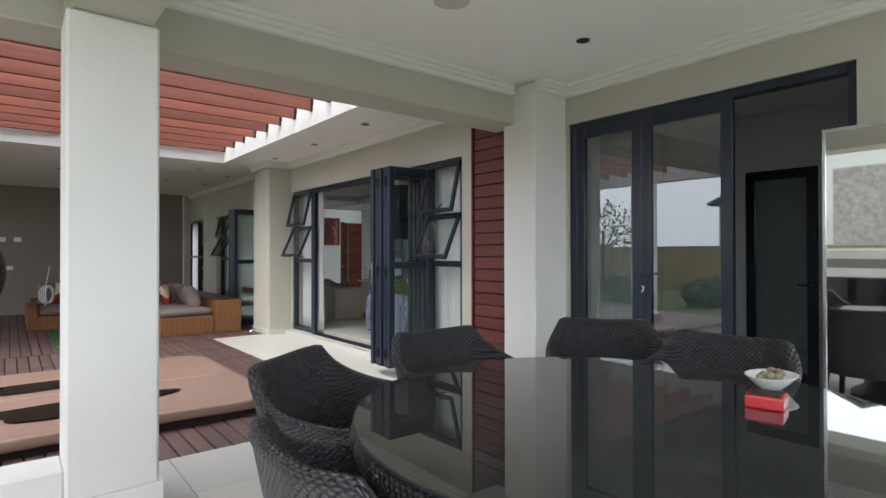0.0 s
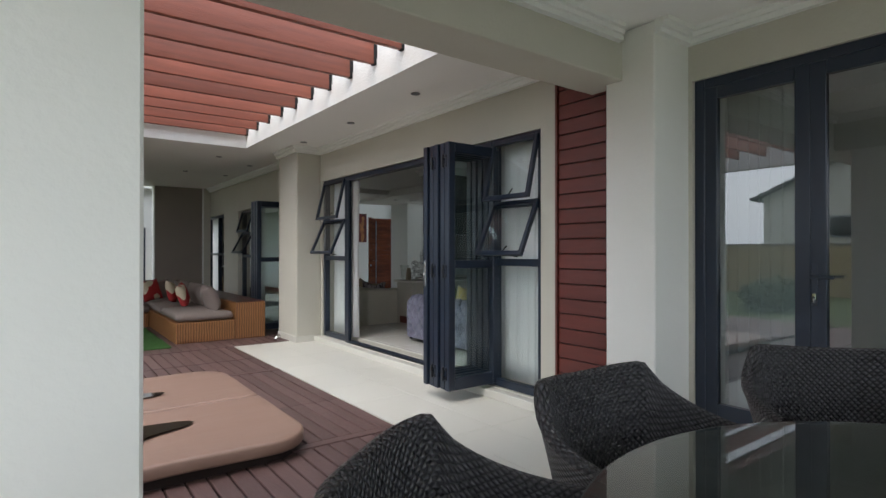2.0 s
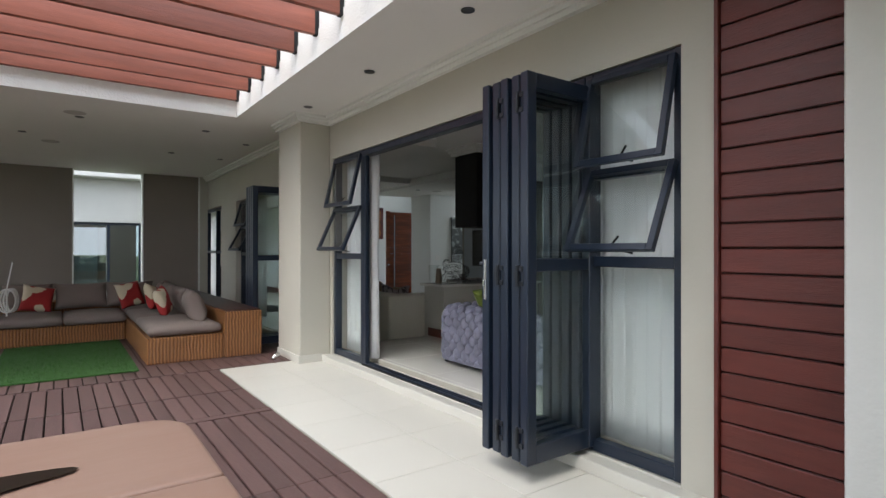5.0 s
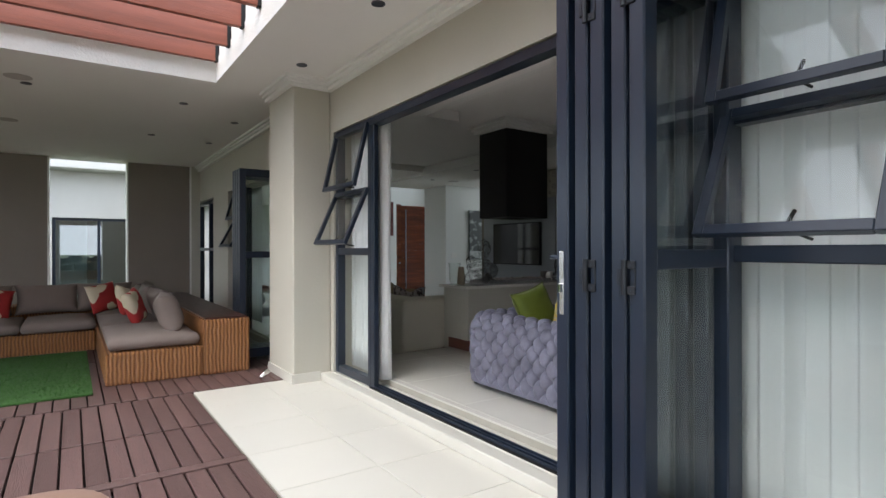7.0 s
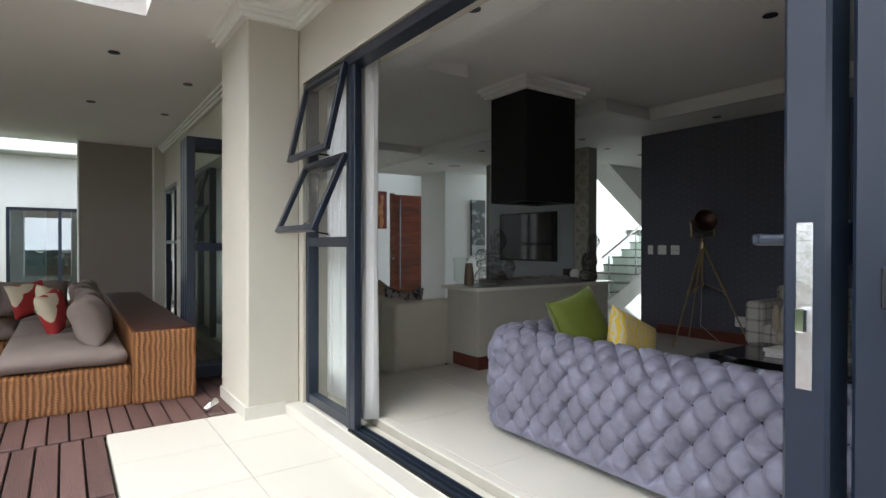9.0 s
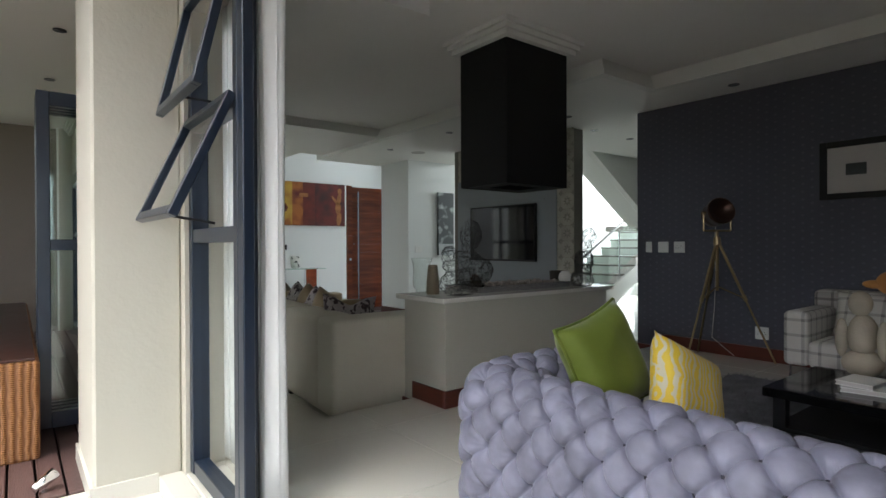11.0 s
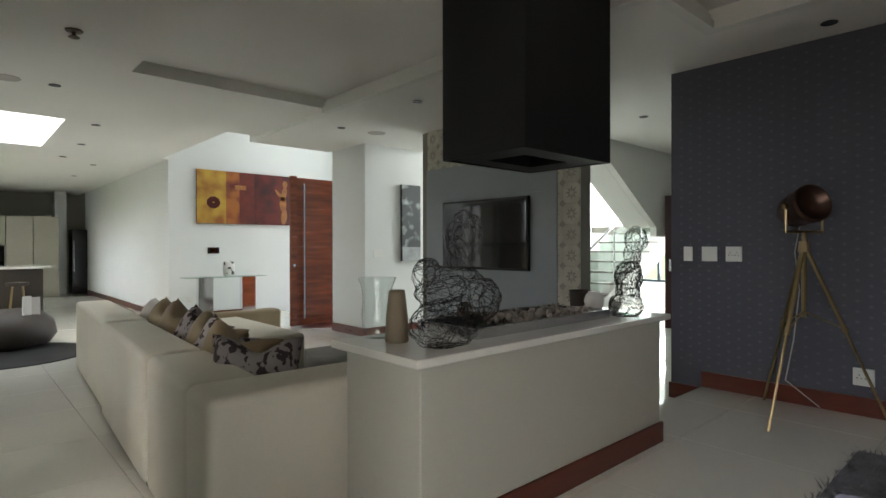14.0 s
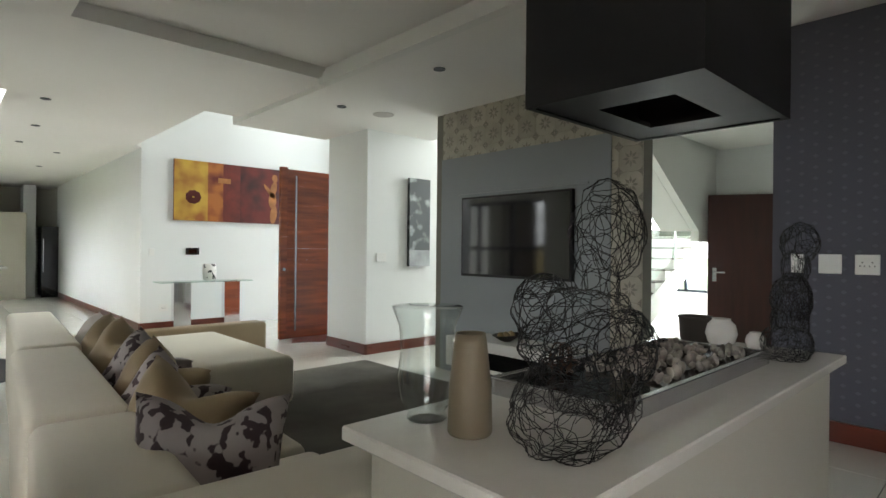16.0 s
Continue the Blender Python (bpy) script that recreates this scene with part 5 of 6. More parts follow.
    ob.location = (rs.uniform(-0.20, 0.46), rs.uniform(-0.13, 0.13), 0.030 + rs.uniform(0, 0.022))

hood = thing("fire_hood", "matt black box hood hanging over the fire plinth", "hood", (0, 0, 0))
X0, X1, Y0, Y1, Z0, Z1 = 5.79, 6.46, 8.155, 8.664, 1.655, RC - 0.01
for b in ((X0, X0 + 0.02, Y0, Y1, Z0, Z1), (X1 - 0.02, X1, Y0, Y1, Z0, Z1), (X0 + 0.02, X1 - 0.02, Y0, Y0 + 0.02, Z0, Z1), (X0 + 0.02, X1 - 0.02, Y1 - 0.02, Y1, Z0, Z1)):
    part("side_panel", B(*b), M["black"], hood, "matt black steel panel")
for b in ((X0 + 0.02, X0 + 0.17, Y0 + 0.02, Y1 - 0.02, Z0 + 0.004, Z0 + 0.02), (X1 - 0.17, X1 - 0.02, Y0 + 0.02, Y1 - 0.02, Z0 + 0.004, Z0 + 0.02), (X0 + 0.17, X1 - 0.17, Y0 + 0.02, Y0 + 0.14, Z0 + 0.004, Z0 + 0.02), (X0 + 0.17, X1 - 0.17, Y1 - 0.14, Y1 - 0.02, Z0 + 0.004, Z0 + 0.02)):
    part("underside_panel", B(*b), M["black"], hood, "black underside plate")
part("flue", B(X0 + 0.1, X1 - 0.1, Y0 + 0.1, Y1 - 0.1, Z0 + 0.4, Z0 + 0.42), M["black"], hood)
bm = bmesh.new()
for k, d in enumerate((0.10, 0.075, 0.05)):
    box(bm, X0 - d, X1 + d, Y0 - d, Y1 + d, RC - 0.036 * (k + 1), RC - 0.036 * k)
tagged(new("hood_cornice", mesh_of("hood_cornice", bm, M["white"])), "white plaster cornice round the hood", "cornice", kind="structure")


# ---- wire busts ----
def wire_figure(name, blobs, wires, length, seed, label, r=0.0010):
    """Tangled wire laid over the outer skin of a few merged swellings."""
    rn = random.Random(seed)
    verts, faces = [], []
    vol = [b[1][0] * b[1][2] for b in blobs]

    def buried(p, own):
        for c, q in blobs:
            if c is own:
                continue
            if sum(((p[k] - c[k]) / q[k]) ** 2 for k in range(3)) < 0.80:
                return True
        return False

    def tube(pts):
        rings = []
        for i, p in enumerate(pts):
            a = pts[min(i + 1, len(pts) - 1)] - pts[max(i - 1, 0)]
            if a.length < 1e-6:
                a = Vector((1, 0, 0))
            e1 = a.orthogonal().normalized() * r
            e2 = a.normalized().cross(e1)
            rings.append(len(verts))
            verts.extend([p + e1, p - 0.5 * e1 + 0.87 * e2, p - 0.5 * e1 - 0.87 * e2])
        for a, b in zip(rings, rings[1:]):
            for k in range(3):
                faces.append((a + k, a + (k + 1) % 3, b + (k + 1) % 3, b + k))

    for _ in range(wires):
        c, rad = rn.choices(blobs, vol)[0]
        d = Vector((rn.gauss(0, 1), rn.gauss(0, 1), rn.gauss(0, 1))).normalized()
        tang = d.cross(Vector((rn.gauss(0, 1), rn.gauss(0, 1), rn.gauss(0, 1)))).normalized()
        bend = 0.0
        scale = sum(rad) / 3
        run = []
        for _k in range(int(length / 0.010)):
            wob = 1 + 0.10 * noise.noise((d.x * 3 + c[0] * 9, d.y * 3, d.z * 3)) + rn.uniform(-0.012, 0.012)
            p = Vector((c[0] + rad[0] * wob * d.x, c[1] + rad[1] * wob * d.y, max(c[2] + rad[2] * wob * d.z, 0.862)))
            if buried(p, c):
                if len(run) > 3:
                    tube(run)
                run = []
            else:
                run.append(p)
            bend = 0.8 * bend + rn.uniform(-0.5, 0.5)
            tang = (tang + d.cross(tang) * bend * 0.55).normalized()
            d = (d + tang * (0.010 / scale)).normalized()
            tang = (tang - d * tang.dot(d)).normalized()
        if len(run) > 3:
            tube(run)
    me = bpy.data.meshes.new(name)
    me.from_pydata([tuple(v) for v in verts], [], faces)
    me.materials.append(M["steel_wire"])
    return tagged(new(name, me), label, "sculpture")


wire_figure("wire_bust", [((5.52, 8.24, 1.275), (0.075, 0.075, 0.105)), ((5.50, 8.25, 1.175), (0.05, 0.048, 0.07)), ((5.47, 8.26, 1.075), (0.175, 0.085, 0.095)),
                          ((5.35, 8.27, 1.13), (0.062, 0.055, 0.066)), ((5.63, 8.26, 1.02), (0.105, 0.065, 0.09)), ((5.48, 8.25, 0.99), (0.145, 0.08, 0.12)), ((5.42, 8.24, 0.945), (0.165, 0.095, 0.105))], 250, 0.42, 4, "figure of tangled dark wire on the quartz top")
wire_figure("wire_bust", [((6.83, 8.215, 1.275), (0.062, 0.062, 0.075)), ((6.80, 8.22, 1.19), (0.048, 0.046, 0.07)), ((6.77, 8.225, 1.07), (0.10, 0.062, 0.10)), ((6.77, 8.23, 0.99), (0.075, 0.058, 0.11)), ((6.76, 8.235, 0.912), (0.115, 0.08, 0.08))], 210, 0.40, 7, "slim figure of tangled dark wire on the quartz top")
bm = bmesh.new()
for k in range(6):
    n = Euler((k * 0.9, k * 1.7, 0)).to_matrix()
    pts = [Vector((5.86, 8.58, 0.915)) + n @ Vector((0.055 * math.cos(i * 0.3927), 0.055 * math.sin(i * 0.3927), 0)) for i in range(17)]
    for p, q in zip(pts, pts[1:]):
        cyl(bm, p, q, 0.0032, n=5)
solo("wire_ball", bm, M["bronze"], "small open ball of dark wire hoops", "ornament")

vase = thing("glass_vase", "clear flared glass hurricane vase on the quartz top", "vase", (5.335, 8.575, 0.858))
bm = bmesh.new()
lathe(bm, [(0.040, 0.0), (0.046, 0.004), (0.040, 0.018), (0.062, 0.05), (0.066, 0.10), (0.060, 0.16), (0.064, 0.21), (0.080, 0.252), (0.079, 0.253)], n=36)
part("glass_body", bm, M["glass_thin"], vase, "", True)
tv = thing("taupe_vase", "tall tapered taupe ceramic vase on the quartz top", "vase", (5.34, 8.445, 0.858))
bm = bmesh.new()
lathe(bm, [(0.044, 0.0), (0.047, 0.006), (0.044, 0.10), (0.034, 0.19), (0.031, 0.208), (0.027, 0.206), (0.028, 0.15)], n=28)
part("body", bm, M["taupe_vase"], tv, "", True)
for (x, y, s, m, lab) in ((6.85, 8.49, 1.0, "porcelain", "round white porcelain jar on the quartz top"), (6.87, 8.37, 0.62, "porcelain", "small white porcelain jar on the quartz top")):
    v = thing("white_jar", lab, "jar", (x, y, 0.858))
    bm = bmesh.new()
    lathe(bm, [(a * s, b * s) for a, b in ((0.03, 0.0), (0.05, 0.02), (0.06, 0.055), (0.052, 0.09), (0.034, 0.108), (0.036, 0.114), (0.028, 0.112))], n=28)
    part("body", bm, M[m], v, "", True)
v = thing("dark_pot", "low dark brown pot on the quartz top", "pot", (6.87, 8.60, 0.858))
bm = bmesh.new()
lathe(bm, [(0.05, 0.0), (0.062, 0.02), (0.066, 0.10), (0.07, 0.112), (0.062, 0.112), (0.058, 0.03)], n=24)
part("body", bm, M["dark_pot"], v, "", True)


# ---- lounge: cream modules ----
def soft_box(name, parent, x0, x1, y0, y1, z0, z1, material, label="", r=0.05):
    bm = B(x0, x1, y0, y1, z0, z1)
    bmesh.ops.bevel(bm, geom=bm.edges[:], offset=r, segments=4, affect="EDGES", profile=0.5)
    return part(name, bm, M[material], parent, label, True)


def module(at, length, arm=False):
    """A lounge unit whose back runs along y from its near corner, at a slight turn."""
    m = thing("sofa_module", "cream faux leather low-backed sofa module" + (" with a square arm" if arm else ""), "sofa", (at[0], at[1], FL), -3.2, "cream lounge suite")
    ys = 0.0
    if arm:
        soft_box("arm", m, 0.0, 0.95, 0.0, 0.30, 0.03, 0.70, "cream", "square padded arm", 0.04)
        ys = 0.285
    soft_box("back", m, 0.0, 0.30, ys, length, 0.03, 0.698, "cream", "square padded back", 0.04)
    soft_box("seat", m, 0.285, 0.95, ys, length, 0.05, 0.42, "cream", "deep padded seat")
    for x in (0.06, 0.86):
        for y in (0.08, length - 0.08):
            part("foot", B(x - 0.025, x + 0.025, y - 0.025, y + 0.025, 0.0, 0.06), M["black"], m)
    return m


module((4.675, 8.675), 1.035, True)
module((4.728, 9.75), 1.48)
module((4.835, 11.28), 1.90)
ott = thing("chaise", "wide cream faux leather chaise of the lounge suite", "chaise", (0, 0, 0), 0, "cream lounge suite")
soft_box("pad", ott, 5.35, 6.55, 11.45, 13.10, FL + 0.05, 0.42, "cream", "thick flat pad", 0.06)
soft_box("back", ott, 5.35, 7.1, 13.12, 13.36, FL + 0.05, 0.46, "tan", "low bronze back rail", 0.04)
for x, y in ((5.45, 11.55), (6.45, 11.55), (5.45, 13.0), (6.45, 13.0)):
    part("foot", B(x - 0.025, x + 0.025, y - 0.025, y + 0.025, FL, FL + 0.06), M["black"], ott)
for k, (y, x, mt, w, rz, rx, ry) in enumerate(((9.30, 5.13, "petal", 0.43, -24, -16, 5), (9.66, 5.14, "tan", 0.44, -58, -22, 14), (9.95, 5.17, "petal", 0.40, -64, -24, 20), (10.18, 5.18, "tan", 0.44, -76, -24, 14), (10.52, 5.20, "petal", 0.42, -72, -24, 18), (10.95, 5.18, "tan", 0.44, -78, -22, 16), (11.35, 5.18, "tan", 0.42, -82, -22, 14), (11.75, 5.20, "seat_pad", 0.36, -75, -22, 14))):
    cushion("scatter_cushion", (x - 0.03 + 0.05 * (y - 9.3), y - 0.05, 0.60), (rx, ry, rz), w, w, 0.22, mt, {"petal": "pale lilac cushion with dark petal print on the lounge", "tan": "bronze tan cushion propped on the lounge", "seat_pad": "pale cushion at the lounge end"}[mt], 40 + k, "scatter cushions", chop=0.16 if k != 7 else 0.0)
rem = thing("remote_tray", "small dark tray with remote controls on the chaise", "tray", (5.55, 10.45, 0.422), 20)
part("tray_board", B(-0.11, 0.11, -0.07, 0.07, 0.0, 0.02, bevel=0.004), M["dark_pot"], rem)
for k in range(2):
    part("remote", B(-0.09, 0.08, -0.05 + 0.05 * k, -0.02 + 0.05 * k, 0.021, 0.038, bevel=0.004), M["black"], rem, "black remote control")
rug = solo("lounge_rug", B(5.75, 8.0, 9.15, 12.6, FL, FL + 0.018, bevel=0.006), M["rug"], "brown grey shaggy rug on the polished tiles", "rug")

# ---- television wall ----
tvt = thing("television", "black flat television on the blue grey panel", "television", (8.33, 0, 0))
part("bezel", B(0.0, 0.045, 10.18, 11.46, 0.985, 1.755, bevel=0.006), M["black"], tvt)
part("screen", B(-0.003, 0.0, 10.20, 11.44, 1.01, 1.735), M["gloss_black"], tvt, "glossy screen that mirrors the windows")
struct("tv_panel", [(8.375, 8.399, 9.86, 11.80, FL, 2.17), (8.36, 8.375, 10.05, 11.55, 1.79, 1.805)], M["panel_grey"], "smooth blue grey panel behind the television", "panel")
con = thing("tv_console", "white floating television console with dark recess", "console", (0, 0, 0))
part("body", B(7.98, 8.37, 9.7, 11.3, FL + 0.18, FL + 0.45, bevel=0.006), M["porcelain"], con, "white lacquered body")
part("recess", B(7.975, 7.981, 9.9, 10.9, FL + 0.22, FL + 0.36), M["gloss_black"], con, "dark glass flap")
part("plinth_box", B(8.1, 8.37, 9.8, 11.2, FL, FL + 0.18), M["black"], con)
fb = thing("fruit_bowl", "dark leaf-shaped bowl with golden ornaments on the console", "bowl", (8.15, 10.7, FL + 0.45))
bm = bmesh.new()
lathe(bm, [(0.04, 0.0), (0.08, 0.015), (0.17, 0.06), (0.165, 0.062), (0.07, 0.022)], n=24, squash=0.6)
part("dish", bm, M["dark_pot"], fb, "", True)
bm = bmesh.new()
for k in range(5):
    bmesh.ops.create_icosphere(bm, subdivisions=2, radius=0.03, matrix=Matrix.Translation((-0.07 + 0.035 * k, 0.02 * (-1) ** k, 0.055)))
part("ornaments", bm, M["brass"], fb, "golden balls", True)

# ---- hall: door, painting, console ----
dr = thing("pivot_door", "red brown timber pivot door standing open with a long steel bar", "door", (8.0, 14.48, FL))
n = 15
me = mesh_of("door_board", B(0.0, 0.93, -0.024, 0.024, -0.0762, 0.0762, bevel=0.0015), M["door"])
for k in range(n):
    piece("door_board", me, dr, (0.0, 0, 0.085 + k * 0.1535))
part("stile", B(-0.10, 0.0, -0.026, 0.026, 0.008, 2.335, bevel=0.003), M["door"], dr)
bm = bmesh.new()
cyl(bm, (0.10, -0.075, 0.12), (0.10, -0.075, 2.22), 0.014, n=12)
for zz in (0.25, 2.1):
    cyl(bm, (0.10, -0.075, zz), (0.10, -0.024, zz), 0.008, n=8)
part("pull_bar", bm, M["steel"], dr, "long brushed steel pull bar")
bm = bmesh.new()
cyl(bm, (-0.05, -0.045, 0.95), (-0.05, -0.024, 0.95), 0.022, n=14)
part("lock", bm, M["steel"], dr)
mat_ = thing("door_mat", "pale fringed mat by the open door", "mat", (8.6, 14.15, FL), -28)
part("mat_cloth", B(-0.6, 0.5, -0.3, 0.25, 0.0, 0.012, bevel=0.004), M["skirt"], mat_, "dark woven mat")
bm = bmesh.new()
rf = random.Random(3)
for k in range(60):
    x = -0.6 + 1.1 * k / 60
    a = rf.uniform(-0.02, 0.02)
    box(bm, x, x + 0.011, -0.36 + a, -0.3, 0.0, 0.008)
tagged(part("fringe", bm, M["porcelain"], mat_, "white fringe"), kind="stuff")

pa = thing("painting", "wide abstract canvas in gold, red and maroon", "painting", (7.16, 16.5, 1.65))
part("canvas", B(0.0, 1.75, -0.045, -0.004, 0.0, 0.935), M["crimson"], pa, "crimson painted canvas")
part("gold_field", B(0.0, 0.50, -0.047, -0.045, 0.0, 0.935), printed("gold_wash", (0.55, 0.34, 0.05), (0.30, 0.10, 0.02), 4, 0.45, 0.7, 0.6), pa, "gold wash")
part("ochre_glow", B(0.50, 0.74, -0.0468, -0.045, 0.0, 0.935), printed("ochre_wash", (0.40, 0.13, 0.025), (0.12, 0.012, 0.008), 4, 0.45, 0.7, 0.6), pa, "ochre band")
part("maroon_field", B(1.02, 1.75, -0.0468, -0.045, 0.0, 0.935), printed("maroon_wash", (0.13, 0.012, 0.008), (0.035, 0.005, 0.005), 3.5, 0.4, 0.65, 0.6), pa, "maroon wash")
bm = bmesh.new()
for k in range(9):
    a = k * 0.7
    lathe(bm, [(0.035, -0.0022), (0.05, 0.0), (0.035, 0.0022)], n=14)
    bm.verts.ensure_lookup_table()
    vs = bm.verts[-42:]
    bmesh.ops.transform(bm, matrix=Matrix.Translation((0.28 + 0.07 * math.cos(a), -0.049, 0.37 + 0.06 * math.sin(a))) @ pose(0, 0, 0, 90, 0, 0), verts=vs)
part("flower", bm, M["maroon"], pa, "dark painted flower")
bm = bmesh.new()
for (x, z, w, h, r) in ((1.62, 0.78, 0.05, 0.07, 0), (1.60, 0.60, 0.055, 0.13, 12), (1.58, 0.40, 0.07, 0.14, 0), (1.52, 0.55, 0.03, 0.16, -38), (1.60, 0.16, 0.06, 0.16, 6)):
    bmesh.ops.create_circle(bm, cap_ends=True, segments=18, radius=1.0, matrix=Matrix.Translation((x, -0.0488, z)) @ pose(0, 0, 0, 0, r, 0) @ Matrix.Diagonal((w, 1, h, 1)) @ pose(0, 0, 0, 90, 0, 0))
part("pale_shapes", bm, M["ochre"], pa, "pale ochre painted shapes")
part("cross_glow", B(0.66, 0.86, -0.0495, -0.047, 0.62, 0.70), M["ochre"], pa, "ochre painted bar")

ct = thing("console_table", "narrow glass console table on chrome slab legs", "console table", (7.55, 16.1, FL))
g = part("glass_top", B(-0.72, 0.62, -0.18, 0.18, 0.72, 0.735, bevel=0.003), M["glass_green"], ct, "clear glass top")
for x in (-0.38, 0.35):
    part("leg", B(x - 0.12, x + 0.12, -0.06, 0.06, 0.0, 0.72, bevel=0.004), M["chrome"], ct, "mirror chrome slab leg")
hv = thing("pierced_vase", "white vase with dark spots on the glass console", "vase", (7.57, 16.1, FL + 0.735))
bm = bmesh.new()
lathe(bm, [(0.06, 0.0), (0.09, 0.02), (0.10, 0.14), (0.09, 0.25), (0.085, 0.25), (0.09, 0.14)], n=24)
part("body", bm, printed("spotted_glaze", (0.80, 0.79, 0.76), (0.02, 0.02, 0.02), 14, 0.60, 0.62, 0.3), hv, "", True)
th = thing("intercom", "small dark wall intercom with a grey rim", "intercom", (7.45, 16.5, 1.175))
part("case", B(-0.10, 0.10, -0.02, 0, -0.055, 0.055, bevel=0.006), M["black"], th)
part("screen", B(-0.06, 0.06, -0.022, -0.02, -0.035, 0.035), M["gloss_black"], th)
plate("light_switch", (6.87, 16.5, 1.16), "y-", 0.075, 0.11, "white light switch on the entrance wall", 1)
plate("wall_socket", (7.04, 16.5, 0.32), "y-", 0.13, 0.11, "white double socket on the entrance wall", 2, "", True)
plate("light_switch", (8.42, 12.9, 1.14), "y-", 0.15, 0.11, "white light switches beside the slate picture", 2)
pc = thing("slate_picture", "tall dark canvas with silver tree-like strokes", "picture", (8.99, 12.9, 1.03))
part("canvas", B(-0.17, 0.17, -0.045, -0.002, 0.0, 1.10), printed("slate_strokes", (0.055, 0.066, 0.068), (0.34, 0.38, 0.38), 7, 0.55, 0.72, 0.6), pc, "slate grey canvas")
part("pale_foot", B(-0.168, 0.168, -0.047, -0.045, 0.0, 0.2), M["art_pale"], pc, "pale silver foot of the canvas")

# ---- stairs and stair window ----
st = thing("staircase", "white staircase with grey treads and glass balustrade", "staircase", (0, 0, 0))
NS = 9
for k in range(NS):
    x0 = 10.75 + 0.31 * k
    z = FL + 0.165 * (k + 1)
    part("tread", B(x0 - 0.02, x0 + 0.31, 11.2, 12.2, z - 0.03, z, bevel=0.004), M["concrete"], st, "grey tread")
    part("riser", B(x0, x0 + 0.31, 11.21, 12.19, z - 0.20 if k else FL, z - 0.03), M["white"], st)
part("landing", B(13.54, 14.68, 10.56, 12.74, 1.50, 1.62, bevel=0.004), M["concrete"], st, "grey landing")


def slab_in_y(points, y, depth):
    """A flat outline in x and z, given a thickness along y."""
    bm = bmesh.new()
    f = bm.faces.new([bm.verts.new((x, y, z)) for x, z in points])
    r = bmesh.ops.extrude_face_region(bm, geom=[f])
    bmesh.ops.translate(bm, vec=(0, depth, 0), verts=[v for v in r["geom"] if isinstance(v, bmesh.types.BMVert)])
    bmesh.ops.recalc_face_normals(bm, faces=bm.faces[:])
    return bm


part("upper_stringer", slab_in_y(((11.85, 1.52), (11.85, 1.38), (12.62, 1.38), (12.62, 5.55), (9.22, 5.55), (9.22, 3.21)), 10.56, 0.10), M["white"], st, "white sloping side wall of the upper flight")
part("upper_flight", slab_in_y(((11.85, 1.52), (9.22, 3.21), (9.22, 3.40), (11.85, 1.70)), 10.665, 0.40), M["white"], st, "white upper flight")
part("lower_stringer", slab_in_y(((10.74, FL), (11.35, FL), (13.54, 1.16), (13.54, 1.42), (10.74, FL + 0.10)), 11.17, 0.025), M["white"], st, "white sloping side of the lower flight")
bm = bmesh.new()
vs = [bm.verts.new(p) for p in ((10.8, 11.22, FL + 0.20), (13.5, 11.22, 1.65), (13.5, 11.22, 2.35), (10.8, 11.22, FL + 0.95))]
bm.faces.new(vs)
part("balustrade_glass", bm, M["glass_green"], st, "green-edged glass panel")
bm = bmesh.new()
cyl(bm, (10.7, 11.20, FL + 1.0), (13.55, 11.20, 2.52), 0.022, n=10)
part("handrail", bm, M["steel"], st, "round steel handrail")
for k in range(4):
    x = 10.9 + 0.85 * k
    z = FL + 0.165 * ((x - 10.75) / 0.31 + 0.6)
    bm = bmesh.new()
    cyl(bm, (x, 11.20, z), (x, 11.20, z + 0.86), 0.016, n=8)
    part("baluster", bm, M["steel"], st)
sw = thing("window_4", "tall stair window with thin dark bars", "window")
sw["kind"] = "structure"
bm = bmesh.new()
for y in (10.55, 11.9, 12.68):
    box(bm, 14.72, 14.77, y, y + 0.05, 0.5, 4.4)
for z in (0.5, 2.75, 4.35):
    box(bm, 14.72, 14.77, 10.55, 12.73, z, z + 0.05)
part("window_frame", bm, M["alu"], sw)
sd_ = thing("door_5", "dark mahogany inner door with a steel lever", "door", (12.0, 10.50, FL), -62)
sd_["kind"] = "structure"
part("door_leaf", B(0.0, 0.80, -0.02, 0.02, 0.0, 2.0, bevel=0.004), M["door_dark"], sd_)
bm = bmesh.new()
cyl(bm, (0.08, -0.06, 0.98), (0.08, -0.02, 0.98), 0.01, n=8)
box(bm, 0.06, 0.20, -0.068, -0.055, 0.97, 0.99, 0.003)
box(bm, 0.055, 0.105, -0.026, -0.02, 0.86, 1.04, 0.002)
part("door_handle", bm, M["steel"], sd_, "steel lever handle")
# Out of view; added as an opening that lights the void.
vw = thing("window_5", "unseen high window added to light the entrance void", "window")
vw["kind"] = "structure"
bm = bmesh.new()
for y in (14.4, 15.08, 15.75):
    box(bm, 10.05, 10.1, y, y + 0.05, 3.8, 4.8)
for z in (3.8, 4.75):
    box(bm, 10.05, 10.1, 14.4, 15.8, z, z + 0.05)
part("window_frame", bm, M["alu"], vw)
pillar = struct("wall_tv_edge", [(8.392, 8.40, 9.64, 9.78, 0.12, CI)], M["concrete"], "rough edge of the television pier", "trim")

# ---- navy wall: switches, picture, tripod lamp ----
plate("light_switch", (8.4, 8.60, 1.178), "x-", 0.07, 0.115, "white light switch on the dark wall", 1, "switches on the dark wall")
plate("light_switch", (8.4, 8.435, 1.178), "x-", 0.115, 0.115, "white blank plate on the dark wall", 0, "switches on the dark wall")
plate("wall_socket", (8.4, 8.258, 1.178), "x-", 0.115, 0.115, "white double socket on the dark wall", 2, "", True)
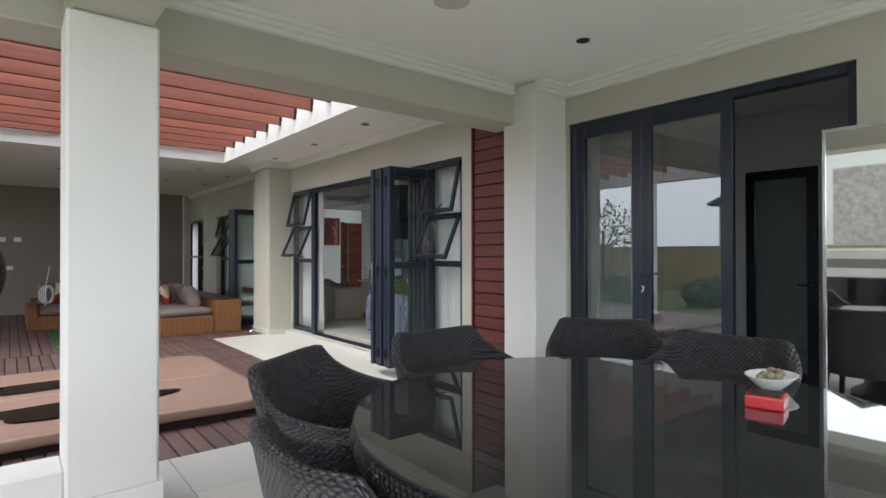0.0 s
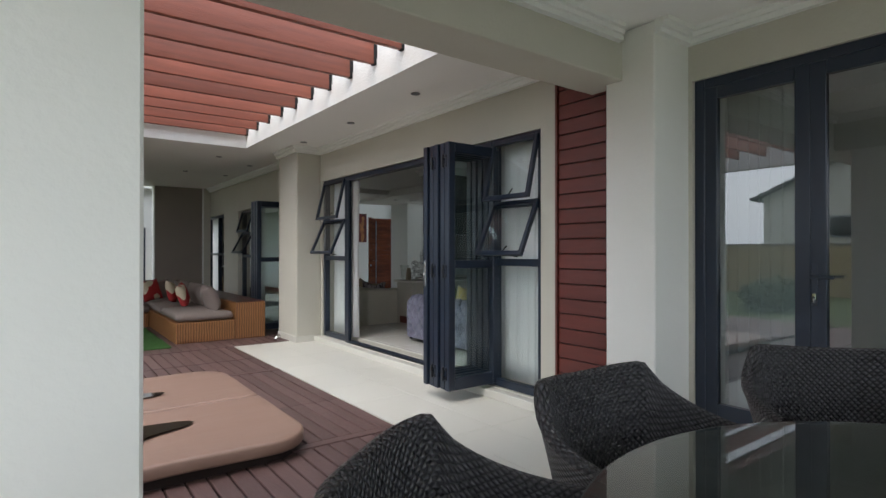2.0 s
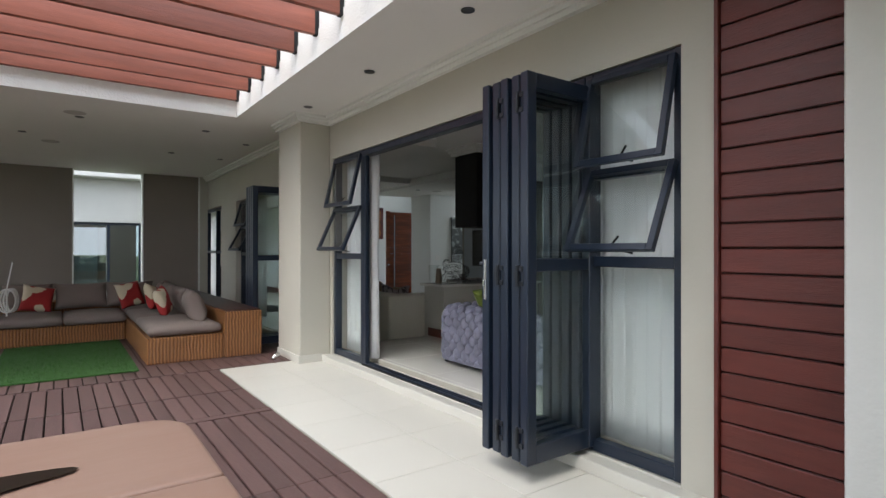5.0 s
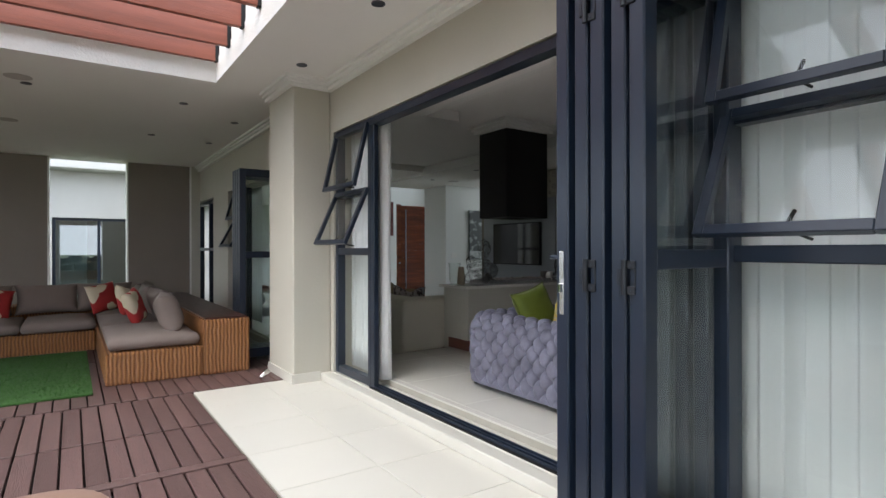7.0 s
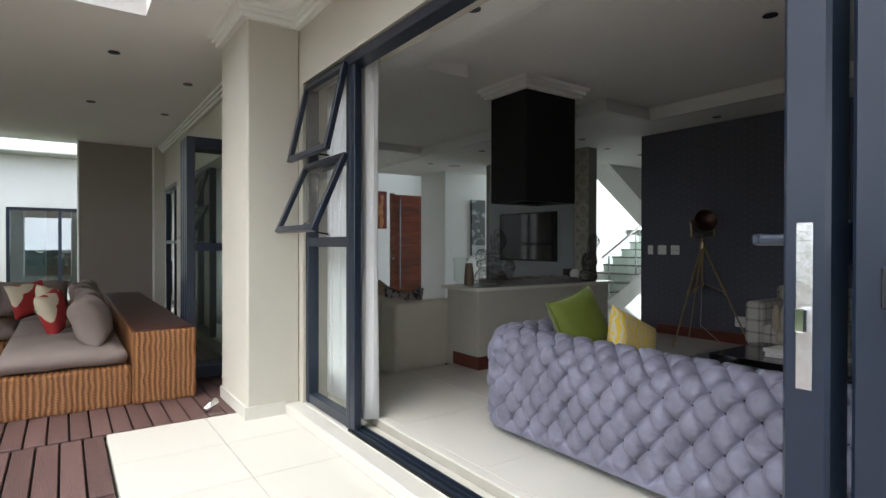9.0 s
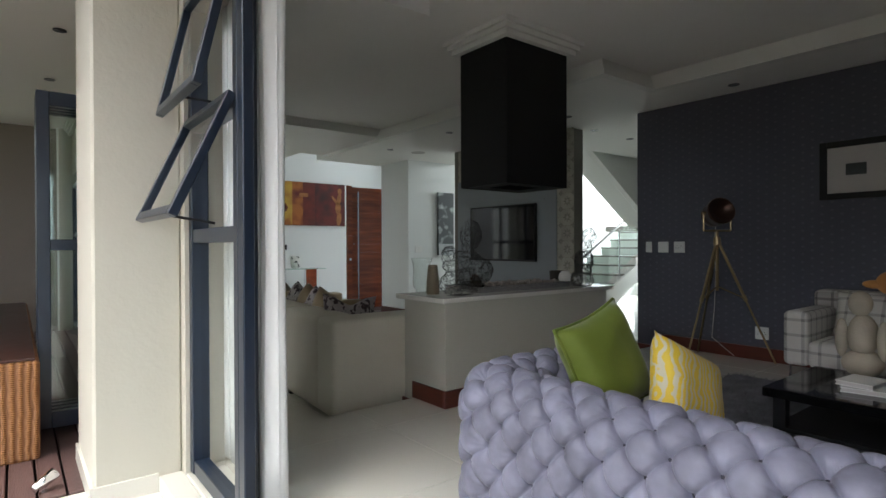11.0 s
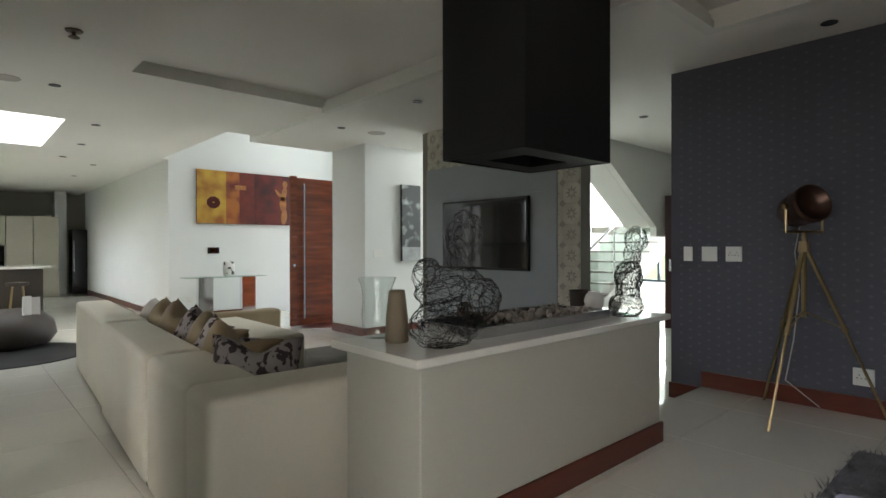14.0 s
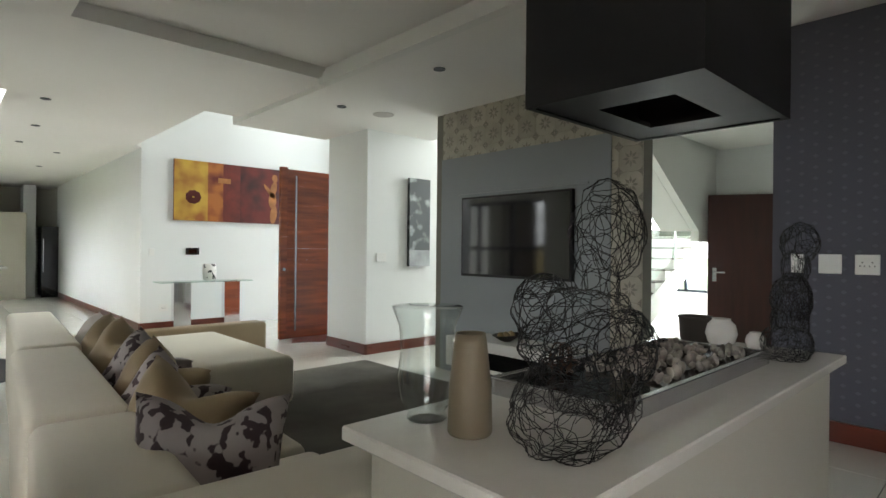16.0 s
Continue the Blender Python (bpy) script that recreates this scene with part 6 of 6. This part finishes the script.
plate("wall_socket", (8.4, 7.47, 0.386), "x-", 0.115, 0.115, "white double socket low on the dark wall", 2, "", True)
fp = thing("framed_picture", "small pale print in a broad black frame", "picture", (8.4, 6.76, 1.815), -90)
bm = bmesh.new()
for b in ((-0.25, -0.20, -0.24, 0.24), (0.20, 0.25, -0.24, 0.24)):
    box(bm, b[0], b[1], -0.035, 0, b[2], b[3], 0.003)
for b in ((-0.24, -0.19), (0.19, 0.24)):
    box(bm, -0.20, 0.20, -0.035, 0, b[0], b[1], 0.003)
part("frame", bm, M["black"], fp)
part("mount", B(-0.20, 0.20, -0.012, -0.004, -0.19, 0.19), M["seat_pad"], fp, "pale grey mount")
part("print", B(-0.07, 0.07, -0.014, -0.012, -0.045, 0.05), M["art_dark"], fp, "small dark landscape print")

lamp = thing("tripod_lamp", "copper film spotlight on a brass tripod beside the dark wall", "floor lamp", (0, 0, 0))
apex = Vector((8.06, 7.72, 1.25))
for foot in ((7.61, 7.79, FI), (8.33, 7.33, FI), (8.32, 8.03, FI)):
    bm = bmesh.new()
    fv = Vector(foot)
    d = (fv - apex).normalized()
    mid = apex + (fv - apex) * 0.48
    cyl(bm, apex + d * 0.02, mid, 0.013, n=8)
    cyl(bm, mid, fv, 0.009, n=8)
    cyl(bm, mid - d * 0.025, mid + d * 0.025, 0.017, n=10)
    cyl(bm, mid, (8.06, 7.72, 0.82), 0.005, n=6)
    part("leg", bm, M["brass"], lamp, "telescopic brass leg")
bm = bmesh.new()
cyl(bm, (8.06, 7.72, 0.78), (8.06, 7.72, 1.33), 0.014, n=10)
cyl(bm, (8.06, 7.72, 1.20), (8.06, 7.72, 1.27), 0.035, 0.028, n=14)
part("post", bm, M["brass"], lamp)
ax = Vector((-0.55, -0.72, 0.25)).normalized()
c = Vector((8.06, 7.72, 1.49))
bm = bmesh.new()
side = ax.cross(Vector((0, 0, 1))).normalized()
for s in (-1, 1):
    cyl(bm, c + side * 0.125 * s, Vector((8.06, 7.72, 1.33)) + side * 0.125 * s, 0.008, n=8)
    cyl(bm, c + side * 0.105 * s, c + side * 0.14 * s, 0.016, n=10)
cyl(bm, Vector((8.06, 7.72, 1.33)) - side * 0.125, Vector((8.06, 7.72, 1.33)) + side * 0.125, 0.009, n=8)
part("yoke", bm, M["brass"], lamp, "brass yoke")
bm = bmesh.new()
prof = [(0.03, -0.17), (0.07, -0.155), (0.10, -0.11), (0.112, -0.03), (0.112, 0.04), (0.122, 0.045), (0.122, 0.085), (0.11, 0.085), (0.105, 0.04)]
lathe(bm, prof, n=28)
bmesh.ops.transform(bm, matrix=Matrix.Translation(c) @ ax.to_track_quat("Z", "Y").to_matrix().to_4x4(), verts=bm.verts[:])
part("shade", bm, M["bronze"], lamp, "dark copper spotlight head", True)
bm = bmesh.new()
pts = [(8.10, 7.75, 1.40), (8.17, 7.80, 1.2), (8.12, 7.76, 0.95), (8.22, 7.82, 0.6), (8.34, 7.9, 0.3), (8.36, 7.7, FI + 0.01)]
for p, q in zip(pts, pts[1:]):
    cyl(bm, p, q, 0.004, n=6)
part("cable", bm, M["seat_pad"], lamp, "thin pale cable")

# ---- plaid chair, coffee table and ornaments ----
def plaid_material():
    m = M["tweed"]
    nt = m.node_tree
    b = nt.nodes["Principled BSDF"]
    tc = nt.nodes.new("ShaderNodeTexCoord")
    sep = nt.nodes.new("ShaderNodeSeparateXYZ")
    nt.links.new(tc.outputs["Object"], sep.inputs[0])
    last = None
    for ax_ in ("X", "Y", "Z"):
        sn = nt.nodes.new("ShaderNodeMath")
        sn.operation = "PINGPONG"
        sn.inputs[1].default_value = 0.055
        nt.links.new(sep.outputs[ax_], sn.inputs[0])
        lt = nt.nodes.new("ShaderNodeMath")
        lt.operation = "LESS_THAN"
        lt.inputs[1].default_value = 0.010
        nt.links.new(sn.outputs[0], lt.inputs[0])
        if last is None:
            last = lt.outputs[0]
        else:
            ad = nt.nodes.new("ShaderNodeMath")
            ad.operation = "ADD"
            nt.links.new(last, ad.inputs[0])
            nt.links.new(lt.outputs[0], ad.inputs[1])
            last = ad.outputs[0]
    mu = nt.nodes.new("ShaderNodeMath")
    mu.operation = "MULTIPLY"
    mu.inputs[1].default_value = 0.42
    mu.use_clamp = True
    nt.links.new(last, mu.inputs[0])
    mx = nt.nodes.new("ShaderNodeMix")
    mx.data_type = "RGBA"
    mx.inputs[6].default_value, mx.inputs[7].default_value = (0.56, 0.53, 0.49, 1), (0.13, 0.12, 0.12, 1)
    nt.links.new(mu.outputs[0], mx.inputs[0])
    nt.links.new(mx.outputs[2], b.inputs["Base Color"])


plaid_material()
ac = thing("plaid_armchair", "ivory and charcoal plaid armchair on thin chrome legs", "armchair", (0.11, -0.11, 0))
soft_box("back", ac, 7.92, 8.12, 6.0, 7.06, 0.33, 0.84, "tweed", "plaid back", 0.04)
soft_box("arm", ac, 7.30, 7.93, 6.90, 7.06, 0.33, 0.72, "tweed", "plaid arm", 0.035)
soft_box("arm", ac, 7.30, 7.93, 6.0, 6.16, 0.33, 0.72, "tweed", "plaid arm", 0.035)
soft_box("seat", ac, 7.28, 7.93, 6.16, 6.90, 0.33, 0.52, "tweed", "plaid seat cushion", 0.04)
for x, y in ((7.34, 7.02), (7.34, 6.05), (8.06, 7.02), (8.06, 6.05)):
    bm = bmesh.new()
    cyl(bm, (x, y, FI), (x, y, 0.335), 0.011, n=8)
    part("leg", bm, M["chrome"], ac)
cushion("plaid_cushion", (7.83, 6.55, 0.68), (-20, 0, -95), 0.42, 0.36, 0.13, "tweed", "plaid cushion on the armchair", 60)
cof = thing("coffee_table", "low black lacquered coffee table with dark shelf", "coffee table", (0, 0, 0))
part("tabletop", B(6.20, 7.0, 5.3, 6.62, 0.38, 0.43, bevel=0.004), M["gloss_black"], cof)
part("shelf", B(6.24, 6.96, 5.34, 6.58, 0.20, 0.22), M["black"], cof)
for x, y in ((6.24, 5.36), (6.9, 5.36), (6.24, 6.52), (6.9, 6.52)):
    part("leg", B(x, x + 0.06, y, y + 0.06, FI, 0.38), M["black"], cof)
for k, (x, y, z, w, d, rz) in enumerate(((6.55, 6.25, 0.43, 0.26, 0.19, 10), (6.56, 6.26, 0.455, 0.23, 0.17, -6), (6.75, 5.95, 0.43, 0.24, 0.3, 22))):
    bk = thing("book", "closed white covered book on the coffee table", "book", (x, y, z), rz, "books on the coffee table")
    part("pages", B(-w / 2 + 0.004, w / 2 - 0.004, -d / 2 + 0.004, d / 2 - 0.004, 0.003, 0.021), M["seat_pad"], bk)
    part("cover", B(-w / 2, w / 2, -d / 2, d / 2, 0.021, 0.024), M["porcelain"], bk)
    part("cover", B(-w / 2, w / 2, -d / 2, d / 2, 0.0, 0.003), M["porcelain"], bk)
bm = bmesh.new()
for cc, rr in (((6.62, 5.98, 0.50), (0.10, 0.09, 0.07)), ((6.62, 5.98, 0.64), (0.085, 0.065, 0.11)), ((6.62, 5.99, 0.80), (0.052, 0.052, 0.065)), ((6.62, 6.07, 0.62), (0.03, 0.03, 0.10)), ((6.60, 5.89, 0.62), (0.03, 0.03, 0.10))):
    bmesh.ops.create_uvsphere(bm, u_segments=18, v_segments=12, radius=1.0, matrix=Matrix.Translation(cc) @ Matrix.Diagonal((*rr, 1)))
bmesh.ops.transform(bm, matrix=Matrix.Translation((6.88, 6.34, 0.43)) @ Matrix.Diagonal((1.15, 1.15, 1.15, 1)) @ Matrix.Translation((-6.62, -5.98, -0.43)), verts=bm.verts[:])
solo("stone_figure", bm, M["sand"], "plain seated sandstone figure on the coffee table", "statue", smooth=True)
bm = bmesh.new()
for cc, rr in (((6.90, 6.02, 0.60), (0.05, 0.05, 0.18)), ((6.90, 6.03, 0.84), (0.055, 0.06, 0.10)), ((6.89, 6.06, 0.98), (0.07, 0.10, 0.075)), ((6.88, 6.16, 0.97), (0.03, 0.06, 0.025)), ((6.90, 6.02, 0.45), (0.09, 0.09, 0.025))):
    bmesh.ops.create_uvsphere(bm, u_segments=18, v_segments=12, radius=1.0, matrix=Matrix.Translation(cc) @ Matrix.Diagonal((*rr, 1)))
bmesh.ops.transform(bm, matrix=Matrix.Translation((0.02, 0.13, 0.0)), verts=bm.verts[:])
solo("bird_carving", bm, M["amber"], "amber toned carved bird ornament on the coffee table", "statue", smooth=True)
rug2 = solo("shag_rug", B(5.5, 7.55, 4.4, 7.35, FI, FI + 0.03, bevel=0.01), M["rug_grey"], "silver grey shaggy rug under the coffee table", "rug")
bm = bmesh.new()
rr_ = random.Random(8)
for _ in range(7000):
    x, y = rr_.uniform(5.5, 7.55), rr_.uniform(6.2, 7.36)
    a = rr_.uniform(0, 6.28)
    l, h = rr_.uniform(0.02, 0.05), rr_.uniform(0.01, 0.035)
    dx, dy = math.cos(a), math.sin(a)
    v = [bm.verts.new(p) for p in ((x - dy * 0.004, y + dx * 0.004, FI + 0.028), (x + dy * 0.004, y - dx * 0.004, FI + 0.028), (x + dx * l, y + dy * l, FI + 0.028 + h))]
    bm.faces.new(v)
tagged(part("shag", bm, M["rug_grey"], rug2, "long silver pile"), kind="stuff")

# ---- far kitchen and passage ----
for k in range(4):
    x0 = 3.95 + 0.53 * k
    cb = thing("kitchen_cabinet", "tall ivory kitchen cabinet with plain doors", "cabinet", (x0, 23.4, FL), 0, "tall kitchen cabinets")
    part("body", B(0.0, 0.52, 0.02, 0.6, 0.0, 2.0), M["kitchen"], cb)
    if k == 1:
        part("oven", B(0.02, 0.50, -0.01, 0.02, 0.75, 1.28, bevel=0.004), M["gloss_black"], cb, "built-in black oven")
        part("door", B(0.006, 0.514, 0.0, 0.02, 1.30, 1.995, bevel=0.003), M["kitchen"], cb)
        part("door", B(0.006, 0.514, 0.0, 0.02, 0.05, 0.73, bevel=0.003), M["kitchen"], cb)
    else:
        part("door", B(0.006, 0.514, 0.0, 0.02, 0.05, 1.995, bevel=0.003), M["kitchen"], cb)
isl = thing("kitchen_island", "dark kitchen island with a white top", "kitchen island", (0, 0, 0))
part("body", B(4.0, 5.3, 19.2, 20.2, FL, 0.84, bevel=0.004), M["dark_pot"], isl, "dark body")
part("worktop", B(3.96, 5.4, 19.15, 20.25, 0.84, 0.88, bevel=0.004), M["quartz"], isl, "white top")
for k in range(2):
    bs = thing("bar_stool", "brass legged bar stool at the island", "stool", (4.35 + 0.55 * k, 18.9, FL), 0, "bar stools")
    bm = bmesh.new()
    lathe(bm, [(0.14, 0.55), (0.17, 0.57), (0.17, 0.61), (0.05, 0.62)], n=20)
    part("seat", bm, M["dark_pot"], bs)
    for a in range(4):
        bm = bmesh.new()
        cyl(bm, (0.17 * math.cos(a * 1.571 + 0.78), 0.17 * math.sin(a * 1.571 + 0.78), 0), (0.1 * math.cos(a * 1.571 + 0.78), 0.1 * math.sin(a * 1.571 + 0.78), 0.56), 0.012, n=8)
        part("leg", bm, M["brass"], bs)
fr = thing("fridge", "tall black refrigerator in the passage", "refrigerator", (6.36, 23.6, FL))
part("body", B(0.0, 0.34, 0.0, 0.5, 0.0, 1.70, bevel=0.01), M["gloss_black"], fr)
part("handle", B(0.03, 0.05, -0.03, 0.0, 0.6, 1.4), M["steel"], fr)
bm = bmesh.new()
lathe(bm, [(0.30, 0.0), (0.42, 0.04), (0.50, 0.16), (0.47, 0.30), (0.36, 0.40), (0.20, 0.45), (0.02, 0.46)], (4.55, 15.3, FL), 28)
for v in bm.verts:
    v.co += Vector((1, 1, 1)) * 0.03 * noise.noise(v.co * 3)
pf = solo("pouffe", bm, M["dark_pot"], "round black pouffe on a dark mat", "pouffe", smooth=True)
bm = bmesh.new()
lathe(bm, [(0.85, 0.0), (0.86, 0.006), (0.85, 0.012), (0.2, 0.012)], (4.45, 14.6, FL), 40)
solo("round_mat", bm, M["black"], "round black mat on the polished tiles", "mat")
mg = thing("magazine", "open pale magazine standing on the pouffe", "magazine", (4.75, 15.05, FL + 0.38), 30)
part("page", B(-0.10, 0.0, -0.01, 0.01, 0.0, 0.26), M["porcelain"], mg)
part("page", B(0.0, 0.11, -0.004, 0.012, 0.0, 0.24), M["seat_pad"], mg)
spr = thing("ceiling_sprinkler", "small bronze ceiling sprinkler rose", "sprinkler", (4.64, 11.09, CL))
bm = bmesh.new()
lathe(bm, [(0.03, -0.05), (0.035, -0.045), (0.012, -0.035), (0.012, -0.012), (0.05, -0.008), (0.055, 0.0)], n=18)
part("rose", bm, M["bronze"], spr)

# ---- pieces of floors and walls ----
def tiled(name, parent_label, rects, size, th, z, material, gap=0.004, ox=0.0, oy=0.0):
    """Square tiles on a bed, as pieces that share meshes."""
    parent = thing(name, parent_label, "floor")
    parent["kind"] = "structure"
    cache = {}
    for x0, x1, y0, y1 in rects:
        i = math.floor((x0 - ox) / size)
        while ox + i * size < x1:
            a, b = max(x0, ox + i * size + gap / 2), min(x1, ox + (i + 1) * size - gap / 2)
            j = math.floor((y0 - oy) / size)
            while oy + j * size < y1:
                c, d = max(y0, oy + j * size + gap / 2), min(y1, oy + (j + 1) * size - gap / 2)
                if b - a > 0.02 and d - c > 0.02:
                    key = (round(b - a, 3), round(d - c, 3))
                    if key not in cache:
                        cache[key] = mesh_of("tile", B(-key[0] / 2, key[0] / 2, -key[1] / 2, key[1] / 2, -th, 0.0, bevel=0.0015), material)
                    piece("tile", cache[key], parent, ((a + b) / 2, (c + d) / 2, z))
                j += 1
            i += 1
    return parent


tiled("patio_tiles", "cream porcelain patio tiles", [(-1.9, 3.95, -3.5, 3.1)], 0.60, 0.012, PZ, M["tile"], 0.004, 2.46, 3.1)
tiled("walkway_tiles", "cream porcelain tiles of the walkway beside the deck", [(2.46, 3.67, 3.11, 8.56)], 0.60, 0.012, 0.0, M["tile"], 0.004, 2.46, 8.56)
struct("patio_riser", [(-1.9, 3.67, 3.09, 3.102, -0.05, PZ - 0.012)], M["tile"], "tiled riser of the patio step", "step")
tiled("floor_tiles", "polished ivory floor tiles", [(3.86, 8.4, 3.28, SY)], 0.80, 0.012, FI, M["floor_tile"], 0.003, 3.92, 3.3)
tiled("lounge_tiles", "polished ivory tiles of the lower lounge floor", [(3.92, 8.4, SY, 8.74), (3.92, 9.2, 8.74, 16.5), (9.2, 14.7, 8.5, 12.7), (3.92, 6.72, 16.5, 24.0), (8.4, 9.2, 8.5, 8.74)], 0.80, 0.012, FL, M["floor_tile"], 0.003, 3.92, SY)
struct("step_riser", [(3.92, 5.2, SY - 0.01, SY - 0.002, FL, FI), (6.995, 8.38, SY - 0.01, SY - 0.002, FL, FI)], M["floor_tile"], "tiled riser of the step down to the lounge", "step")
tiled("room_tiles", "polished tiles behind the patio doors", [(4.22, 8.4, -3.0, 3.1)], 0.80, 0.012, 0.02, M["floor_tile"], 0.003, 4.22, 0)

deck = thing("deck", "wine brown timber deck boards with open gaps", "deck")
deck["kind"] = "structure"
cache = {}
PITCH = 0.118


def boards(x0, x1, y0, y1):
    n = int((x1 - x0) / PITCH)
    for k in range(n):
        key = round(y1 - y0, 3)
        if key not in cache:
            cache[key] = mesh_of("deck_board", B(-PITCH / 2 + 0.006, PITCH / 2 - 0.006, -key / 2 + 0.003, key / 2 - 0.003, -0.025, 0.0, bevel=0.004), M["deck"])
        piece("deck_board", cache[key], deck, (x1 - PITCH * (k + 0.5), (y0 + y1) / 2, 0.001 * math.sin(k * 5.1)))


for y0, y1 in ((3.11, 3.38), (3.40, 4.15), (6.80, 7.55), (7.57, 8.55), (8.58, 10.6), (10.62, 12.6), (12.62, 15.0)):
    boards(-3.9, 2.45 if y0 < 8.56 else 3.68, y0, y1)
for y0, y1 in ((4.25, 5.2), (5.2, 6.70)):
    boards(1.38, 2.45, y0, y1)
    boards(-3.9, -0.5, y0, y1)
for y0, y1 in ((4.16, 4.24), (6.71, 6.79)):
    part("cross_board", B(-0.5, 2.45, y0, y1, -0.024, 0.003, bevel=0.003), M["deck"], deck)

# patterned cement tiles on the television pier
tw = thing("patterned_tiles", "patterned grey cement tiles on the television pier", "wall tiles")
tw["kind"] = "structure"
S = 0.20
tile_me = mesh_of("tile", B(-0.008, 0.0, -S / 2 + 0.001, S / 2 - 0.001, -S / 2 + 0.001, S / 2 - 0.001, bevel=0.001), M["tilework"])
bm = bmesh.new()
for a in range(8):
    q = pose(0, 0, 0, a * 45, 0, 0)
    vs = [bm.verts.new(q @ Vector(p)) for p in ((-0.0092, 0.012, 0.0), (-0.0092, 0.035, 0.012), (-0.0092, 0.068, 0.0), (-0.0092, 0.035, -0.012))]
    bm.faces.new(vs)
for s1 in (-1, 1):
    for s2 in (-1, 1):
        vs = [bm.verts.new((-0.0092, s1 * y, s2 * z)) for y, z in ((0.098, 0.06), (0.098, 0.098), (0.06, 0.098), (0.082, 0.082))]
        bm.faces.new(vs)
motif_me = mesh_of("motif", bm, M["motif"])
for j in range(13):
    for i in range(12):
        y, z = 9.70 + S * i, 0.05 + S / 2 + S * j
        if y > 11.88 or z > 2.64:
            continue
        inside = 9.90 < y < 11.72 and z < 2.10
        if inside:
            continue
        t = piece("tile", tile_me, tw, (8.398, y, z))
        mo = new("motif", motif_me)
        mo.parent = t

# raised motif of the dark wallpaper
bm = bmesh.new()
for i in range(74):
    for j in range(34):
        y, z = 3.4 + 0.072 * i, 0.30 + 0.068 * j + (0.034 if i % 2 else 0)
        if z > 2.6 or y > 8.7 or y < 6.0:
            continue
        vs = [bm.verts.new((8.3985, y + dy, z + dz)) for dy, dz in ((-0.016, 0), (0, -0.012), (0.016, 0), (0, 0.012))]
        bm.faces.new(list(reversed(vs)))
tagged(new("wallpaper_motif", mesh_of("wallpaper_motif", bm, M["navy_motif"])), "faint sheen motif of the indigo wallpaper", "wallpaper", kind="stuff")
ind = thing("door_4", "dark framed glazed inner door seen through the patio doors", "glass door", (6.20, 1.32, 0.02))
ind["kind"] = "structure"
bm = bmesh.new()
for q in ((0.0, 0.09), (0.58, 0.67)):
    box(bm, -0.022, 0.022, *q, 0.0, 2.22, 0.004)
for q in ((0.0, 0.12), (2.12, 2.22)):
    box(bm, -0.022, 0.022, 0.09, 0.58, *q, 0.004)
part("door_frame", bm, M["alu"], ind)
part("pane", pane(-0.003, 0.003, 0.09, 0.58, 0.12, 2.12), M["glass_dark"], ind, "reflecting grey glass")
bm = bmesh.new()
cyl(bm, (-0.02, 0.045, 1.02), (-0.06, 0.045, 1.02), 0.009, n=8)
box(bm, -0.066, -0.054, 0.04, 0.16, 1.012, 1.028, 0.003)
part("door_handle", bm, M["alu"], ind)
struct("wall_inner_room", [(6.26, 6.40, -3.2, 3.0, 0.02, 2.86)], M["inner_wall"], "white wall of the room behind the patio doors", "wall")
struct("room_shell", [(8.4, 8.6, -3.2, 3.1, 0, 2.9), (4.22, 8.6, -3.4, -3.2, 0, 2.9), (4.0, 8.6, -3.4, 3.1, 2.86, 2.95), (4.22, 8.6, 3.0, 3.1, 0, 2.86)], M["inner_wall"], "dim room behind the patio doors", "wall")
